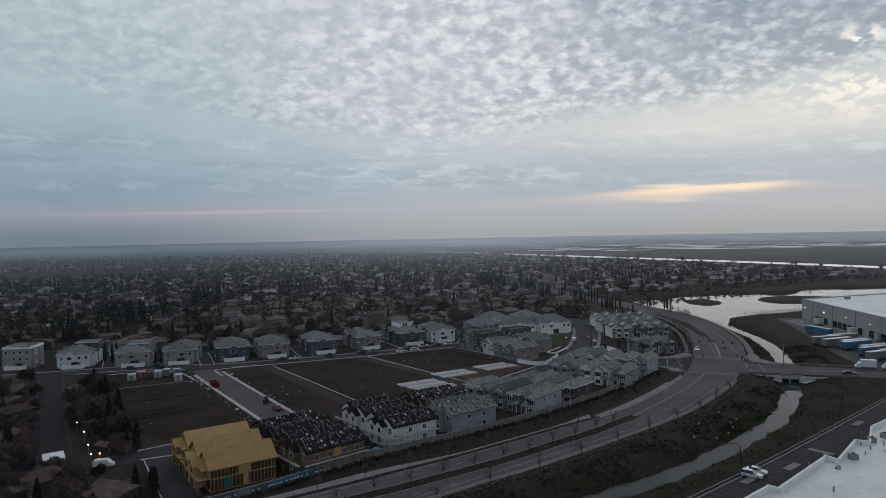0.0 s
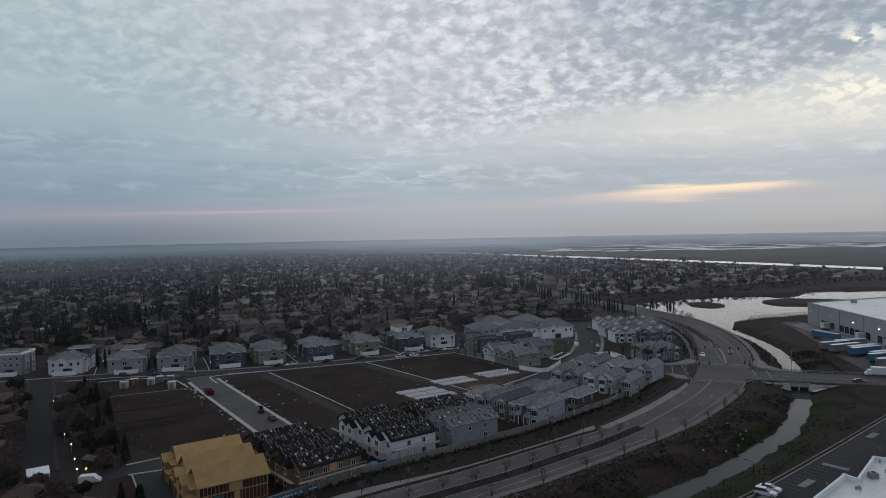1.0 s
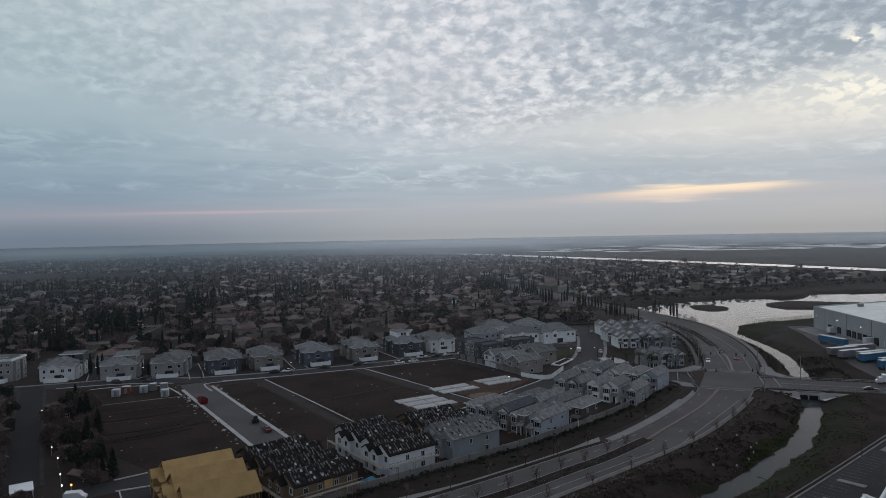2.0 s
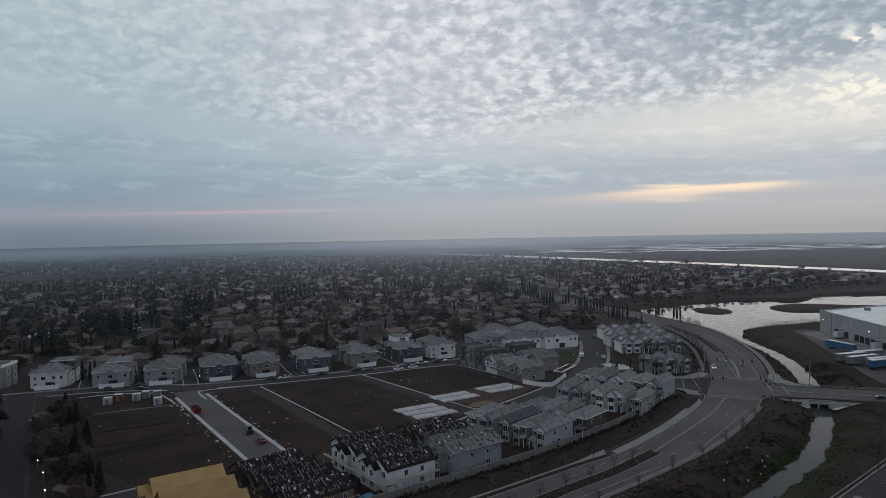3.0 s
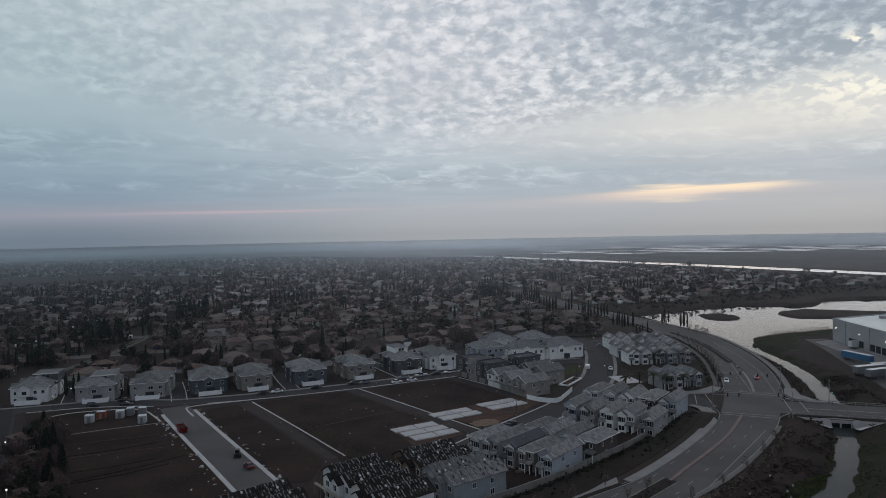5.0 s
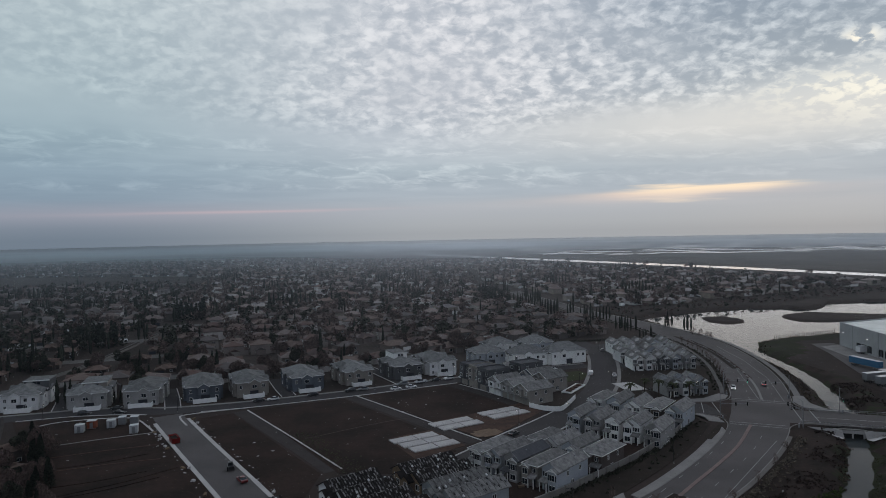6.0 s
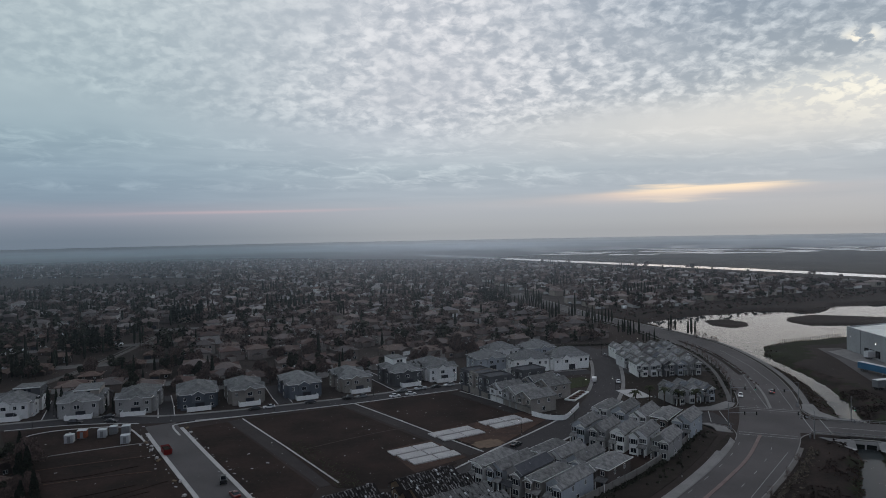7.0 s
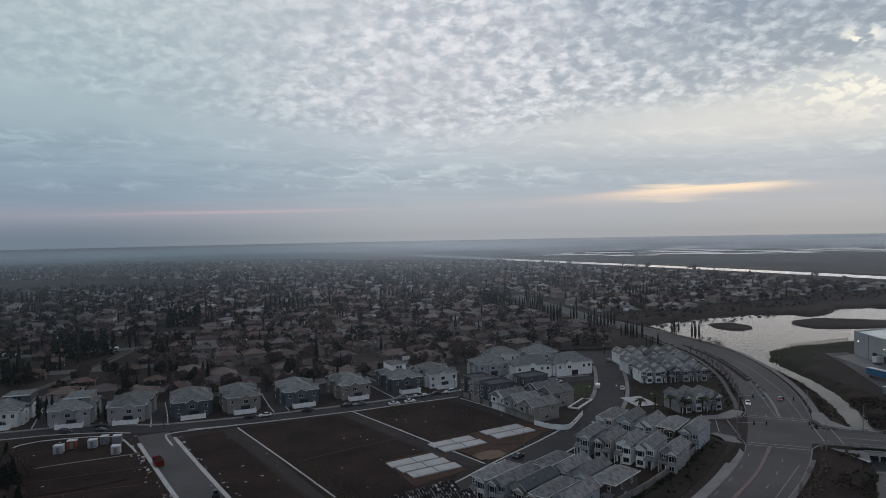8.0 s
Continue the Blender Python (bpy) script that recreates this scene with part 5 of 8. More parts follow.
def suburb_house(seed, SUBWALL=SUBWALL, SUBROOF=SUBROOF, TRIM=TRIM, note="brown"):
    """A tile-roofed stucco house; front along -y, centred on the origin."""
    rnd = random.Random(seed)
    two = seed % 3 == 0
    w, d = rnd.uniform(10.5, 12.5), rnd.uniform(10.5, 12.5)
    e = 5.4 if two else 3.0
    gx = rnd.choice((-1, 1))
    h = thing("suburb_house", pose(0, 0, 0), "%s stucco house with a %s tiled roof" % ("two-storey" if two else "single-storey", note), "house", "older suburban houses")
    g0, g1 = (w * 0.02, w * 0.5) if gx > 0 else (-w * 0.5, -w * 0.02)
    wall = boxes((-w / 2, -d / 2, -0.3, w / 2, d / 2, e), (g0, -d / 2 - 3.2, -0.3, g1, -d / 2 + 0.02, 2.9))
    if two:
        box(wall, -w / 2 - 2.5, -d * 0.2, -0.3, -w / 2 + 0.02, d * 0.4, 2.9)
    part("wall", wall, SUBWALL, h)
    r = roof_hip(bmesh.new(), -w / 2, w / 2, -d / 2, d / 2, e, rnd.uniform(1.9, 2.6), over=0.6)
    part("roof", r, SUBROOF, h)
    part("garage_roof", roof_gable(gable_wall(bmesh.new(), g0, g1, -d / 2 - 3.2, -d / 2 + 2, 2.9, 1.25), g0, g1, -d / 2 - 3.2, 0, 2.9, 1.3, over=0.5), SUBROOF, h)
    if two:
        part("side_roof", roof_hip(bmesh.new(), -w / 2 - 2.5, -w / 2 + 1, -d * 0.2, d * 0.4, 2.9, 0.8, over=0.4), SUBROOF, h)
    wx = rnd.uniform(-0.2, 0.2) * w
    part("rear_wing", boxes((wx - 2.6, d / 2 - 0.02, -0.3, wx + 2.6, d / 2 + 2.6, 2.8)), SUBWALL, h)
    part("rear_roof", roof_gable(gable_wall(bmesh.new(), wx - 2.6, wx + 2.6, d / 2 - 2, d / 2 + 2.6, 2.8, 1.2), wx - 2.6, wx + 2.6, 0, d / 2 + 2.6, 2.8, 1.25, over=0.4), SUBROOF, h)
    part("cross_roof", roof_gable(gable_wall(bmesh.new(), -w / 2 + 0.3, w / 2 - 0.3, -d * 0.1, d * 0.3, e, 1.6, axis="x"), -w / 2 + 0.3, w / 2 - 0.3, -d * 0.1, d * 0.3, e + 0.1, 1.6, axis="x", over=0.5), SUBROOF, h)
    part("garage_door", boxes(((g0 + g1) / 2 - 2.4, -d / 2 - 3.27, 0, (g0 + g1) / 2 + 2.4, -d / 2 - 3.18, 2.2)), TRIM, h)
    o = -1 if gx > 0 else 1
    window(h, o * w * 0.28, -d / 2, 0.9, 1.7, 1.3, 0)
    window(h, w / 2, d * 0.1, 0.9, 1.2, 1.2, 90)
    if two:
        window(h, -w * 0.25, -d / 2, 3.5, 1.5, 1.2, 0)
        window(h, w * 0.25, -d / 2, 3.5, 1.2, 1.2, 0)
        window(h, w / 2, 0, 3.5, 1.2, 1.2, 90)
    window(h, w * 0.2, d / 2, 0.9, 1.7, 1.3, 180)
    return h


carport = thing("carport", pose(-99.6, 165.0, 0, 0, 0, 34), "flat white carport roof on slim posts", "carport")
part("roof", boxes((-2.4, -3.2, 2.4, 2.4, 3.2, 2.6)), VINYL, carport)
for x, y in ((-2.2, -3.0), (2.2, -3.0), (-2.2, 3.0), (2.2, 3.0)):
    part("post", boxes((x - 0.08, y - 0.08, 0, x + 0.08, y + 0.08, 2.4)), TRIM, carport)
setting("boundary_path", ribbon(curve([(-165, 298), (-186, 314), (-193, 334), (-193, 353), (-191, 373), (-192, 405), (-195, 436), (-200, 485), (-198, 552)]), 0.4, -0.4, -0.2, 0.2), WALKDARK, "pale concrete path along the old boundary", "path")
setting("boundary_wall", ribbon(curve([(-162, 304), (-181, 319), (-188, 336), (-188, 355), (-186.5, 375), (-187.5, 405), (-190, 436), (-195, 485)]), 0.1, -0.1, 0, 1.2), BLOCK, "long pale boundary wall of the older suburb", "wall")
MODELS = [suburb_house(300 + k) for k in range(7)]
DIM_MODELS = [suburb_house(330 + k, DIMWALL, DIMROOF, DARKDOOR, "dimmed umber") for k in range(3)]


def clear(x, y):
    """Whether the older suburb may stand here."""
    top = np.interp(x, TOP[:, 0], TOP[:, 1]) + (38 if x < 15 else 62)
    if y < top or x < -0.80 * y - 40 or y > 2300 or (x < -250 and y > 1950 + 0.2 * x) or y < 250:
        return False
    road_x = np.interp(y, [0, 300, 400, 428, 436, 482, 525, 570, 640, 760, 900], [70, 60, 58, 62, 100, 106, 98, 84, 68, 48, 36])
    east = np.interp(y, [0, 570, 600, 640, 700, 760, 900], [9999, 9999, 142, 122, 112, 100, 60])
    bank = 606 + 0.47 * (x - 172)
    if not (x < road_x or (x > east and y > bank)):
        return False
    if x > np.interp(y, RIVER[:, 1], RIVER[:, 0]) - (150 if y < 1500 else 110):
        return False
    if inside(np.array((x, y)), [(-1200, 900), (-690, 910), (-345, 955), (-375, 1100), (-440, 1170), (-790, 1235), (-1400, 1250)]):
        return False
    return True


WALL_ROAD = curve([(-165, 298), (-186, 314), (-190, 334), (-190, 354), (-189, 384), (-192, 435), (-198, 492), (-195, 560)])
rnd = random.Random(11)
homes, yards = [], []
ca, sa = math.cos(radians(21)), math.sin(radians(21))
for row in range(-36, 52):
    for side in (-1, 1):
        for col in range(-125, 125):
            u = col * 15.2 + rnd.uniform(-1.5, 1.5)
            v = row * 56 + side * 14.5 + rnd.uniform(-1.2, 1.2)
            u2 = u + 16 * math.sin(v / 110)
            v2 = v + 15 * math.sin(u / 140 + row * 0.7) + 9 * math.sin(u / 60)
            x, y = ca * u2 - sa * v2, sa * u2 + ca * v2 + 420
            if y < 250 or not clear(x, y) or dist_line(np.array((x, y)), WALL_ROAD) < 13:
                continue
            if y < 1500 and rnd.random() < 0.05 or y > 1500 and rnd.random() < 0.3:
                continue
            slope = math.degrees(math.atan(15 / 140 * math.cos(u / 140 + row * 0.7) + 9 / 60 * math.cos(u / 60)))
            homes.append((x, y, 21 + slope + (0 if side > 0 else 180) + rnd.uniform(-3, 3)))
            for q in range(rnd.choice((3, 4, 4, 5)) if y < 1000 else rnd.choice((2, 3))):
                yards.append((x + rnd.uniform(-10, 10), y + rnd.choice((-1, 1)) * rnd.uniform(8, 14), rnd.random()))
homes.sort(key=lambda p: math.hypot(p[0], p[1]))
LEFT_HOMES = [(-130.5, 236.5, 31), (-120.5, 219.5, 31), (-112, 207, 31), (-103, 194.5, 31), (-89.3, 176.8, 34), (-74, 142.5, 34), (-91.5, 148, 120), (-111, 164, 211), (-124, 186.5, 211), (-136.5, 206.5, 211), (-148, 225.5, 211), (-160, 244.5, 211), (-146, 177, 31), (-135, 159, 31), (-158, 196, 31), (-171, 214, 31), (-183, 234, 31), (-123, 140, 31), (-107, 133, 31)]
for k, (x, y, deg) in enumerate(LEFT_HOMES):
    m = pose(x, y, 0, 0, 0, deg + 210) @ Matrix.Scale(0.74 if k < 5 else 0.95, 4)
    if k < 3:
        DIM_MODELS[k].matrix_basis = m
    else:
        copy_thing(DIM_MODELS[(k * 2) % 3], m)
for k, (x, y, deg) in enumerate(homes[:160]):
    m = pose(x, y, 0, 0, 0, deg)
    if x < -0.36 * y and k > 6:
        copy_thing(DIM_MODELS[k % 3], m)
    elif k < 7:
        MODELS[k].matrix_basis = m
    else:
        copy_thing(MODELS[(k * 5 + k // 7) % 7], m)


def far_houses(rows, mats, label):
    V, Q, T, S = [], [], [], []
    rn = np.random.default_rng(4)
    quads, tris, sq, st = [], [], [], []
    n = 0
    for x, y, deg in rows:
        w, d = rn.uniform(11, 14.5), rn.uniform(10.5, 13.5)
        two = rn.random() < 0.35
        e, r = (5.4 if two else 3.0), rn.uniform(1.8, 2.6)
        c, s = math.cos(radians(deg)), math.sin(radians(deg))
        k = min(w, d) / 2 - 0.3
        lx = [-w / 2, w / 2, w / 2, -w / 2]
        ly = [-d / 2, -d / 2, d / 2, d / 2]
        p = [(a, b, 0) for a, b in zip(lx, ly)] + [(a, b, e) for a, b in zip(lx, ly)]
        p += [(a * 1.09, b * 1.09, e) for a, b in zip(lx, ly)]
        p += [(-w / 2 + k, 0, e + r), (w / 2 - k, 0, e + r)] if w > d else [(0, -d / 2 + k, e + r), (0, d / 2 - k, e + r)]
        gx = rn.choice((-1, 1)) * w * 0.24
        p += [(gx - 2.6, -d / 2 - 2.5, 0), (gx + 2.6, -d / 2 - 2.5, 0), (gx + 2.6, -d / 2 - 2.5, 2.7), (gx - 2.6, -d / 2 - 2.5, 2.7), (gx, -d / 2 - 2.5, 4.0), (gx, 0, 4.0), (gx - 3, -d / 2 + 0.5, 2.5), (gx + 3, -d / 2 + 0.5, 2.5), (gx - 3, -d / 2 - 2.9, 2.5), (gx + 3, -d / 2 - 2.9, 2.5)]
        for a, b, z in p:
            V.append((x + c * a - s * b, y + s * a + c * b, z))
        for f in ((0, 1, 5, 4), (1, 2, 6, 5), (2, 3, 7, 6), (3, 0, 4, 7)):
            quads.append([n + i for i in f]), sq.append(0)
        top = ((8, 9, 13, 12), (10, 11, 12, 13)) if w > d else ((9, 10, 13, 12), (11, 8, 12, 13))
        ends = ((9, 10, 13), (11, 8, 12)) if w > d else ((8, 9, 12), (10, 11, 13))
        for f in top + ((22, 18, 19, 20), (18, 23, 21, 19)):
            quads.append([n + i for i in f]), sq.append(1)
        quads.append([n + i for i in (14, 15, 16, 17)]), sq.append(2)
        for f in ends:
            tris.append([n + i for i in f]), st.append(1)
        n += len(p)
    me = arrays("distant_houses", np.array(V), np.array(quads), np.array(tris), mats, sq + st)
    tagged(new("distant_houses", me), label, "houses", kind="stuff")


# west of this line the far houses take the dimmed colours
old = lambda p: p[0] < -0.36 * p[1]
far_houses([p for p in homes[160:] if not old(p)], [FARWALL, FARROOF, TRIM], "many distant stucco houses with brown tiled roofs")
far_houses([p for p in homes[160:] if old(p)], [DIMFARWALL, DIMFARROOF, DARKDOOR], "many distant houses in dimmed stucco among tall trees")


def far_cars(rows):
    """Cars, sheds and pale garage fronts among the older houses, too small to tell apart."""
    rn = np.random.default_rng(12)
    V, Q = [], []
    for x, y, deg in rows:
        for j in range(rn.integers(0, 3)):
            c, s = math.cos(radians(deg)), math.sin(radians(deg))
            u, v = rn.uniform(-7, 7), -rn.uniform(8.5, 12.5)
            w, d, h = rn.uniform(0.85, 1.0), rn.uniform(1.9, 2.5), rn.uniform(1.3, 1.9)
            b = len(V)
            for k, (px, py, pz) in enumerate([(-w, -d, 0), (w, -d, 0), (w, d, 0), (-w, d, 0), (-w, -d, h * 0.6), (w, -d, h * 0.6), (w, d, h * 0.6), (-w, d, h * 0.6), (-w * 0.8, -d * 0.5, h), (w * 0.8, -d * 0.5, h), (w * 0.8, d * 0.4, h), (-w * 0.8, d * 0.4, h)]):
                a, e = px + u, py + v
                V.append((x + c * a - s * e, y + s * a + c * e, pz + 0.05))
            for f in ((0, 1, 5, 4), (1, 2, 6, 5), (2, 3, 7, 6), (3, 0, 4, 7), (4, 5, 9, 8), (5, 6, 10, 9), (6, 7, 11, 10), (7, 4, 8, 11), (8, 9, 10, 11)):
                Q.append([b + i for i in f])
    mat = material("assorted_car_paint", (0.3, 0.3, 0.3), (0.2, 0.2, 0.2), rough=0.4, island=True, spec=0.4, stops=[(0.65, 0.66, 0.67), (0.03, 0.03, 0.033), (0.5, 0.51, 0.52), (0.2, 0.2, 0.21), (0.75, 0.75, 0.74), (0.1, 0.03, 0.03)])
    tagged(new("distant_cars", arrays("distant_cars", np.array(V), np.array(Q), np.zeros((0, 3)), [mat])), "many small parked cars in the streets of the suburb", "cars", kind="stuff")


far_cars(homes[70:])
# the streets between the rows of older houses
lanes = bmesh.new()
for row in range(-4, 26):
    run = []
    for k in range(-60, 60):
        u, v = k * 15.2, row * 56
        u2, v2 = u + 16 * math.sin(v / 110), v + 15 * math.sin(u / 140 + row * 0.7) + 9 * math.sin(u / 60)
        p = np.array((ca * u2 - sa * v2, sa * u2 + ca * v2 + 420))
        if clear(*p) and p[1] > 330:
            run.append(p)
        else:
            if len(run) > 2:
                r_ = np.array(run)
                for o0, o1, z in ((4.2, -4.2, 0.05), (5.7, 4.3, 0.09), (-4.3, -5.7, 0.09)):
                    a_, b_ = beside(r_, o0), beside(r_, o1)
                    for q in range(len(r_) - 1):
                        poly(lanes, [(*a_[q], z), (*a_[q + 1], z), (*b_[q + 1], z), (*b_[q], z)], [(3, 2, 1, 0)])
            run = []
setting("suburb_streets", lanes, WALKDARK, "grey residential streets of the older suburb", "road")


def far_trees(rows):
    """Rows of kind, x, y, scale, wide."""
    rn = np.random.default_rng(8)
    spec = {"cypress": (12.5, 0.95, 46, 0.8, CYPRESS), "conifer": (12.5, 2.3, 130, 0.62, CYPRESS), "evergreen": (8.5, 3.0, 90, 0.85, LEAF), "bare": (7.5, 3.2, 90, 0.95, TWIG)}
    V, Q, S = [], [], []
    n = 0
    for slot, kind in enumerate(spec):
        h, r, cnt, size, mat = spec[kind]
        models = []
        for j in range(6):
            p = crown_points(kind, cnt, h, r, rn)
            if kind == "cypress":
                models.append(spindle(h, r, rn))
                continue
            models.append(leaves(p, size * (1.4 if kind == "bare" else 1), rn, 1.5 if kind == "cypress" else 0.9, 0.22 if kind == "bare" else 0.8))
        for k, (kd, x, y, sc, wd) in enumerate(rows):
            if kd != kind:
                continue
            v, q = models[k % 6]
            a = rn.uniform(0, math.tau)
            c, s = math.cos(a) * wd, math.sin(a) * wd
            V.append(np.stack([x + sc * (c * v[:, 0] - s * v[:, 1]), y + sc * (s * v[:, 0] + c * v[:, 1]), sc * v[:, 2]], 1))
            Q.append(q + n)
            S.append(np.full(len(q), slot))
            n += len(v)
    me = arrays("distant_trees", np.concatenate(V), np.concatenate(Q), np.zeros((0, 3)), [s[4] for s in spec.values()], np.concatenate(S))
    tagged(new("distant_trees", me), "many distant bare, evergreen and cypress trees among houses", "trees", kind="stuff")


# single trees and rows; kind, x, y, scale, width
wood = []
for x, y, p in yards:
    lush = 0.22 if x < -0.36 * y else 0.0
    kind = "bare" if p < 0.70 - lush else "evergreen" if p < 0.95 - lush * 0.3 else "cypress"
    wood.append((kind, x, y, rnd.uniform(0.6, 1.1), rnd.uniform(0.8, 1.2)))
CLUMPS = [(-44, 910, 8, 10), (-25, 703, 4, 13), (-28, 646, 3, 10), (-73, 940, 8, 11), (4, 867, 7, 10), (20, 817, 5, 11), (45, 701, 6, 14), (78, 664, 7, 9), (152, 482, 3, 10), (158, 463, 3, 10), (121, 465, 4, 10), (114, 524, 8, 10), (107, 534, 4, 11), (101, 563, 3, 10), (86, 556, 4, 13), (81, 584, 4, 11), (78, 623, 3, 10), (64, 587, 3, 12), (59, 618, 3, 13), (49, 628, 3, 15), (41, 647, 6, 15), (123, 440, 4, 7), (117, 477, 3, 10), (-84, 578, 3, 11), (-114, 703, 5, 10), (-71, 706, 4, 9), (-69, 592, 2, 8), (-94, 687, 4, 9), (-151, 710, 5, 9)]
WEST_CLUMPS = [(-370, 644, 5, 12), (-356, 656, 6, 10), (-323, 636, 4, 13), (-326, 660, 3, 11), (-313, 658, 3, 12), (-294, 664, 6, 12), (-263, 649, 6, 11), (-213, 556, 3, 13), (-204, 562, 6, 15), (-201, 585, 5, 15), (-198, 469, 3, 12), (-206, 442, 5, 15), (-212, 430, 4, 15), (-214, 369, 2, 11), (-210, 372, 4, 12), (-208, 393, 6, 10), (-215, 354, 3, 11), (-164, 473, 2, 8), (-136, 544, 3, 9), (-155, 304, 3, 9), (-132, 302, 4, 6)]
for x, y, n, h in CLUMPS + WEST_CLUMPS:
    a = rnd.choice((21, 21, 111)) + rnd.uniform(-6, 6) if y > 320 else 21
    for j in range(n):
        o = (j - (n - 1) / 2) * (2.7 if h < 14 else 3.6)
        wood.append(("cypress" if h < 14 else "conifer", x + math.cos(radians(a)) * o + rnd.uniform(-0.5, 0.5), y + math.sin(radians(a)) * o + rnd.uniform(-1.2, 1.2), h / 12.5 * rnd.uniform(0.82, 1.12), rnd.uniform(0.9, 1.25)))
for k in range(60):
    y = rnd.uniform(600, 1200) if k < 30 else rnd.uniform(1000, 1900)
    x = rnd.uniform(-0.72 * y, 0.45 * y)
    if not clear(x, y):
        continue
    a = rnd.choice((21, 111, 60)) + rnd.uniform(-8, 8)
    for j in range(rnd.randint(3, 9)):
        wood.append(("cypress", x + math.cos(radians(a)) * j * 4.2, y + math.sin(radians(a)) * j * 4.2, rnd.uniform(0.85, 1.35), rnd.uniform(0.85, 1.25)))
# rows along the arterial beyond the bend, and by the pond
for (x, y, n, dx, dy) in ((90, 648, 4, -1.8, 4), (84, 700, 2, -2, 4), (70, 750, 3, -2, 5), (56, 810, 3, -3, 6)):
    for j in range(n):
        wood.append(("cypress", x + dx * j + rnd.uniform(-0.5, 0.5), y + dy * j, rnd.uniform(0.9, 1.25), rnd.uniform(0.9, 1.3)))
for x, y, sc in ((91, 447, 0.8), (63, 446, 0.8), (168, 610, 1.0), (171, 613, 0.9)):
    wood.append(("conifer", x, y, sc, 1.1))
for x, y, sc in ((178, 651, 1.7), (181, 655, 1.4), (53, 700, 2.0), (46, 705, 1.7), (-27, 663, 1.8), (-22, 668, 1.5), (-124, 520, 1.6), (-118, 524, 1.3), (68, 471, 1.3), (95, 468, 1.2), (-225, 430, 1.5), (-232, 440, 1.8), (-215, 450, 1.7), (-240, 470, 1.9), (-208, 415, 1.6)):
    wood.append(("evergreen", x, y, sc * 0.66, 0.95))
for j in range(40):
    t = j / 39
    kind = rnd.choice(("conifer", "conifer", "bare"))
    wood.append((kind, -134 + 50 * t + rnd.uniform(-2.5, 2.5), 250 - 78 * t + rnd.uniform(-2.5, 2.5), rnd.uniform(0.4, 0.72), 1.2 if kind == "conifer" else 1.0))
for j in range(9):
    t = j / 8
    sg = -1
    wood.append(("bare", -160 + 58 * t + sg * rnd.uniform(5.5, 7.5), 266 - 96 * t + sg * rnd.uniform(3, 4.5), rnd.uniform(0.4, 0.62), rnd.uniform(0.9, 1.2)))
for x, y, sc in ((-88, 139.5, 0.5), (-70, 146, 0.52), (-64.5, 143.5, 0.55), (-66.8, 147, 0.45), (-118, 176, 0.6), (-121, 179, 0.5)):
    wood.append(("conifer", x, y, sc, 1.2))
for x, y, d in LEFT_HOMES:
    for q in range(4):
        wood.append((rnd.choice(("bare", "bare", "evergreen")), x + rnd.uniform(-11, 11), y + rnd.uniform(-11, 11), rnd.uniform(0.5, 0.95), 1.0))
for k in range(22):
    t = rnd.uniform(0, 1)
    x, y = RIVER[int(4 + t * 50)] + np.array((-62, -25)) + np.array((rnd.uniform(-25, 20), rnd.uniform(-25, 20)))
    wood.append((rnd.choice(("bare", "evergreen")), x, y, rnd.uniform(0.7, 1.6), 1.1))
for k in range(520):
    x = rnd.uniform(120, 620)
    y = 604 + 0.47 * (x - 172) - rnd.uniform(0, 55)
    if inside(np.array((x, y)), POND) or y < 545 or x < 125:
        continue
    wood.append((rnd.choice(("bare", "bare", "evergreen")), x, y, rnd.uniform(0.12, 0.42), 1.5))
wood = [w for w in wood if abs(w[2]) < 2500]
wood.sort(key=lambda p: math.hypot(p[1], p[2]))
for k, (kind, x, y, sc, wd) in enumerate(wood[:290]):
    tree(kind, x, y, sc, (k * 77) % 360, k, 0.0, wd, "trees of the older suburb")
far_trees(wood[290:])


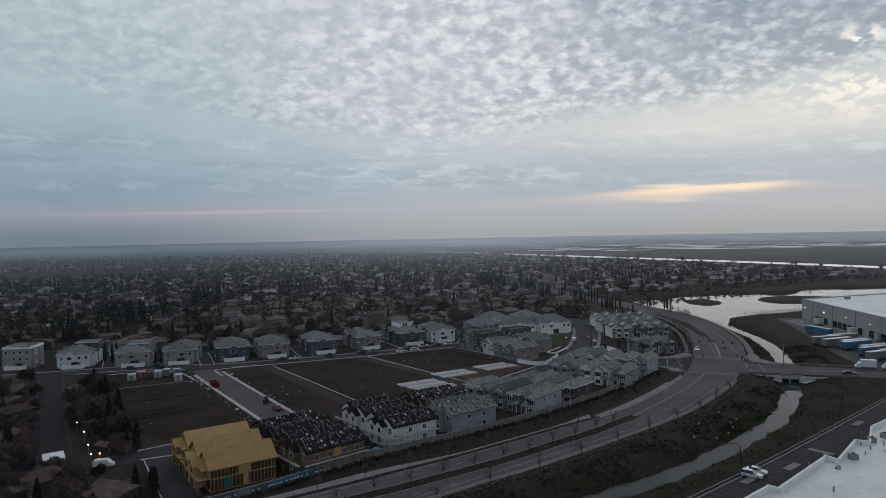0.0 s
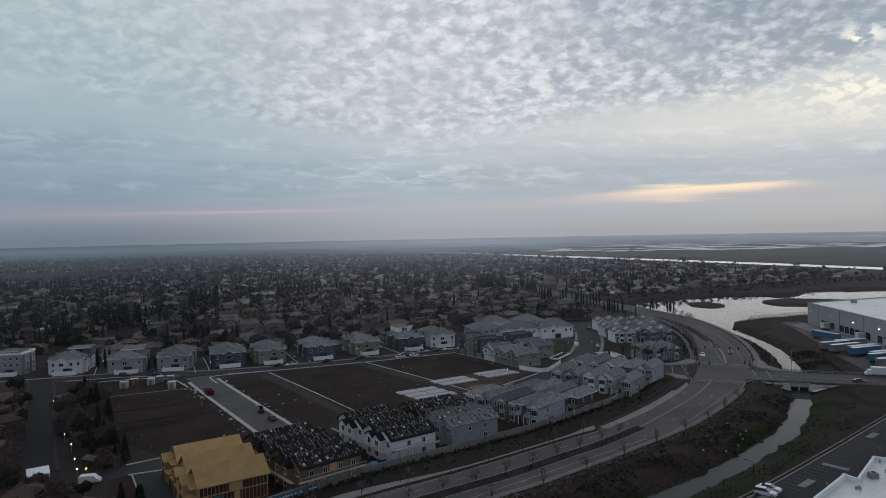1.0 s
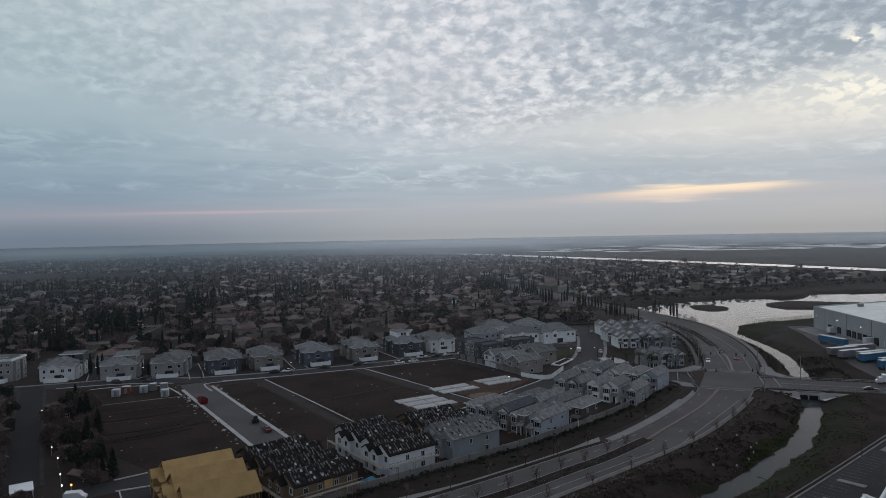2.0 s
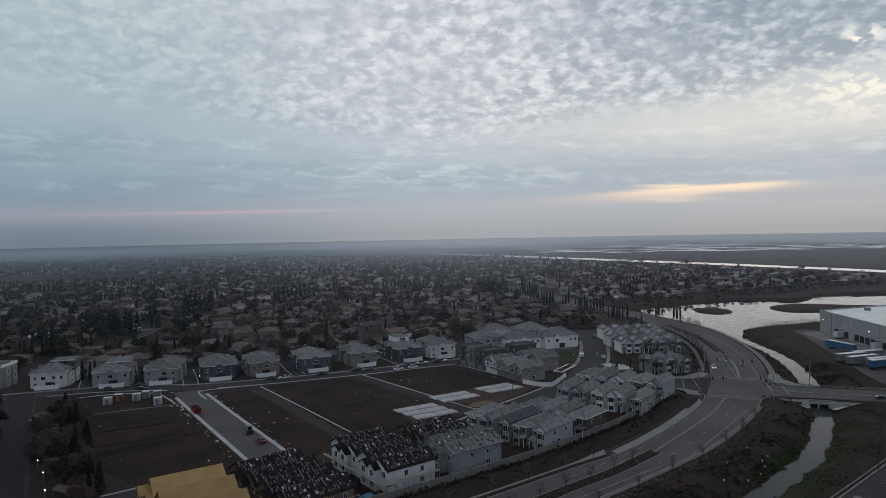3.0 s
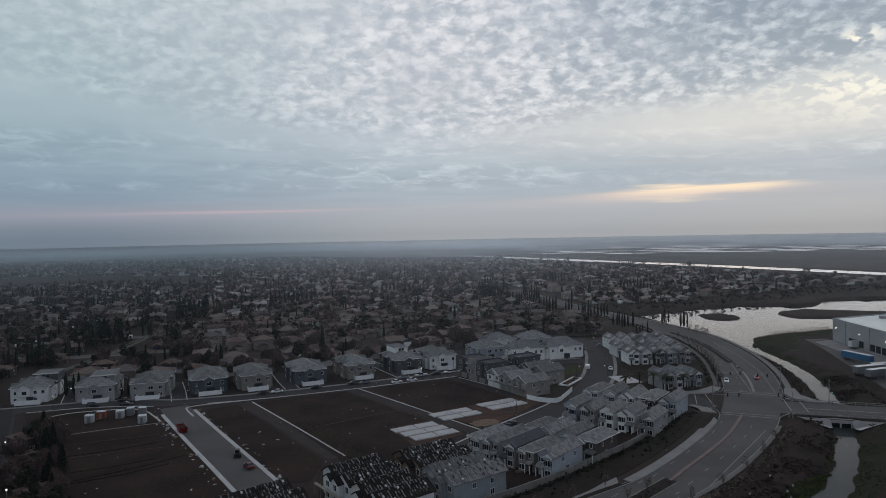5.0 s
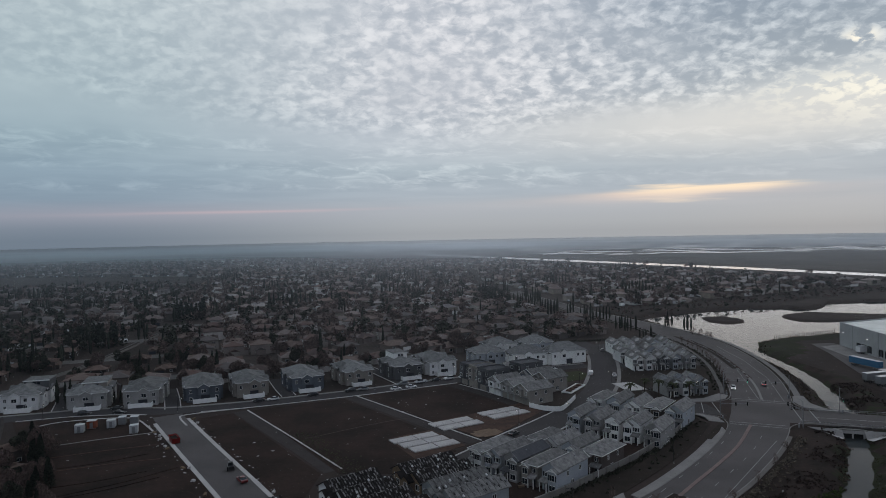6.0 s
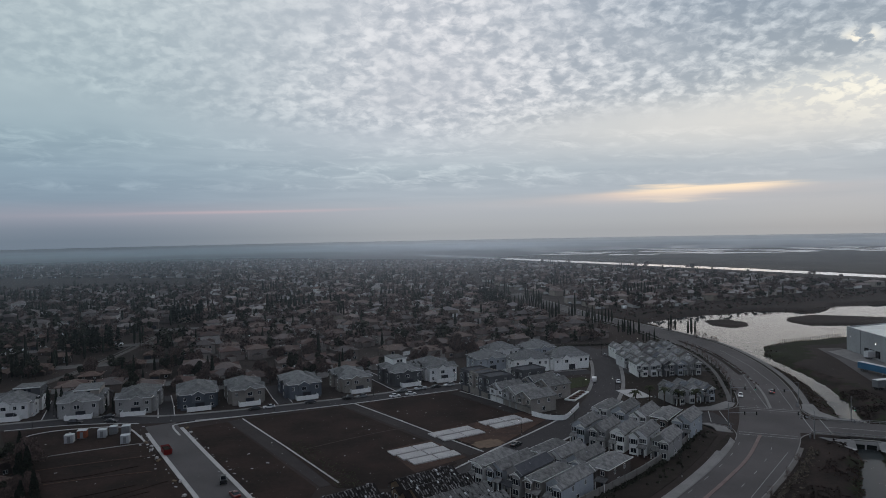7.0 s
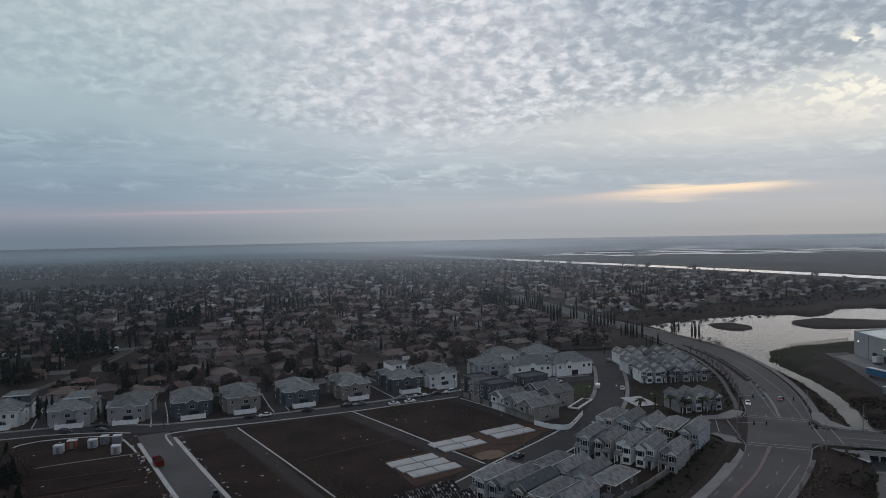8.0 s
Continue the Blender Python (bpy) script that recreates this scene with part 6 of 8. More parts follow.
# ---- houses along the lane and the modern block ----
def garage_house(m, w, d, tone, label, storeys=2, flat=False, seed=0):
    h = thing("lane_house", m, label, "house", "houses on the lane")
    eave = 5.7 if storeys == 2 else 8.6
    part("wall", boxes((0, 0, -0.3, w, d, eave), (w * 0.1, -1.0, 2.9, w * 0.6, 0.02, eave - 0.3)), WALLS[tone], h)
    if flat:
        part("parapet", boxes((-0.2, -0.2, eave, w + 0.2, 0.1, eave + 0.7), (-0.2, d - 0.1, eave, w + 0.2, d + 0.2, eave + 0.7), (-0.2, 0.1, eave, 0.1, d - 0.1, eave + 0.7), (w - 0.1, 0.1, eave, w + 0.2, d - 0.1, eave + 0.7)), WALLS[tone], h)
        part("roof", boxes((0.1, 0.1, eave, w - 0.1, d - 0.1, eave + 0.2)), ROOFDK, h)
    else:
        part("roof", roof_gable(bmesh.new(), 0, w, 0, d, eave, w * 0.25), ROOF, h)
        part("gable", gable_wall(bmesh.new(), 0, w, 0, d, eave, w * 0.25 - 0.02), WALLS[tone], h)
        part("barge_board", barge(0, w, 0, eave, w * 0.25), WALLS["pale"], h)
        part("bay_roof", roof_gable(gable_wall(bmesh.new(), w * 0.1, w * 0.6, -1.0, 0.5, eave - 0.3, 1.2), w * 0.1, w * 0.6, -1.0, 3.0, eave - 0.3, 1.25, over=0.3), ROOF, h)
        part("shed_roof", boxes((-0.1, -1.3, 2.75, w + 0.1, 0.0, 2.92)), ROOF, h)
    for k in range(2 if w > 8 else 1):
        x = w * (0.27 if w > 8 else 0.5) + k * w * 0.46
        part("garage_door", boxes((x - 1.35 if w > 8 else x - 2.2, -0.06, 0, x + 1.35 if w > 8 else x + 2.2, 0.03, 2.3)), TRIM if tone in ("white", "pale", "mist") else WALLS["tan"], h)
    for z in (3.6, 6.5)[:storeys - 1]:
        window(h, w * 0.35, -1.0 if z < eave - 1.6 else 0, z, 1.5, 1.3, 0)
        window(h, w * 0.8, 0, z, 1.1, 1.3, 0)
        for y in (d * 0.3, d * 0.7):
            window(h, w, y, z, 1.0, 1.3, 90)
            window(h, 0, y, z, 1.0, 1.3, 270)
    window(h, w, d * 0.5, 0.8, 1.4, 1.3, 90)
    return h


def row_of(fn, ox, oy, deg, items, gap):
    a = radians(deg - 90)
    xa = Vector((math.cos(a), math.sin(a)))
    run = 0.0
    for k, (w, *rest) in enumerate(items):
        run += w
        o = Vector((ox, oy)) - xa * run
        fn(pose(o.x, o.y, 0, 0, 0, deg - 90), w, *rest)
        run += gap


row_of(garage_house, 31.5, 286, 31, [(8.6, 12, "tan", "taupe stucco house with a gabled grey roof"), (8.8, 11, "grey", "grey house with garage doors on the lane"), (8.4, 11, "pale", "pale house with white garage doors on the lane"), (8.0, 11, "dark", "charcoal modern house with a flat roof", 3, True), (6.6, 10, "tan", "taupe modern house with a flat roof", 3, True), (6.8, 10, "dark", "dark modern house with a flat roof", 3, True)], 0.15)
row_of(garage_house, 41.5, 305.4, 31, [(8.6, 11, "tan", "taupe house with a gabled roof"), (7.6, 12, "blue", "slate-blue house with a gabled roof"), (8.0, 12, "dark", "charcoal modern house with a flat roof deck", 3, True), (8.0, 12, "mist", "blue-grey house with a gabled roof")], 0.4)
fence_line = curve([(31.5, 284), (36, 279.5), (42, 278), (46, 284.5), (51, 295)], 1.0)
f = thing("garden_fence", pose(0, 0, 0), "white vinyl fence curving round the corner garden", "fence", "white front fences", ribbon(fence_line, 0.06, -0.06, 0.0, 1.8), VINYL)
for x, y in fence_line[::2]:
    part("post", boxes((x - 0.09, y - 0.09, 0, x + 0.09, y + 0.09, 1.95)), VINYL, f)


# ---- houses being built ----
def slope_bits(w, d, eave, rise, rnd, along, across, size, keep):
    """Small loads lying on both slopes of a gable roof."""
    bm = bmesh.new()
    s = rise / (w / 2)
    for sg in (-1, 1):
        for i in range(along):
            for j in range(across):
                if rnd.random() > keep:
                    continue
                t = (j + 0.5 + rnd.uniform(-0.1, 0.1)) / across
                y = (i + 0.5) / along * d + rnd.uniform(-0.15, 0.15)
                x = w / 2 + sg * t * w / 2
                z = eave + rise * (1 - t) + 0.22
                m = Matrix.Translation((x, y, z)) @ Matrix.Rotation(math.atan(s) * sg, 4, "Y")
                box(bm, -size[0] / 2, -size[1] / 2, 0, size[0] / 2, size[1] / 2, size[2], m)
    return bm


LOADS = material("stacked_tiles", (0.17, 0.162, 0.16), (0.09, 0.085, 0.084), scale=2.0, island=True, spread=0.75)
BATTEN = material("grey_batten", (0.075, 0.068, 0.064), (0.045, 0.04, 0.038), scale=2.0)
PAPER = material("white_bundle", (0.6, 0.6, 0.6), (0.45, 0.45, 0.45), scale=2.0)
PLANK = material("scaffold_plank", (0.36, 0.32, 0.27), (0.25, 0.22, 0.18), scale=1.0)
SITE_LABEL = {"ply": "house under construction sheathed in yellow strand board", "frame": "timber-framed house under construction with tile-loaded dark roof", "wrap": "house under construction in white wrap with tile-loaded roof", "grey": "house under construction with grey scratch coat"}
STUD_MESH = {}


def stud(parent, x, y, z, h):
    if h not in STUD_MESH:
        STUD_MESH[h] = to_mesh("stud", boxes((-0.06, -0.08, 0, 0.06, 0.08, h)), STUD)
    part("stud", STUD_MESH[h], None, parent, "", pose(x, y, z))


def site_house(m, w, d, style, seed, end=False):
    """A house being built; end: its +x side is in full view."""
    rnd = random.Random(seed)
    h = thing("unfinished_house", m, SITE_LABEL[style], "house", "houses under construction")
    eave, rise = (5.7, w * 0.27) if style != "ply" else (5.5 - 0.2 * (seed % 2), w * 0.34)
    bay = 2.4 if style == "ply" else 1.4
    bx0, bx1 = (0, w * 0.5) if seed % 2 else (w * 0.5, w)
    wallmat = {"ply": OSB, "frame": BROWNBOARD, "wrap": WALLS["wrap"], "grey": WALLS["render"]}[style]
    if style == "ply":
        # a solid core fills the frame; interior shade is put into its colour
        part("interior", boxes((0.3, 0.3, -0.1, w - 0.3, d - 0.3, eave - 0.1)), SHADEIN, h, "solid dark core for the shade inside the timber frame")
        part("floor_deck", boxes((0.1, 0.1, 2.75, w - 0.02, d - 0.1, 2.98), (-0.02, -0.02, -0.1, w + 0.02, d, 0.12), (0, 0, eave - 0.2, w, d, eave)), OSB, h)
        part("sheathing", boxes((0, -0.02, 0, w * 0.42, 0.12, eave), (w * 0.62, -0.02, 2.98, w, 0.12, eave), (bx0, -bay, 0, bx1, 0.0, 5.2), (w - 0.12, d * 0.42, 2.98, w + 0.02, d * 0.62, eave - 0.2), (w - 0.12, d * 0.5, 0.12, w + 0.02, d * 0.58, 2.75), (0, d - 0.12, 0, w, d + 0.02, eave), (-0.02, 0.1, 0, 0.12, d - 0.1, eave)), OSB, h)
        if end:
            n = int(d / 0.8)
            for k in range(n + 1):
                y = 0.1 + (d - 0.2) * k / n
                if not d * 0.42 < y < d * 0.62:
                    stud(h, w - 0.08, y, 2.98, 2.52)
                stud(h, w - 0.08, y, 0.12, 2.63)
            part("membrane", boxes((w - 0.05, d * 0.2, 0.2, w + 0.03, d * 0.33, 2.6)), material("green_sheathing", (0.05, 0.16, 0.12), scale=1.0), h, "green sheathing panel")
            # dark slab in place of a shaded stair opening
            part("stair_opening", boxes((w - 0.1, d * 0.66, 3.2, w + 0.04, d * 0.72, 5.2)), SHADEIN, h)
        # dark slabs set on the bay front stand in for shaded window holes
        part("opening", boxes((bx0 + 0.8, -bay - 0.03, 0.3, bx1 - 0.9, -bay + 0.05, 2.3), (bx0 + 1.2, -bay - 0.03, 3.3, bx1 - 1.3, -bay + 0.05, 4.7)), SHADEIN, h, "dark slabs for the shade in window openings")
        for k in range(5):
            stud(h, w * 0.42 + (w * 0.2) * k / 4, 0.05, 0.1, 2.6)
    else:
        wall = boxes((0, 0, -0.2, w, d, eave), (bx0, -bay, -0.2, bx1, 0.02, eave - 0.3))
        gable_wall(wall, 0, w, 0, d, eave, rise)
        gable_wall(wall, bx0, bx1, -bay, 0.4, eave - 0.3, (bx1 - bx0) * 0.3)
        part("wall", wall, wallmat, h)
        for x, y, z, f in (((bx0 + bx1) / 2, -bay, 3.4, 0), ((bx0 + bx1) / 2, -bay, 0.8, 0), (w - (bx0 + bx1) / 2, 0, 3.5, 0)):
            window(h, x, y, z, 1.4, 1.4, f)
        if end:
            for y in (0.16, 0.38, 0.64, 0.86) if style == "frame" else (0.38, 0.72):
                window(h, w, d * y, 3.5, 1.0, 1.2, 90)
                if style == "frame" or y > 0.5:
                    window(h, w, d * y, 0.8, 1.2, 1.3, 90)
            if style == "frame":
                part("sheathing", boxes((w, d * 0.45, 3.3, w + 0.05, d * 0.58, 5.5)), OSB, h, "yellow strand-board panel")
                n = int(d / 0.8)
                for k in range(n + 1):
                    stud(h, w + 0.05, d * k / n, 0.1, 2.6)
    r = bmesh.new()
    roof_gable(r, 0, w, 0, d, eave, rise, over=0.5)
    roof_gable(r, bx0, bx1, -bay, d * 0.3, eave - 0.3, (bx1 - bx0) * 0.3, over=0.4)
    part("roof", r, OSB if style == "ply" else FELT if style != "grey" else ROOF, h)
    if style == "ply":
        part("porch_deck", boxes((w / 2 - bx0 + 0.4, -2.6, 2.9, w - bx0 - 0.2, 0, 3.12), (w / 2 - bx0 + 0.4, -1.7, 4.9, w - bx0 - 0.2, 0, 5.1)), OSB, h)
        for q in (0.5, 0.9):
            stud(h, (w / 2 - bx0) + q * w / 2 - 0.1, -2.4, 0.0, 2.9)
        part("gable_board", gable_wall(bmesh.new(), 0, w, 0.02, d - 0.02, eave, rise - 0.02), OSB, h)
        part("fascia", boxes((-0.6, -0.56, eave - 0.35, w + 0.6, -0.5, eave - 0.18)), STUD, h)
    else:
        dense = 0.72 if style != "grey" else 0.25
        part("tile_stacks", slope_bits(w, d, eave, rise, rnd, int(d / 0.8), 5, (0.62, 0.24, 0.20), dense), LOADS, h)
        part("roof_bundles", slope_bits(w, d, eave, rise, rnd, int(d / 2), 3, (0.55, 0.4, 0.3), 0.12), PAPER, h)
        n = int(d / 1.5)
        bat = bmesh.new()
        for sg in (-1, 1):
            for k in range(n):
                y = (k + 0.5) * d / n
                a, b = Vector((w / 2 + sg * 0.2, y, eave + rise * 0.96 + 0.22)), Vector((w / 2 + sg * (w / 2 + 0.35), y, eave - 0.12 + 0.22))
                tube(bat, a, b, 0.05, 0.05, 4)
        part("battens", bat, BATTEN, h)
        if end and style != "grey":
            sc = boxes((w + 0.5, -1.2, 2.9, w + 1.5, d + 0.6, 2.98))
            part("scaffold_deck", sc, PLANK, h)
            for k in range(7):
                y = -1.0 + (d + 1.4) * k / 6
                p = tube(tube(bmesh.new(), (w + 1.45, y, 0), (w + 1.45, y, 4.1), 0.045, 0.045, 6), (w + 0.55, y, 0), (w + 0.55, y, 2.9), 0.045, 0.045, 6)
                part("scaffold_pole", p, PLANK, h)
            part("guard_rail", boxes((w + 1.42, -1.1, 3.95, w + 1.5, d + 0.5, 4.08)), PLANK, h)
        if style in ("frame", "wrap"):
            part("scaffold_deck", boxes((-0.1, -bay - 1.3, 2.9, w + 0.1, -bay - 0.4, 2.98)), PLANK, h)
            for x in (0.2, w / 2, w - 0.2):
                part("scaffold_pole", tube(bmesh.new(), (x, -bay - 1.2, 0), (x, -bay - 1.2, 4.0), 0.045, 0.045, 6), PLANK, h)
    return h


def site_row(ox, oy, deg, n, w, d, style, seed, gap=0.3):
    row_of(lambda m, w_, k: site_house(m, w_, d, style if isinstance(style, str) else style[k], seed + k, k == 0), ox, oy, deg, [(w, k) for k in range(n)], gap)


site_row(-53, 145.3, 34, 3, 8.6, 15.0, "ply", 401, 0.6)
site_row(-33, 154, 40, 4, 7.4, 16.0, "frame", 411)
site_row(-14, 173.2, 37, 4, 6.9, 13.8, "wrap", 421)
site_row(1.6, 184.4, 35, 4, 6.6, 16.0, ("grey", "grey", "frame", "frame"), 431)
# foundation slabs waiting for their houses
ux, uy, vx, vy = 0.862, 0.507, 0.507, -0.862
SLAB = to_mesh("foundation_slab", boxes((0, -4.5, 0, 8.2, 0, 0.32)), PALE)
SLAB2 = to_mesh("foundation_slab", boxes((0, -4.5, 0, 7.4, 0, 0.32)), PALE)
for ox, oy, n, gap in ((-17.2, 247.8, 3, 5.3), (-5.0, 265.0, 2, 5.3), (12.7, 277.5, 2, 5.4)):
    for k in range(n):
        for j, me in ((0, SLAB), (1, SLAB2)):
            s = new("foundation_slab", me)
            q = 8.6 * j + 0.8 * k - 1.5
            s.matrix_basis = pose(ox + vx * gap * k + ux * q, oy + vy * gap * k + uy * q, 0.1, 0, 0, 30.5)
            tagged(s, "pale concrete foundation slab on reddish soil", "foundation", "foundation slabs")
            for i in range(6):
                part("bolt", boxes((1 + i * 0.9, -4.25, 0.3, 1.08 + i * 0.9, -4.17, 0.75)), METAL, s)
thing("footing_outline", pose(12.5, 252.5, 0.1, 0, 0, 30), "oval of raked tan footing soil with trenches", "footing", "", boxes((-4, -2.4, 0, 6, 2.4, 0.12), (-2, 2.4, 0, 4.5, 3.6, 0.1), (-2, -3.4, 0, 4, -2.4, 0.1)), material("tan_subsoil", (0.18, 0.125, 0.09), (0.12, 0.085, 0.06), scale=0.5))


# ---- block wall before the houses, its banner ----
wall = setting("wall_block", ribbon(FENCE, 0.1, -0.1, 0.0, 1.85), BLOCK, "long block wall behind the verge", "wall")
cap = ribbon(FENCE, 0.16, -0.16, 1.85, 1.95)
part("coping", cap, CONCRETE, wall)
for x, y in FENCE[::2]:
    part("pillar", boxes((x - 0.24, y - 0.24, 0, x + 0.24, y + 0.24, 2.05)), BLOCK, wall)
BANNER = material("blue_banner", (0.06, 0.12, 0.17), (0.04, 0.085, 0.12), scale=0.5)
for a, b in (((-52, 136.8), (-46, 141.2)), ((-43, 143.2), (-29, 156.3))):
    ln = beside(cut(FENCE, a, b), -0.35)
    bn = thing("fence_banner", pose(0, 0, 0), "long blue printed banner hung along the wall", "banner", "", ribbon(ln, 0.015, -0.015, 0.35, 1.75), BANNER)
    q = beside(ln, -0.03)
    for k in range(0, len(q) - 1):
        d = q[k + 1] - q[k]
        for t in (0.15, 0.4, 0.62, 0.85):
            p = q[k] + d * t
            if (k * 7 + int(t * 10)) % 4:
                part("printed_bar", boxes((-0.25, -0.01, 0.85, 0.25, 0.01, 1.2)), PAPER, bn, "pale bar of unreadable print", pose(p[0], p[1], 0, 0, 0, math.degrees(math.atan2(d[1], d[0]))))
thing("tarpaulin", pose(-19.2, 169.2, 0.05, 0, 0, 40), "crumpled bright blue tarpaulin over a heap", "tarpaulin", "", roof_hip(bmesh.new(), 0, 3.4, 0, 2.4, 0.0, 1.0, over=0.2), material("blue_tarp", (0.10, 0.26, 0.36), (0.07, 0.19, 0.28), scale=1.5, bump=0.5))


# ---- warehouse by the creek, and the large white roof close by ----
PANEL = material("tilt_up_panel", (0.36, 0.36, 0.36), (0.29, 0.29, 0.29), scale=0.1, fine=1.5)
MEMBRANE = material("white_roof_membrane", (0.66, 0.685, 0.645), (0.45, 0.475, 0.45), scale=0.09, fine=0.9, rough=0.5, bump=0.05, spec=0.3)


def warehouse():
    ring = [(219, 401), (211, 318), (203, 236), (330, 224), (352, 448)]
    h = thing("warehouse", pose(0, 0, 0), "large grey concrete warehouse with a white flat roof", "warehouse")
    part("wall", slab(ring, -0.2, 12.0), PANEL, h)
    a = np.array(ring, float)
    c = a.mean(0)
    part("roof", slab([tuple(c + (p - c) * 0.992) for p in a], 12.0, 12.15), MEMBRANE, h)
    for p, q in zip(a, np.roll(a, -1, 0)):
        d = (q - p) / np.linalg.norm(q - p)
        n = np.array((d[1], -d[0]))
        if n @ (p - c) < 0:
            n = -n
        part("parapet", strip(np.array([p, q]), np.array([p - n * 0.5, q - n * 0.5]), 12.0, 12.7), PANEL, h)
    # the dock front: joints, doors, lamps
    p, q = a[0], a[2]
    L = np.linalg.norm(q - p)
    d = (q - p) / L
    ang = math.degrees(math.atan2(d[1], d[0]))
    dark = DARKDOOR
    dk = to_mesh("dock_door", boxes((-1.3, -0.14, 1.1, 1.3, 0.05, 4.0)), dark)
    sl = to_mesh("door_seal", boxes((-1.7, -0.30, 0.9, -1.3, 0.05, 4.4), (1.3, -0.30, 0.9, 1.7, 0.05, 4.4), (-1.7, -0.30, 4.0, 1.7, 0.05, 4.4)), BLACK)
    lm = to_mesh("wall_lamp", boxes((-0.13, -0.4, 7.6, 0.13, -0.1, 7.85)), LAMPLIT)
    jt = to_mesh("panel_joint", boxes((-0.09, -0.04, 0, 0.09, 0.05, 12.4)), dark)
    turn = pose(0, 0, 0, 0, 0, ang)
    for k in range(int(L / 24)):
        at = p + d * (14.0 + 24 * k)
        part("panel_joint", jt, None, h, "", Matrix.Translation((*at, 0)) @ turn)
        at = p + d * (4.5 + 24 * k)
        part("wall_lamp", lm, None, h, "lit white wall lamp", Matrix.Translation((*at, 0)) @ turn)
    for k in range(26):
        if k % 7 == 3:
            continue
        at = p + d * (20 + 5.2 * k)
        o = part("dock_door", dk, None, h, "", Matrix.Translation((*at, 0)) @ turn)
        part("door_seal", sl, None, o)
    for x, y in ((245, 398), (262, 380), (250, 345), (290, 400), (300, 360), (240, 300), (275, 330)):
        part("roof_unit", boxes((x - 1.2, y - 1.2, 12.1, x + 1.2, y + 1.2, 13.9)), METAL, h)
    setting("yard", slab([(219, 407), (218, 400), (202, 234), (166.9, 256), (173, 288), (184.4, 327.7), (199, 376), (206, 406)], -0.2, 0.06), ASPHALT, "dark asphalt truck yard", "yard")
    setting("yard_apron", slab([(218.5, 402), (211, 318), (203, 238), (194, 241), (199, 330), (206, 396)], -0.2, 0.11), CONCRETE, "pale concrete dock apron", "yard")


warehouse()


def near_building():
    """The big flat white roof next to the car park: a stepped parapet edge."""
    edge = [(40, 104.3), (58.8, 119.4), (60.0, 118.2), (78.2, 134.6), (79.2, 132.2), (90.1, 144.1), (92.4, 142.8), (99.7, 153.4), (106.9, 158.7), (190, 228)]
    ring = edge + [(250, 160), (120, 20), (90, 60)]
    h = thing("flat_roofed_building", pose(0, 0, 0), "big pale commercial building with a flat white roof", "building")
    part("wall", slab(ring, -0.2, 8.6), PANEL, h)
    a = np.array(ring, float)
    c = a.mean(0)
    part("roof", slab([tuple(c + (p - c) * 0.999) for p in a], 8.6, 8.75), MEMBRANE, h)
    e = np.array(edge, float)
    for p, q in zip(e, e[1:]):
        d = (q - p) / np.linalg.norm(q - p)
        n = np.array((d[1], -d[0]))
        part("parapet", strip(np.array([p - d * 0.15, q + d * 0.15]), np.array([p + n * 0.45 - d * 0.15, q + n * 0.45 + d * 0.15]), 8.6, 9.75), WALLS["white"], h)
    for x, y, s in ((83.8, 134.4, 0.8), (94.4, 144.7, 0.75), (99.1, 147.6, 0.7), (112, 140, 0.85), (104, 128, 0.8)):
        u = part("roof_unit", boxes((x - s, y - s * 0.8, 8.7, x + s, y + s * 0.8, 9.8), (x - s * 0.8, y - s * 0.6, 9.8, x + s * 0.8, y + s * 0.6, 9.95)), METAL, h, "grey rooftop air unit")
        part("fan_guard", tube(bmesh.new(), (x, y, 9.95), (x, y, 10.05), s * 0.45, s * 0.45, 12), BLACK, u)
    for k, (x, y) in enumerate(((77, 129), (88, 137), (91, 140), (93, 138), (90.5, 142.5), (95.5, 142.5), (73, 131.5), (95.5, 150), (70, 118))):
        part("vent_pipe", tube(bmesh.new(), (x, y, 8.7), (x, y, 9.3 + 0.2 * (k % 3)), 0.16, 0.16, 8), METAL, h)
    part("satellite_dish", tube(tube(bmesh.new(), (77.4, 128.6, 8.7), (77.4, 128.6, 9.2), 0.06, 0.06, 6), (77.2, 128.4, 9.3), (77.4, 128.7, 9.2), 0.45, 0.12, 12), METAL, h)


near_building()
DARKTAR = material("sealed_tar", (0.046, 0.043, 0.044), (0.032, 0.03, 0.031), scale=0.06, fine=2.5, world=True, bump=0.15)
LOT_EDGE = curve([(20, 111), (52, 136.5), (72.7, 152.9), (100.6, 175.9), (142.2, 211), (180, 243)])
setting("car_park", strip(LOT_EDGE, curve([(30, 98), (62, 123), (80, 136.5), (108, 159.5), (150, 194), (188, 226)]), -0.3, 0.055), DARKTAR, "dark asphalt car park", "car park")
setting("kerb", ribbon(LOT_EDGE, 0.4, 0.0, -0.2, 0.2), CONCRETE, "pale concrete kerb of the car park", "kerb")
setting("kerb", ribbon(LOT_EDGE, 1.6, 1.3, -0.2, 0.14), CONCRETE, "pale concrete drain edge", "kerb")
edge_line = match(LOT_EDGE, 90)
bays = bmesh.new()
for k in range(8, 80):
    d = edge_line[k + 1] - edge_line[k]
    d /= np.linalg.norm(d)
    n = np.array((d[1], -d[0]))
    a, b = edge_line[k] + n * 0.6, edge_line[k] + n * 5.4
    s = d * 0.07
    poly(bays, [(*(a - s), 0.072), (*(b - s), 0.072), (*(b + s), 0.072), (*(a + s), 0.072)], [(3, 2, 1, 0)])
setting("bay_lines", bays, WORNPAINT, "white painted parking bay lines", "road marking")
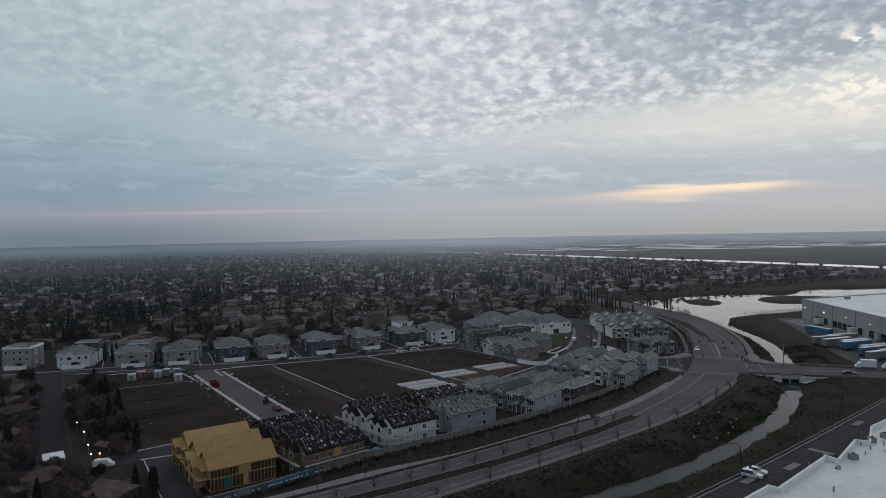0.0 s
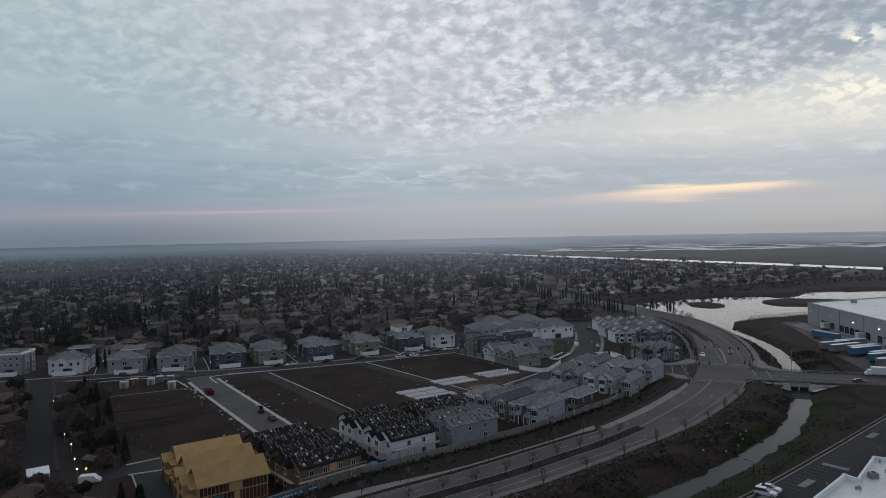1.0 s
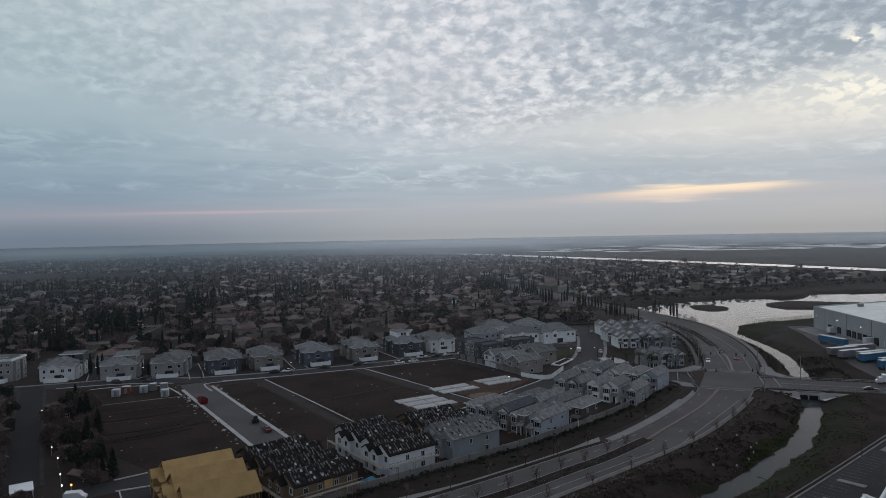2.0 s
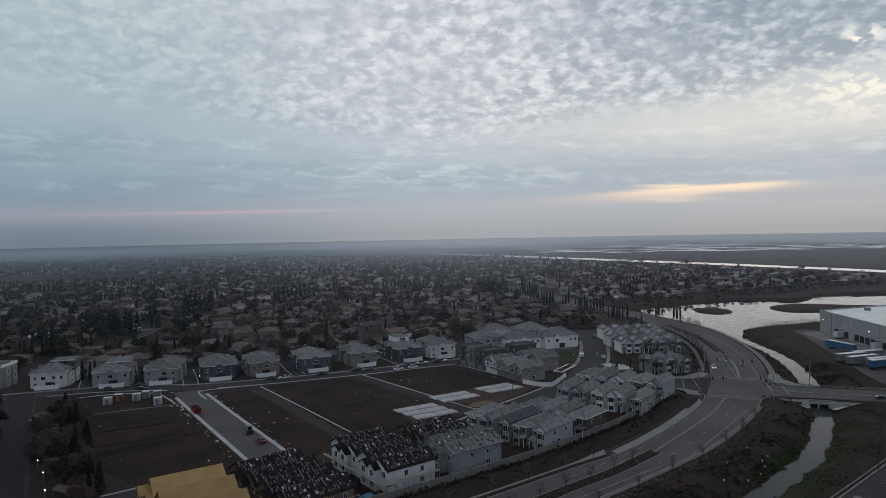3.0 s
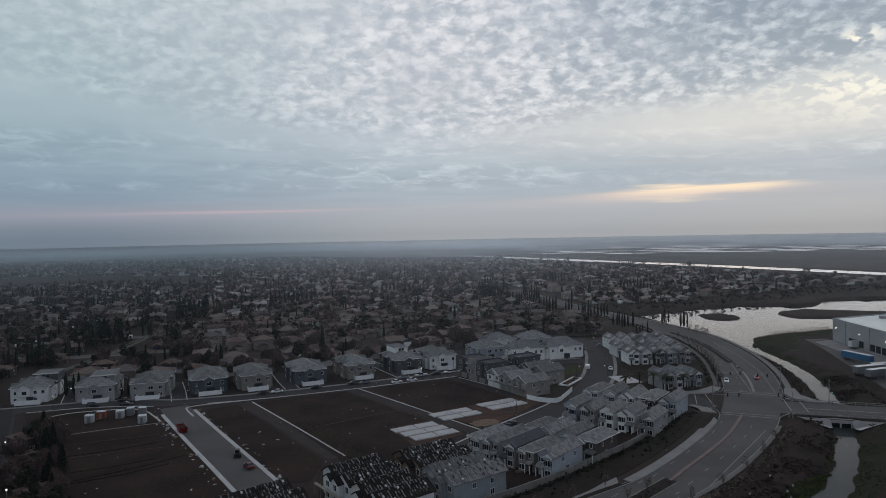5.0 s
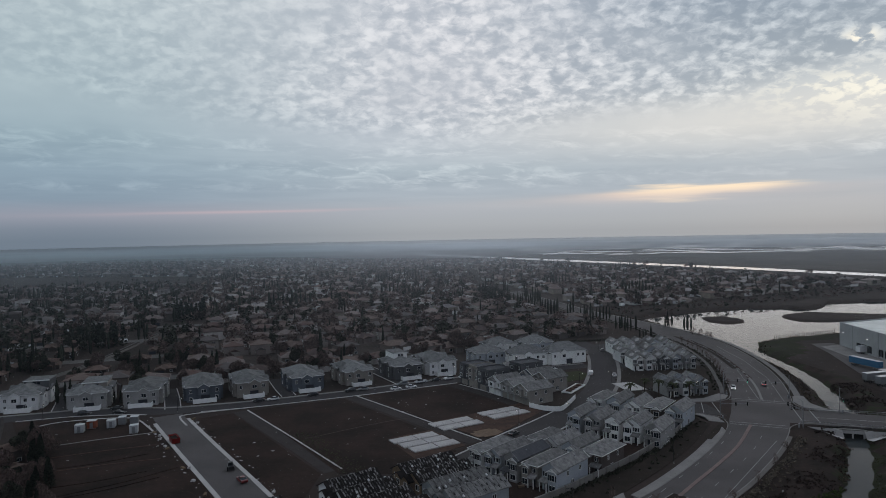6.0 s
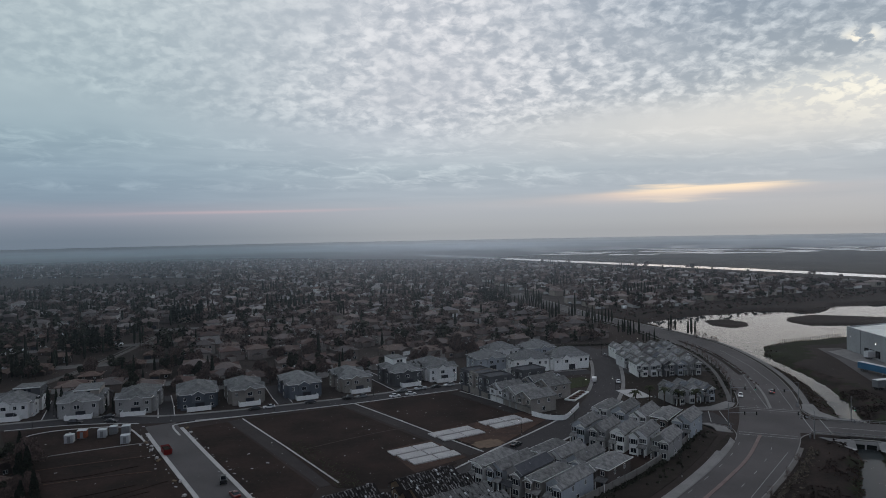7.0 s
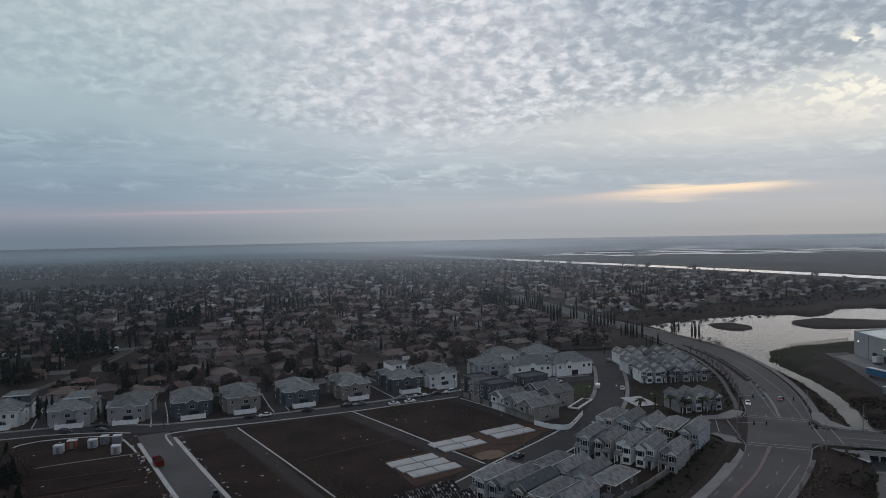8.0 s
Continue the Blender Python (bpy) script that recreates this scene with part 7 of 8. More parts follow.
for x, y, deg in ((68, 146.5, 39), (81.5, 154, 39), (94, 164, 129), (118, 187, 39)):
    i = setting("traffic_island", boxes((-3, -0.9, 0.0, 3, 0.9, 0.2)), CONCRETE, "small concrete parking island", "kerb")
    i.matrix_basis = pose(x, y, 0.05, 0, 0, deg)


# ---- culvert under the side road ----
cv = thing("culvert", pose(130.5, 247.5, 0, 0, 0, -20), "concrete culvert with sloped wing aprons", "culvert")
part("headwall", boxes((-5.5, -0.2, -2.6, -3.0, 0.4, 0.5), (3.0, -0.2, -2.6, 5.5, 0.4, 0.5), (-3.0, -0.2, -0.7, 3.0, 0.4, 0.5), (-0.2, -0.2, -2.6, 0.2, 0.4, -0.7)), PALE, cv)
part("deck_edge", boxes((-4.0, -0.4, 0.45, 4.0, 0.5, 0.7)), CONCRETE, cv)
# solid block behind the headwall; the culvert's inner darkness is its black colour
part("opening", boxes((-3.0, 0.3, -2.6, 3.0, 9.0, -0.8)), BLACK, cv, "black block for the dark inside the culvert mouth")
for s in (-1, 1):
    w = poly(bmesh.new(), [(s * 3.1, -0.25, 0.5), (s * 13.0, 0.3, 0.5), (s * 8.5, -4.0, 0.25), (s * 4.2, -6.5, -0.85), (s * 3.1, -4.0, -1.2)], [(0, 1, 2, 3, 4)])
    bmesh.ops.solidify(w, geom=w.faces[:], thickness=0.25)
    bmesh.ops.recalc_face_normals(w, faces=w.faces)
    part("apron", w, PALE, cv)
for off in (8.9, -8.9):
    r = thing("bridge_rail", pose(0, 0, 0), "low metal rail along the road over the creek", "railing", "bridge rails")
    ln = beside(cut(EAST, (122, 265), (170, 249)), off)
    part("rail", ribbon(ln, 0.05, -0.05, 0.95, 1.1), METAL, r)
    part("rail", ribbon(ln, 0.05, -0.05, 0.45, 0.58), METAL, r)
    for x, y in ln:
        part("post", boxes((x - 0.06, y - 0.06, 0, x + 0.06, y + 0.06, 1.1)), METAL, r)


# ---- vehicles ----
PAINTS = {n: material(n + "_car_paint", c, tuple(x * 0.9 for x in c), rough=0.35, scale=0.5, spec=0.5) for n, c in (("white", (0.62, 0.62, 0.62)), ("black", (0.02, 0.02, 0.022)), ("grey", (0.16, 0.165, 0.17)), ("red", (0.27, 0.02, 0.018)), ("maroon", (0.13, 0.018, 0.018)), ("silver", (0.42, 0.43, 0.44)), ("blue", (0.05, 0.08, 0.16)))}
TAILLIT = REDLIT


def profile(pts, w, taper=0.0):
    """A side outline drawn out to width w, narrower at the top by taper."""
    bm = bmesh.new()
    top = max(z for _, z in pts)
    a = [bm.verts.new((x, -w / 2 + taper * max(0, z - 0.9) / max(0.1, top - 0.9), z)) for x, z in pts]
    b = [bm.verts.new((x, w / 2 - taper * max(0, z - 0.9) / max(0.1, top - 0.9), z)) for x, z in pts]
    bm.faces.new(a), bm.faces.new(b[::-1])
    for k in range(len(pts)):
        bm.faces.new((a[k], b[k], b[(k + 1) % len(pts)], a[(k + 1) % len(pts)]))
    bmesh.ops.recalc_face_normals(bm, faces=bm.faces)
    return bm


TYRE = to_mesh("tyre", tube(bmesh.new(), (0, -0.11, 0), (0, 0.11, 0), 0.34, 0.34, 14), BLACK)
RIM = to_mesh("rim", tube(bmesh.new(), (0, -0.125, 0), (0, 0.125, 0), 0.2, 0.2, 10), METAL)
SHAPES = {
    "car": ([(-2.3, 0.35), (-2.35, 0.8), (-2.2, 0.98), (-1.55, 1.02), (0.95, 0.98), (2.1, 0.82), (2.32, 0.6), (2.3, 0.32)], [(-1.75, 1.0), (-1.1, 1.42), (0.25, 1.45), (1.05, 0.97)], 1.8),
    "suv": ([(-2.3, 0.4), (-2.35, 1.0), (-2.2, 1.1), (0.95, 1.08), (2.1, 0.98), (2.3, 0.7), (2.28, 0.4)], [(-2.2, 1.08), (-2.0, 1.68), (0.1, 1.72), (0.95, 1.07)], 1.88),
    "pickup": ([(-2.8, 0.5), (-2.8, 1.12), (-0.7, 1.12), (-0.7, 1.1), (1.3, 1.1), (2.6, 1.0), (2.75, 0.75), (2.7, 0.45)], [(-0.75, 1.1), (-0.65, 1.8), (0.7, 1.82), (1.4, 1.08)], 1.95),
    "van": ([(-2.3, 0.4), (-2.35, 1.9), (-2.15, 2.1), (1.0, 2.1), (1.7, 1.3), (2.3, 1.05), (2.4, 0.5)], [(0.85, 1.35), (0.95, 1.97), (1.05, 2.0), (1.68, 1.32)], 1.9),
}
VEH = {}


def vehicle(kind, colour, x, y, deg, z=0.05, lights=False, note=""):
    key = (kind, colour)
    low, cab, w = SHAPES[kind]
    if key not in VEH:
        VEH[key] = (to_mesh("body", profile(low, w), PAINTS[colour]), to_mesh("cabin", profile(cab, w - 0.12 if kind != "van" else w + 0.03, 0.18), PANE), to_mesh("roof_panel", boxes((cab[1][0] + 0.1, -w / 2 + 0.3, cab[1][1] - 0.01, cab[2][0] - 0.05, w / 2 - 0.3, cab[2][1] + 0.05)), PAINTS[colour]))
    c = thing({"car": "car", "suv": "suv_car", "pickup": "pickup_truck", "van": "delivery_van"}[kind], pose(x, y, z, 0, 0, deg), "%s %s%s" % (colour, {"car": "saloon car", "suv": "family SUV", "pickup": "pickup truck", "van": "delivery van"}[kind], note or " parked at the kerb"), "car" if kind in ("car", "suv") else "truck" if kind == "pickup" else "van", "vehicles")
    part("body", VEH[key][0], None, c)
    part("cabin", VEH[key][1], None, c, "dark glazed cabin")
    part("roof_panel", VEH[key][2], None, c)
    L = -low[0][0] * 0.62
    for sx in (-L, L):
        for sy in (-1, 1):
            t = part("wheel", TYRE, None, c, "", pose(sx, sy * (w / 2 - 0.1), 0.34))
            part("rim", RIM, None, t)
    f = max(p[0] for p in low)
    for sy in (-0.62, 0.62):
        part("headlight", boxes((f - 0.12, sy - 0.13, 0.64, f + 0.02, sy + 0.13, 0.76)), HEADLIT if lights else TRIM, c)
        part("tail_light", boxes((-f - 0.06, sy - (0.1 if lights else 0.2), 0.77, -f + 0.08, sy + (0.1 if lights else 0.2), 0.88)), TAILLIT if lights else PAINTS["red"], c)
    return c


vehicle("car", "white", 71.5, 150.6, -38, 0.06, note=" in the car park")
vehicle("suv", "white", 69.3, 148.1, -38, 0.06, note=" in the car park")
vehicle("van", "white", -85.9, 163.0, 12, note=" before a house")
for x, s, kind, col in ((-74, 1, "car", "black"), (-68.5, 1, "car", "white"), (-53.5, 1, "car", "black"), (-39, 1, "suv", "black"), (-33.5, 1, "car", "grey"), (-22.5, -1, "car", "white"), (-16, -1, "car", "white"), (-17.5, 1, "suv", "grey"), (-9.5, 1, "pickup", "silver"), (-3.0, 1, "car", "black"), (3, 1, "suv", "white"), (10, 1, "car", "white"), (-124, -1, "car", "black"), (-137, -1, "suv", "black"), (-128, 1, "car", "black"), (37, 1, "suv", "silver"), (43, 1, "car", "white"), (50, -1, "car", "white")):
    y = np.interp(x, TOP[:, 0], TOP[:, 1])
    a = math.atan2(np.interp(x + 2, TOP[:, 0], TOP[:, 1]) - np.interp(x - 2, TOP[:, 0], TOP[:, 1]), 4)
    vehicle(kind, col, x - s * 3.3 * math.sin(a), y + s * 3.3 * math.cos(a), math.degrees(a) + (180 if s > 0 else 0))
for x, y, deg, kind, col in ((66.6, 337, 75, "van", "white"), (76.5, 334, 78, "car", "white"), (75.4, 386, 70, "car", "black"), (73.5, 391, 70, "car", "grey"), (72.5, 396, 72, "suv", "silver"), (86, 396, 85, "car", "grey"), (52, 281.5, 58, "car", "grey"), (14.5, 241.5, 50, "car", "white"), (22, 250.5, 51, "car", "black"), (35, 340, 28, "car", "white"), (38, 341.6, 28, "car", "black"), (41, 343.2, 28, "suv", "grey"), (44, 344.8, 28, "car", "silver")):
    vehicle(kind, col, x, y, deg)
vehicle("car", "white", 118, 306, -112, lights=True, note=" with lit headlamps on the road")
vehicle("car", "grey", 133, 311, 68, lights=True, note=" with lit tail lamps on the road")
vehicle("car", "maroon", -55.5, 214.5, 125, note=" on the side street")
vehicle("car", "black", 154, 249.3, -19, note=" on the side road")
vehicle("car", "white", 172, 246, 161, note=" on the side road")


def trailer(x, y, deg, col, L=16.0, cab=False):
    t = thing("semi_trailer", pose(x, y, 0.1, 0, 0, deg), "%s box semi-trailer parked in the yard" % {"white": "white", "blue": "pale-roofed blue", "silver": "silver", "dark": "pale-roofed dark grey"}[col], "trailer", "semi-trailers")
    part("box", boxes((-L / 2, -1.3, 1.15, L / 2, 1.3, 4.0)), {"white": PAINTS["white"], "blue": material("trailer_blue", (0.05, 0.14, 0.24), (0.04, 0.11, 0.19), scale=0.3), "silver": PAINTS["silver"], "dark": PAINTS["grey"]}[col], t)
    part("roof_panel", boxes((-L / 2, -1.3, 4.0, L / 2, 1.3, 4.08)), PAINTS["silver"], t)
    for k in range(2):
        for sy in (-1, 1):
            w = part("wheel", TYRE, None, t, "", pose(-L / 2 + 1.6 + k * 1.25, sy * 1.1, 0.34) @ Matrix.Scale(1.4, 4))
            part("rim", RIM, None, w)
    part("landing_leg", boxes((L / 2 - 3.4, -0.9, 0.0, L / 2 - 3.2, -0.7, 1.15), (L / 2 - 3.4, 0.7, 0.0, L / 2 - 3.2, 0.9, 1.15)), METAL, t)
    return t


for x, y, deg, col in ((219.5, 375.5, 14, "white"), (195.5, 342, -76, "blue"), (183.5, 314.2, 15, "dark"), (184.5, 307.8, 18, "dark"), (194.0, 319, 12, "dark"), (188.5, 299.5, 18, "blue"), (190, 303.5, 18, "dark"), (187.0, 284.8, 17, "blue"), (190.5, 289.5, 17, "blue"), (183.5, 275, 20, "dark"), (192, 279.5, 18, "blue"), (216.5, 338.5, 6, "white"), (220.0, 327.5, 6, "white"), (217, 318, 6, "silver")):
    trailer(x, y, deg, col)


def box_truck(x, y, deg):
    t = thing("box_truck", pose(x, y, 0.06, 0, 0, deg), "white box truck on the side road", "truck", "vehicles")
    part("box", boxes((-3.6, -1.2, 0.9, 1.6, 1.2, 3.6)), PAINTS["white"], t)
    part("cab", profile([(1.7, 0.5), (1.7, 2.5), (2.6, 2.5), (3.2, 1.5), (3.7, 1.3), (3.7, 0.5)], 2.1), PAINTS["white"], t)
    part("windscreen", profile([(2.62, 1.55), (2.66, 2.4), (2.72, 2.38), (3.18, 1.55)], 1.9), PANE, t)
    for sx in (-2.4, 2.7):
        for sy in (-1, 1):
            w = part("wheel", TYRE, None, t, "", pose(sx, sy * 1.0, 0.34) @ Matrix.Scale(1.3, 4))
            part("rim", RIM, None, w)


box_truck(166.5, 259, 160), box_truck(175, 255.4, 160)


# ---- street furniture ----
BRONZE = material("dark_bronze_paint", (0.045, 0.043, 0.042), (0.03, 0.029, 0.028), scale=1.0, rough=0.5)


def street_lamp(x, y, deg, h=6.0, lit=True, arm=1.2):
    METAL = BRONZE
    s = thing("street_lamp", pose(x, y, 0, 0, 0, deg), "%s street lamp on a slim metal pole" % ("lit" if lit else "unlit"), "street lamp", "street lamps")
    part("pole", tube(bmesh.new(), (0, 0, 0), (0, 0, h), 0.10, 0.06, 8), METAL, s)
    part("base", tube(bmesh.new(), (0, 0, 0), (0, 0, 0.5), 0.2, 0.18, 8), CONCRETE, s)
    part("arm", tube(bmesh.new(), (0, 0, h - 0.1), (arm, 0, h + 0.15), 0.05, 0.04, 6), METAL, s)
    hd = part("head", boxes((arm - 0.1, -0.16, h + 0.1, arm + 0.6, 0.16, h + 0.24)), METAL, s)
    part("lens", boxes((arm + 0.1, -0.1, h, arm + 0.36, 0.1, h + 0.1)), LAMPLIT if lit else PANE, hd, "lit lens" if lit else "")


for x, y, d in ((-66, 295.5, 120), (-102, 286.5, 30), (71.5, 319, 180), (57.5, 318, 0), (-129.5, 293.5, 290), (-149, 279.5, 110), (-151, 296, 290), (44, 268, 140), (4, 339, 290), (40, 330, 20), (80, 303, 90), (100, 296, 100), (-10, 320, 110), (34.5, 358, 290), (70, 369, 200), (88, 412, 90), (112, 420, 200), (-30, 316, 110), (-190, 268, 100), (25, 262, 230), (84, 395, 200), (94, 351, 90), (-42, 315, 300)):
    street_lamp(x, y, d, 5.2)
AMB = thing("street_lamp", pose(-88, 165.2, 0), "amber-lit low street lamp", "street lamp", "street lamps")
part("pole", tube(bmesh.new(), (0, 0, 0), (0, 0, 2.7), 0.09, 0.06, 8), METAL, AMB)
part("lens", tube(bmesh.new(), (0, 0, 2.7), (0, 0, 3.1), 0.25, 0.18, 8), AMBERLIT, AMB, "amber lit lens")
for x, y in ((-136.7, 233.9), (-130.4, 225.3), (-118.2, 207.8), (-110.2, 194.7), (-102.9, 185.2), (-95.3, 173.3), (-90.5, 165.7)):
    pl = thing("post_lamp", pose(x, y, 0), "lit lantern on a short post by a drive", "lamp", "post lamps")
    part("post", tube(bmesh.new(), (0, 0, 0), (0, 0, 2.5), 0.06, 0.05, 8), METAL, pl)
    part("lantern", tube(bmesh.new(), (0, 0, 2.5), (0, 0, 2.8), 0.13, 0.13, 8), LAMPLIT, pl, "lit lantern")
    part("cap", tube(bmesh.new(), (0, 0, 2.8), (0, 0, 2.95), 0.2, 0.03, 8), METAL, pl)
for k in range(3, len(MEDIAN) - 2, 3):
    x, y = MEDIAN[k]
    tree("young", x, y, 0.9 + 0.2 * (k % 3) / 2, k * 61 % 360, k, 0.12, 1.0, "young trees on the median")
for k in range(4, len(NK_W) - 6, 4):
    x, y = beside(NK_W, 1.2)[k]
    if x > 47:
        continue
    tree("young", x, y, 0.95, k * 47 % 360, k, 0.1, 1.0, "young street trees")
for k in range(4, len(SK_W) - 4, 5):
    x, y = beside(SK_W, -2.6)[k]
    tree("young", x, y, 0.85, k * 47 % 360, k, 0.0, 1.1, "young street trees")
for k in range(3, 40, 3):
    x, y = beside(NK_N, 1.2)[k]
    tree("young", x, y, 1.0, k * 53 % 360, k, 0.1, 1.0, "young street trees")
for x, y, d in ((66.6, 147.8, 130), (106.8, 180.3, 130), (28.6, 187, 220), (64, 222, 225), (-11, 159.5, 215), (-70, 121, 215)):
    street_lamp(x, y, d, 7.6, False, 1.5)


def signal(x, y, deg, arm, lit):
    s = thing("traffic_signal", pose(x, y, 0, 0, 0, deg), "traffic signal on a mast arm with a %s light" % ("red" if lit is REDLIT else "green"), "traffic signal", "traffic signals")
    part("pole", tube(bmesh.new(), (0, 0, 0), (0, 0, 9.0), 0.16, 0.1, 8), METAL, s)
    part("mast_arm", tube(bmesh.new(), (0, 0, 5.8), (arm, 0, 6.4), 0.1, 0.06, 8), METAL, s)
    part("lamp_arm", tube(bmesh.new(), (0, 0, 8.9), (2.4, 0, 9.3), 0.06, 0.05, 6), METAL, s)
    for t in (0.55, 0.95):
        hd = part("signal_head", boxes((arm * t - 0.2, -0.2, 5.5 + 0.6 * t - 0.45, arm * t + 0.2, 0.12, 5.5 + 0.6 * t + 0.75)), BLACK, s)
        if t < 0.9 or lit is REDLIT and x < 100:
            continue
        part("light", tube(bmesh.new(), (arm * t, -0.21, 5.5 + 0.6 * t + (0.5 if lit is REDLIT else -0.2)), (arm * t, -0.25, 5.5 + 0.6 * t + (0.5 if lit is REDLIT else -0.2)), 0.1, 0.1, 10), lit, hd, "lit lens")
    part("control_box", boxes((0.6, 0.6, 0, 1.1, 1.0, 1.4)), METAL, s)


signal(110.5, 297.5, -28, 9.0, GREENLIT), signal(132.5, 290, 180, 9.5, REDLIT), signal(117, 252, 100, 7.5, GREENLIT), signal(94.5, 263, -20, 9.0, REDLIT), signal(139, 268.5, 250, 7.0, GREENLIT)


# ---- palms in the little park ----
PALM = material("palm_frond", (0.045, 0.05, 0.025), (0.03, 0.034, 0.018), scale=1.0, rough=0.8)


def palm(x, y, h, seed):
    rnd = random.Random(seed)
    t = thing("palm_tree", pose(x, y, 0, 0, 0, seed * 40), "date palm with a rough trunk and arching fronds", "palm tree", "palms in the park")
    part("trunk", tube(tube(bmesh.new(), (0, 0, -0.2), (0.1, 0, h * 0.5), 0.34, 0.26, 8), (0.1, 0, h * 0.5), (0, 0, h), 0.26, 0.34, 8), TRUNK, t)
    for k in range(22):
        a, up = k * 2.4 + rnd.uniform(-0.2, 0.2), rnd.uniform(0.05, 1.15)
        L = rnd.uniform(2.6, 3.4)
        bm = bmesh.new()
        prev = None
        for j in range(6):
            s = j / 5
            r = L * s * math.cos(up * (1 - 0.3 * s))
            z = h + L * (s * math.sin(up) - 0.75 * s * s)
            w = 0.38 * math.sin(math.pi * (0.12 + 0.85 * s))
            c = Vector((math.cos(a) * r, math.sin(a) * r, z))
            n = Vector((-math.sin(a), math.cos(a), 0)) * w
            row = [bm.verts.new(c - n - Vector((0, 0, w * 0.5))), bm.verts.new(c), bm.verts.new(c + n - Vector((0, 0, w * 0.5)))]
            if prev:
                bm.faces.new((prev[0], prev[1], row[1], row[0])), bm.faces.new((prev[1], prev[2], row[2], row[1]))
            prev = row
        part("frond", bm, PALM, t)


for k, (x, y) in enumerate(((72.5, 294.5), (79.5, 299), (83.5, 293.8), (89.5, 295.4), (95, 292.5))):
    palm(x, y, 5.4 + 0.5 * (k % 3), k + 1)
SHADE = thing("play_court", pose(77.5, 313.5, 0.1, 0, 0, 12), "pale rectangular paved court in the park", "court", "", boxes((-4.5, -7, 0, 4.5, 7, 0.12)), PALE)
for k, (x, y) in enumerate(((90, 302.8), (84, 306.4))):
    b = thing("park_bench", pose(x, y, 0.09, 0, 0, 20 + 40 * k), "small dark park bench", "bench", "park benches")
    part("seat", boxes((-0.9, -0.25, 0.42, 0.9, 0.25, 0.5)), DARKDOOR, b)
    part("backrest", boxes((-0.9, 0.2, 0.55, 0.9, 0.27, 0.95)), DARKDOOR, b)
    for sx in (-0.75, 0.75):
        part("leg", boxes((sx - 0.05, -0.2, 0, sx + 0.05, 0.2, 0.42)), METAL, b)
m = thing("picnic_shelter", pose(53.5, 311, 0.1, 0, 0, 58), "white-framed planter court beside the street", "garden bed")
part("frame", boxes((-8, -2.2, 0, 8, -1.9, 0.5), (-8, 1.9, 0, 8, 2.2, 0.5), (-8, -1.9, 0, -7.7, 1.9, 0.5), (7.7, -1.9, 0, 8, 1.9, 0.5)), VINYL, m)
part("gravel", boxes((-7.7, -1.9, 0, 7.7, 1.9, 0.2)), PALE, m)
for k in range(4):
    part("planter", boxes((-6 + k * 3.6, -1.0, 0.2, -4 + k * 3.6, 1.0, 0.7)), LOAM, m)


# ---- shrubs and hedges ----
def shrubs(name, spots, size, mat, label, per=16, seed=1):
    rn = np.random.default_rng(seed)
    C = []
    for x, y, z, s in spots:
        d = rn.normal(size=(per, 3))
        d /= np.linalg.norm(d, axis=1)[:, None]
        d[:, 2] = np.abs(d[:, 2])
        C.append(np.array((x, y, z)) + d * s * rn.uniform(0.4, 1.0, (per, 1)) * (1, 1, 1.05))
    v, q = leaves(np.concatenate(C), size, rn, 1.0, 0.7)
    tagged(new(name, arrays(name, v, q, np.zeros((0, 3)), [mat])), label, "shrubs", kind="stuff")


rnd = random.Random(21)
spots = []
fl = match(beside(FENCE, -1.3), 150)
for k, (x, y) in enumerate(fl):
    for q in range(2):
        spots.append((x + rnd.uniform(-0.6, 0.6), y + rnd.uniform(-0.6, 0.6), 0.1, rnd.uniform(0.5, 1.15)))
for k in range(150):
    t = rnd.random()
    a = N_WALK[int(t * (len(N_WALK) - 1))]
    b = FENCE[int(t * (len(FENCE) - 1))]
    p = a + (b - a) * rnd.uniform(0.15, 0.9)
    spots.append((p[0], p[1], 0.1, rnd.uniform(0.2, 0.5)))
for ln, off, n in ((NK_N, 1.2, 150), (NK_N, 5.4, 170)):
    bl = beside(ln, off)
    for k in range(n):
        i = rnd.randrange(2, int(len(bl) * 0.55))
        spots.append((bl[i][0] + rnd.uniform(-1.0, 1.0), bl[i][1] + rnd.uniform(-1.2, 1.2), 0.1, rnd.uniform(0.25, 0.65)))
for k in range(90):
    t = k / 89
    spots.append((58 + 52 * t + rnd.uniform(-0.5, 0.5), 425 + 6 * t + rnd.uniform(-0.6, 0.6), 0.2, rnd.uniform(0.8, 1.5)))
shrubs("verge_shrubs", spots, 0.26, LEAF, "dark low shrubs planted on the verge before the wall", 18, 1)
hedge = []
hl = match(beside(cut(SK_W, (-60, 105), (108, 244)), -3.4), 120)
for k, (x, y) in enumerate(hl):
    for q in range(2):
        hedge.append((x + rnd.uniform(-0.5, 0.5), y + rnd.uniform(-0.5, 0.5), -0.1, rnd.uniform(0.7, 1.15)))
hl2 = match(beside(cut(SK_W, (-60, 105), (108, 244)), -5.2), 130)
for k, (x, y) in enumerate(hl2):
    hedge.append((x + rnd.uniform(-0.8, 0.8), y + rnd.uniform(-0.8, 0.8), -0.3, rnd.uniform(0.5, 1.0)))
DRY = material("dry_grass", (0.15, 0.125, 0.10), (0.09, 0.075, 0.062), scale=0.8, rough=0.95, island=True, spread=0.4)
shrubs("creek_hedge", hedge, 0.24, DRY, "leafless brown shrubs along the creek-side path", 22, 2)
med = []
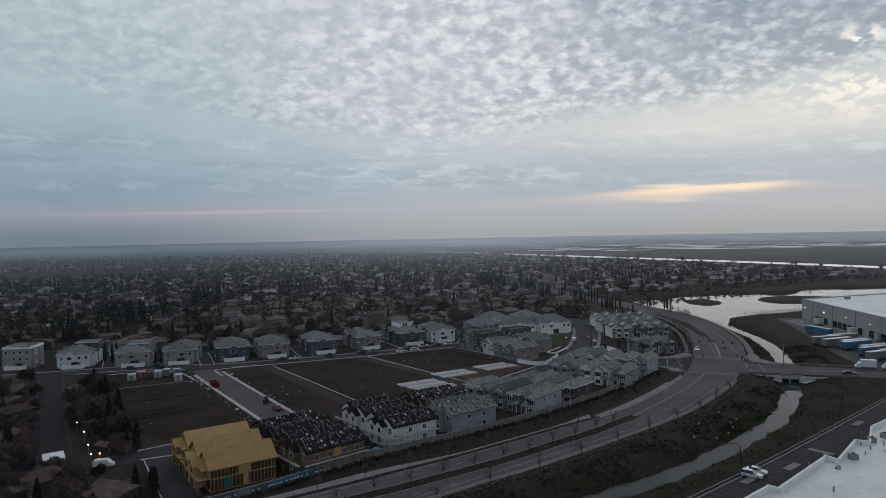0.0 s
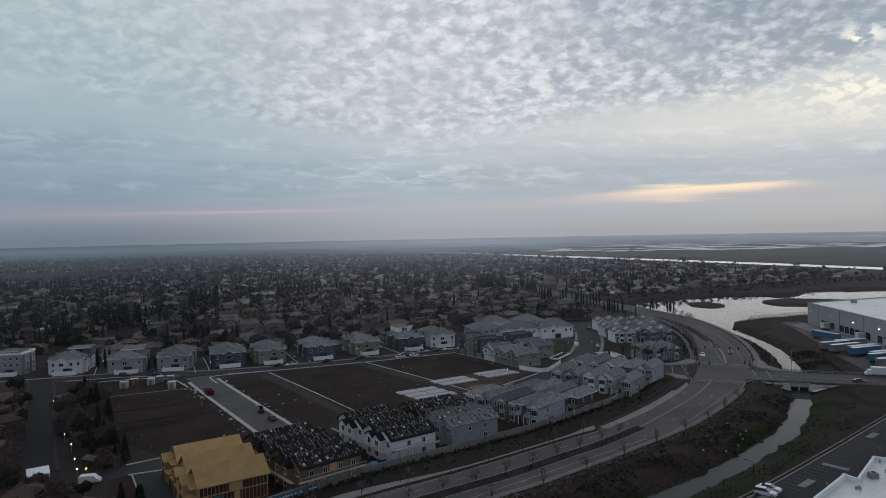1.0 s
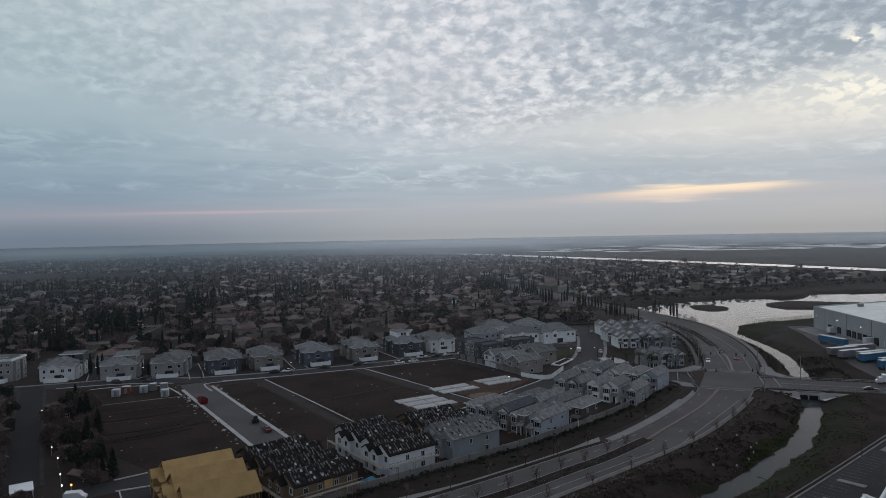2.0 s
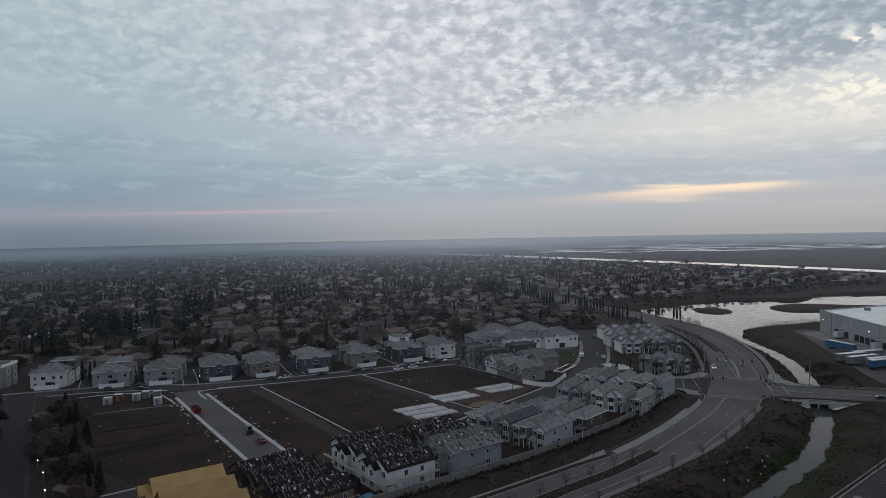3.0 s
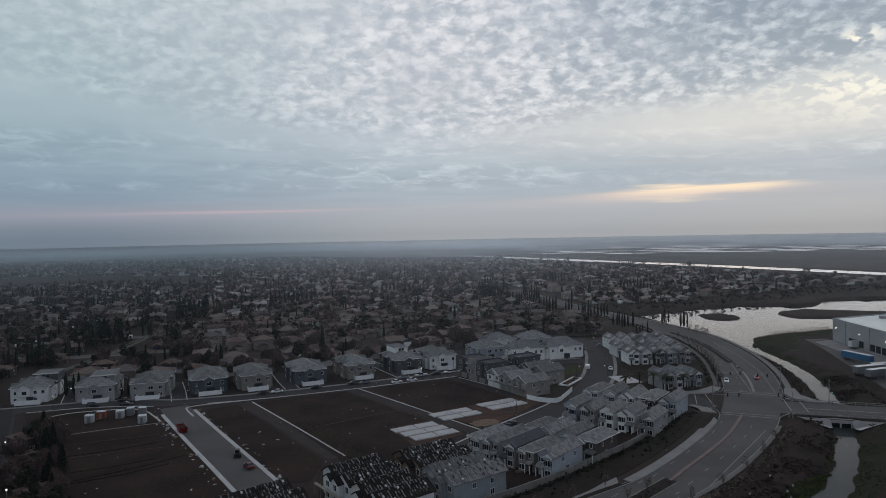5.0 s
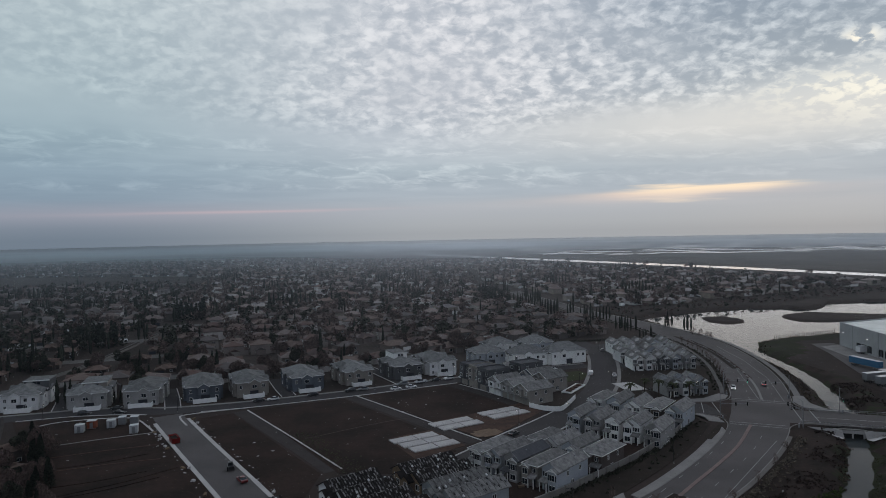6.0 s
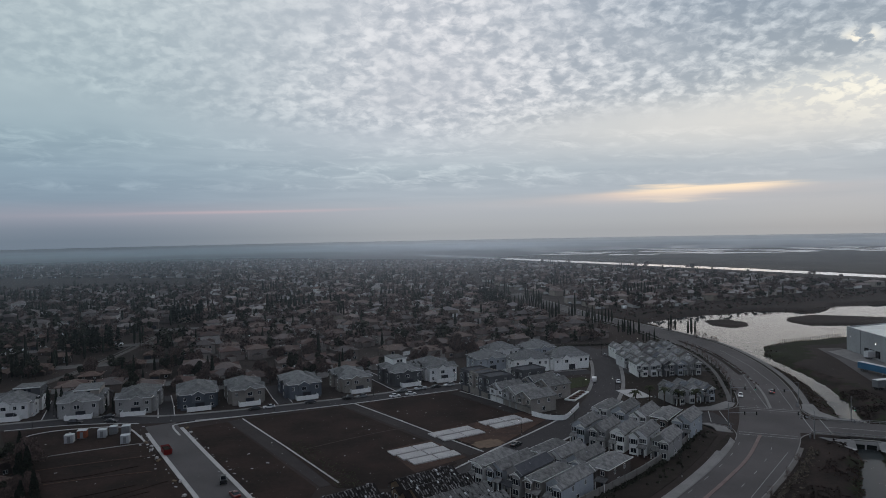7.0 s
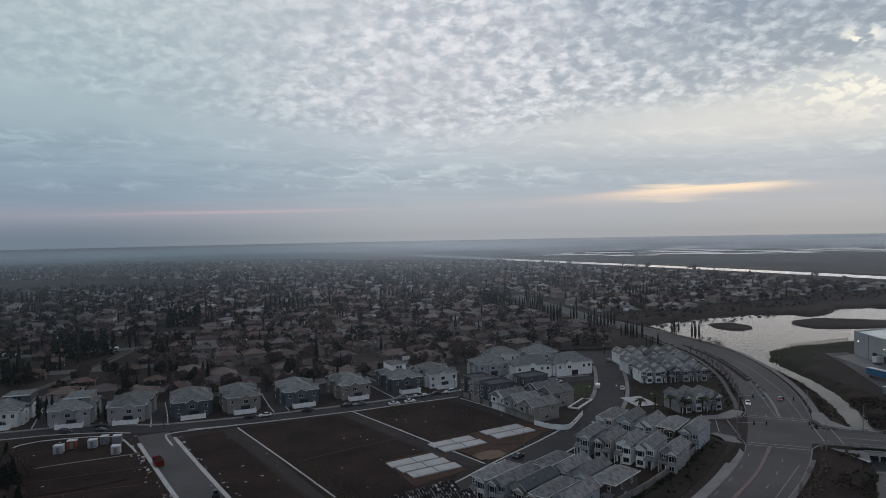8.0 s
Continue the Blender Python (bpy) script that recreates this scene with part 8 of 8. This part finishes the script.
for k in range(330):
    t = rnd.random()
    i = int(t * (len(MEDIAN) - 1))
    x, y = MEDIAN[i] + np.array((rnd.uniform(-1.2, 1.2), rnd.uniform(-1.2, 1.2)))
    med.append((x, y, 0.12, rnd.uniform(0.15, 0.35)))
for k in range(170):
    i = rnd.randrange(int(len(MEDIAN_N) * 0.3), len(MEDIAN_N))
    x, y = MEDIAN_N[i] + np.array((rnd.uniform(-0.5, 0.5), rnd.uniform(-1.2, 1.2)))
    med.append((x, y, 0.14, rnd.uniform(0.2, 0.45)))
shrubs("median_shrubs", med, 0.2, TWIG, "small dry shrubs planted on the median", 10, 3)
reeds = []
for k in range(1700):
    i = rnd.randrange(10, len(CREEK) - 2)
    off = rnd.choice((-1, 1)) * 2.2 + 11 * rnd.random() ** 1.6
    x, y = beside(CREEK, off)[i] if k % 20 == 0 else CREEK[i] + np.array((rnd.uniform(-1, 1), rnd.uniform(-1, 1))) + (beside(CREEK[i - 1:i + 2], off)[1] - CREEK[i])
    if dist_line(np.array((x, y)), S_KERB) < 4.5 or dist_line(np.array((x, y)), EAST) < 10.5:
        continue
    z = float(ground_height(np.array([x]), np.array([y]))[0])
    if z < -2.25 or (z > -1.3 and rnd.random() < 0.86):
        continue
    reeds.append((x, y, z, rnd.uniform(0.35, 0.8) if z < -1.5 else rnd.uniform(0.12, 0.4)))
thicket, tufts = [], []
cl = match(CREEK, 400)
side = beside(cl, 1.0) - cl
for k in range(15000):
    i = rnd.randrange(30, 330)
    off = rnd.uniform(3.4, 42) if k % 3 else -rnd.uniform(3.4, 16)
    x, y = cl[i] + side[i] * off + np.array((rnd.uniform(-0.6, 0.6), rnd.uniform(-0.6, 0.6)))
    if y > 262:
        off = -off
    if math.sin(x * 0.31 + 2 * math.sin(y * 0.17)) + math.sin(y * 0.23 + x * 0.11) + rnd.uniform(-1, 1) < -0.2:
        continue
    if off > 0:
        thicket.append((x, y, off))
    else:
        tufts.append((x, y, off))
for rows, lo, hi in ((thicket, 0.2, 0.85), (tufts, 0.12, 0.34)):
    P = np.array([(x, y) for x, y, off in rows])
    keep = (dist_line(P, S_KERB) > 7.0) & (dist_line(P, N_KERB) > dist_line(P, S_KERB) + 9.0) & (dist_line(P, EAST) > 11.5) & (dist_line(P, LOT_EDGE) > 3.0) & ((P[:, 1] < 250) | (dist_line(P, S_KERB) > 9.0))
    Z = ground_height(P[:, 0], P[:, 1])
    rows[:] = [(x, y, z, rnd.uniform(lo, hi)) for (x, y), z, ok in zip(P, Z, keep) if ok and z > -2.05 and y < 330]
THICKET = material("bare_thicket", (0.06, 0.042, 0.037), (0.022, 0.017, 0.015), scale=0.8, rough=0.95, island=True, spread=0.5)
shrubs("bank_thicket", thicket, 0.2, THICKET, "tangled leafless brown brush over the creek bank", 10, 31)
TUFT = material("winter_grass_tufts", (0.05, 0.058, 0.027), (0.05, 0.044, 0.027), scale=0.8, rough=0.95, island=True, spread=0.45)
shrubs("grass_tufts", tufts, 0.12, TUFT, "tufts of rough winter grass beside the creek", 9, 32)
MOSS = material("wet_moss", (0.06, 0.085, 0.022), (0.036, 0.05, 0.017), scale=0.8, rough=0.9, island=True, spread=0.4)
moss = []
for k in range(900):
    t = rnd.random()
    i = int(np.interp(t, [0, 1], [np.argmin(np.linalg.norm(cl - (79.6, 178), axis=1)), np.argmin(np.linalg.norm(cl - (107, 206), axis=1))]))
    x, y = cl[i] + side[i] * (3.3 + 4.6 * rnd.random() ** 1.5 * (1 - abs(2 * t - 0.9))) + np.array((rnd.uniform(-0.5, 0.5), rnd.uniform(-0.5, 0.5)))
    z = float(ground_height(np.array([x]), np.array([y]))[0])
    if z > -2.2:
        moss.append((x, y, z, rnd.uniform(0.1, 0.3)))
shrubs("bank_moss", moss, 0.14, MOSS, "bright green moss and cress at the water's edge", 8, 33)
litter = bmesh.new()
for x, y in ((83.4, 200), (86.9, 195.2), (83.3, 191.3), (82.7, 188.5), (72.9, 188.9), (67.3, 177.1), (74.5, 180.2), (79.5, 184)):
    z = float(ground_height(np.array([x]), np.array([y]))[0])
    box(litter, -0.22, -0.12, 0, 0.2, 0.14, 0.5, pose(x, y, z + 0.2, 25, 10, x * 40))
tagged(new("litter", to_mesh("litter", litter, PALE)), "pale scraps of litter caught in the brush", "litter", kind="stuff")
REED = material("dark_reed", (0.085, 0.064, 0.05), (0.05, 0.04, 0.03), scale=0.8, rough=0.95, island=True, spread=0.4)
shrubs("bank_scrub", reeds, 0.17, REED, "dry brown scrub and reeds on the creek banks", 12, 4)
pm = []
ringp = np.array(POND + POND[:1], float)
for k in range(700):
    i = rnd.randrange(len(POND))
    p = ringp[i] + (ringp[i + 1] - ringp[i]) * rnd.random() + np.array((rnd.uniform(-6, 6), rnd.uniform(-6, 6)))
    z = float(ground_height(p[:1], p[1:])[0])
    if z < -2.1 or dist_line(p, S_KERB) < 6:
        continue
    pm.append((p[0], p[1], z, rnd.uniform(0.3, 0.9)))
for isl in ISLANDS:
    c = np.array(isl, float)
    for k in range(14):
        p = c.mean(0) + (c[rnd.randrange(len(c))] - c.mean(0)) * rnd.random() ** 0.5 * 0.85
        pm.append((p[0], p[1], -1.4, rnd.uniform(0.2, 0.5)))
shrubs("pond_scrub", pm, 0.26, REED, "dark scrub round the pond and on its islands", 14, 5)
fc = thing("pond_fence", pose(0, 0, 0), "row of dark timber posts along the pond bank", "fence")
pl = match(curve([(197, 429), (205, 431), (222, 438), (243, 446)], 1.0), 34)
pmesh = to_mesh("post", boxes((-0.12, -0.12, -0.6, 0.12, 0.12, 1.9)), TRUNK)
for x, y in pl:
    part("post", pmesh, None, fc, "", pose(x, y, -0.4))

# ---- building-site clutter ----
TOILET = {"white": material("chalky_white_paint", (0.40, 0.41, 0.42), (0.3, 0.305, 0.31), scale=0.6), "grey": PAINTS["grey"], "orange": material("rusty_orange_paint", (0.22, 0.07, 0.04), (0.16, 0.05, 0.03), scale=0.8)}
for x, y, col, s in ((-126.2, 263.0, "white", 1.15), (-124.6, 268, "orange", 1.2), (-118, 268.4, "white", 1.1), (-116, 272.2, "grey", 1.0), (-111.8, 272.5, "grey", 1.1), (-106.8, 261.5, "white", 1.1)):
    c = thing("storage_container", pose(x, y, 0.07, 0, 0, 14), "%s site storage container on bare soil" % {"white": "white", "orange": "rusty orange", "grey": "pale grey"}[col], "container", "site containers")
    part("body", boxes((-1.2 * s, -1.25, 0.15, 1.2 * s, 1.25, 2.6)), TOILET[col], c)
    part("roof", boxes((-1.25 * s, -1.3, 2.6, 1.25 * s, 1.3, 2.72)), PAINTS["silver"], c)
    part("door", boxes((-0.5, -1.3, 0.2, 0.5, -1.24, 2.2)), PAINTS["grey"], c)
    part("skid", boxes((-1.2 * s, -1.2, 0, 1.2 * s, -1.0, 0.15), (-1.2 * s, 1.0, 0, 1.2 * s, 1.2, 0.15)), METAL, c)
sk = thing("waste_skip", pose(-88.4, 250.2, 0.05, 0, 0, 124), "dull red metal waste skip on the side street", "skip")
bm = poly(bmesh.new(), [(-2.4, -1.1, 0.1), (2.4, -1.1, 0.1), (2.4, 1.1, 0.1), (-2.4, 1.1, 0.1), (-2.9, -1.25, 1.9), (2.9, -1.25, 1.9), (2.9, 1.25, 1.9), (-2.9, 1.25, 1.9)], [(3, 2, 1, 0), (0, 1, 5, 4), (1, 2, 6, 5), (2, 3, 7, 6), (3, 0, 4, 7)])
bmesh.ops.solidify(bm, geom=bm.faces[:], thickness=0.08)
part("bin", bm, PAINTS["red"], sk)
for sx in (-1.6, 0, 1.6):
    part("rib", boxes((sx - 0.07, -1.3, 0.3, sx + 0.07, 1.3, 0.4)), PAINTS["red"], sk)
part("rubble", boxes((-2.3, -1.0, 1.2, -0.4, 1.0, 1.7), (-0.2, -0.9, 1.2, 2.2, 0.9, 1.55)), LOT, sk)


def loader(x, y, deg, col):
    t = thing("skid_loader", pose(x, y, 0.06, 0, 0, deg), "small %s site loader with a bucket" % col, "loader", "site machines")
    part("chassis", profile([(-1.3, 0.4), (-1.4, 1.3), (-0.6, 1.5), (0.9, 1.0), (1.2, 0.5)], 1.3), PAINTS[col], t)
    part("cab", boxes((-0.7, -0.6, 1.3, 0.4, 0.6, 2.3)), PANE, t)
    part("roof", boxes((-0.8, -0.68, 2.3, 0.5, 0.68, 2.42)), PAINTS[col], t)
    part("bucket", profile([(1.7, 0.1), (2.4, 0.1), (2.1, 0.4), (1.9, 0.9), (1.7, 0.9)], 1.9), BLACK, t)
    part("lift_arm", boxes((-1.0, -0.85, 1.1, 1.8, -0.7, 1.3), (-1.0, 0.7, 1.1, 1.8, 0.85, 1.3)), PAINTS[col], t)
    for sx in (-0.8, 0.75):
        for sy in (-1, 1):
            w = part("wheel", TYRE, None, t, "", pose(sx, sy * 0.85, 0.42) @ Matrix.Scale(1.2, 4))
            part("rim", RIM, None, w)


loader(-61.5, 223.5, 110, "black")
for name, mat, n, size in (("timber_stack", BROWNBOARD, 8, 1.6), ("paver_stack", PALE, 10, 0.9)):
    for k in range(n):
        t = rnd.random()
        if k % 3 == 0:
            x, y = rnd.uniform(-60, 60), 0
            p = FENCE[int(len(FENCE) * (0.15 + 0.5 * t))]
            x, y = p[0] - rnd.uniform(5, 9), p[1] + rnd.uniform(2, 10)
            if name == "paver_stack":
                p = SIDE[int(t * (len(SIDE) - 1))]
                x, y = p[0] + rnd.choice((-1, 1)) * rnd.uniform(7, 8), p[1] + rnd.uniform(-1, 1)
        else:
            p = beside(SIDE, rnd.choice((-7.4, 7.4)))[int(t * (len(SIDE) - 4)) + 2]
            x, y = p
        thing(name, pose(x, y, 0.07, 0, 0, rnd.uniform(0, 180)), "%s on the building site" % ("stack of brown sheathing boards" if name == "timber_stack" else "pallet of pale concrete pavers"), "stack", name.replace("_", " ") + "s", boxes((-size / 2, -0.35, 0.12, size / 2, 0.35, 0.6), (-size / 2 + 0.1, -0.3, 0, -size / 2 + 0.2, 0.3, 0.12), (size / 2 - 0.2, -0.3, 0, size / 2 - 0.1, 0.3, 0.12)), mat)
deb = bmesh.new()
for k in range(150):
    if k < 80:
        i = rnd.randrange(len(SIDE) - 1)
        x, y = beside(SIDE, rnd.choice((-1, 1)) * rnd.uniform(6.6, 9.0))[i] if k % 12 == 0 else SIDE[i] + (beside(SIDE[max(0, i - 1):i + 2], rnd.choice((-1, 1)) * rnd.uniform(6.0, 8.8))[1 if i else 0] - SIDE[i])
        x, y = x + rnd.uniform(-1, 1), y + rnd.uniform(-1, 1)
    elif k < 120:
        x, y = rnd.uniform(-155, -60), rnd.uniform(180, 282)
        if not inside(np.array((x, y)), LOTS[3]):
            continue
    else:
        L = LOTS[k % 3]
        c = np.array(L, float)
        x, y = c.mean(0) + (c[rnd.randrange(len(c))] - c.mean(0)) * rnd.random() * 0.95 + np.array((rnd.uniform(-9, 9), rnd.uniform(-9, 9)))
    s = rnd.uniform(0.06, 0.22)
    box(deb, -s * rnd.uniform(1, 3), -s, 0, s * rnd.uniform(1, 3), s, s * 0.6, pose(x, y, 0.07, rnd.uniform(-8, 8), 0, rnd.uniform(0, 180)))
ob = new("site_debris", to_mesh("site_debris", deb, PALE))
tagged(ob, "scattered pale offcuts and rubble on the bare lots", "debris", kind="stuff")
for a, b in (((-136, 243), (-99.7, 261)), ((-128, 233), (-92, 248)), ((-112, 225), (-86, 234))):
    b_ = np.array([a, ((a[0] + b[0]) / 2, (a[1] + b[1]) / 2 + 0.8), b])
    setting("footing_strip", ribbon(curve(b_), 0.3, -0.3, -0.1, 0.16), CONCRETE if a[0] == -136 else LOAM, "low retaining strip between the bare lots", "kerb")

# ---- lane and yard beside the first timber house, furrows in the graded lot ----
setting("road", slab([(-92, 168), (-82.2, 175.3), (-75.1, 181.0), (-68, 186), (-63.5, 179), (-70.7, 171.0), (-69.0, 171.0), (-53.8, 143.2), (-61.5, 141.5), (-78.0, 168.0), (-86, 162)], -0.2, 0.085), DARKTAR, "new dark asphalt lane and yard beside the timber house", "road")
for a, b, w in (((-83, 175.0), (-67.5, 187), 0.28), ((-79, 167.8), (-69.8, 171.8), 0.28), ((-78.4, 168.2), (-62, 141.5), 0.16)):
    setting("kerb", ribbon(curve([a, ((a[0] + b[0]) / 2, (a[1] + b[1]) / 2), b], 2.0), w, -w, -0.1, 0.26), PALE, "pale new kerb of the lane", "kerb")
for a, b in (((-108.6, 211.7), (-85.6, 224.1)), ((-100.9, 206.6), (-78.0, 226.5)), ((-104, 203), (-80, 219)), ((-116, 226), (-92, 239))):
    mid = ((a[0] + b[0]) / 2 + 1.0, (a[1] + b[1]) / 2 - 0.8)
    setting("furrow", ribbon(curve([a, mid, b], 1.0), 0.5, -0.5, -0.1, 0.22), LOT, "low ridge of turned soil", "soil")

# brush on the bank between the road and the pond, bare saplings on the shore
bank = []
bl = beside(SK_N, -6.0)
for k in range(900):
    i = rnd.randrange(0, int(len(bl) * 0.6))
    x, y = bl[i][0] + rnd.uniform(-1.6, 3.2), bl[i][1] + rnd.uniform(-1.5, 1.5)
    z = float(ground_height(np.array([x]), np.array([y]))[0])
    if z < -2.2 or dist_line(np.array((x, y)), S_KERB) < 4.6:
        continue
    bank.append((x, y, z, rnd.uniform(0.3, 0.9)))
shrubs("shore_brush", bank, 0.2, REED, "leafless brown brush on the bank above the pond", 14, 9)
for k, (x, y) in enumerate(((149.5, 473), (154.5, 446), (158.5, 444), (160.5, 439), (161.5, 434))):
    tree("young", x, y, 1.35, k * 61, k, float(ground_height(np.array([x]), np.array([y]))[0]), 1.3, "saplings on the shore")
# a trodden line across the graded lot and weeds along its kerb
TRACK = material("trodden_soil", (0.085, 0.064, 0.055), (0.05, 0.038, 0.034), scale=0.4, fine=3.0, world=True, rough=0.95)
setting("track", ribbon(curve([(-46, 251), (-42.0, 253.6), (-31, 262), (-20.0, 269.3), (-14, 272)], 1.0), 0.22, -0.22, -0.1, 0.095), TRACK, "pale trodden line across bare soil", "path")
weeds = []
for k in range(420):
    t = rnd.random()
    x, y = -50 + 25 * t + rnd.gauss(0, 2.2), 258 - 39 * t + rnd.gauss(0, 2.2)
    if any(inside(np.array((x, y)), L) for L in LOTS):
        weeds.append((x, y, 0.07, rnd.uniform(0.1, 0.28)))
WEED = material("low_weeds", (0.075, 0.085, 0.045), (0.05, 0.056, 0.032), scale=0.8, rough=0.95, island=True, spread=0.3)
shrubs("weeds", weeds, 0.1, WEED, "low green weeds on bare soil", 8, 13)
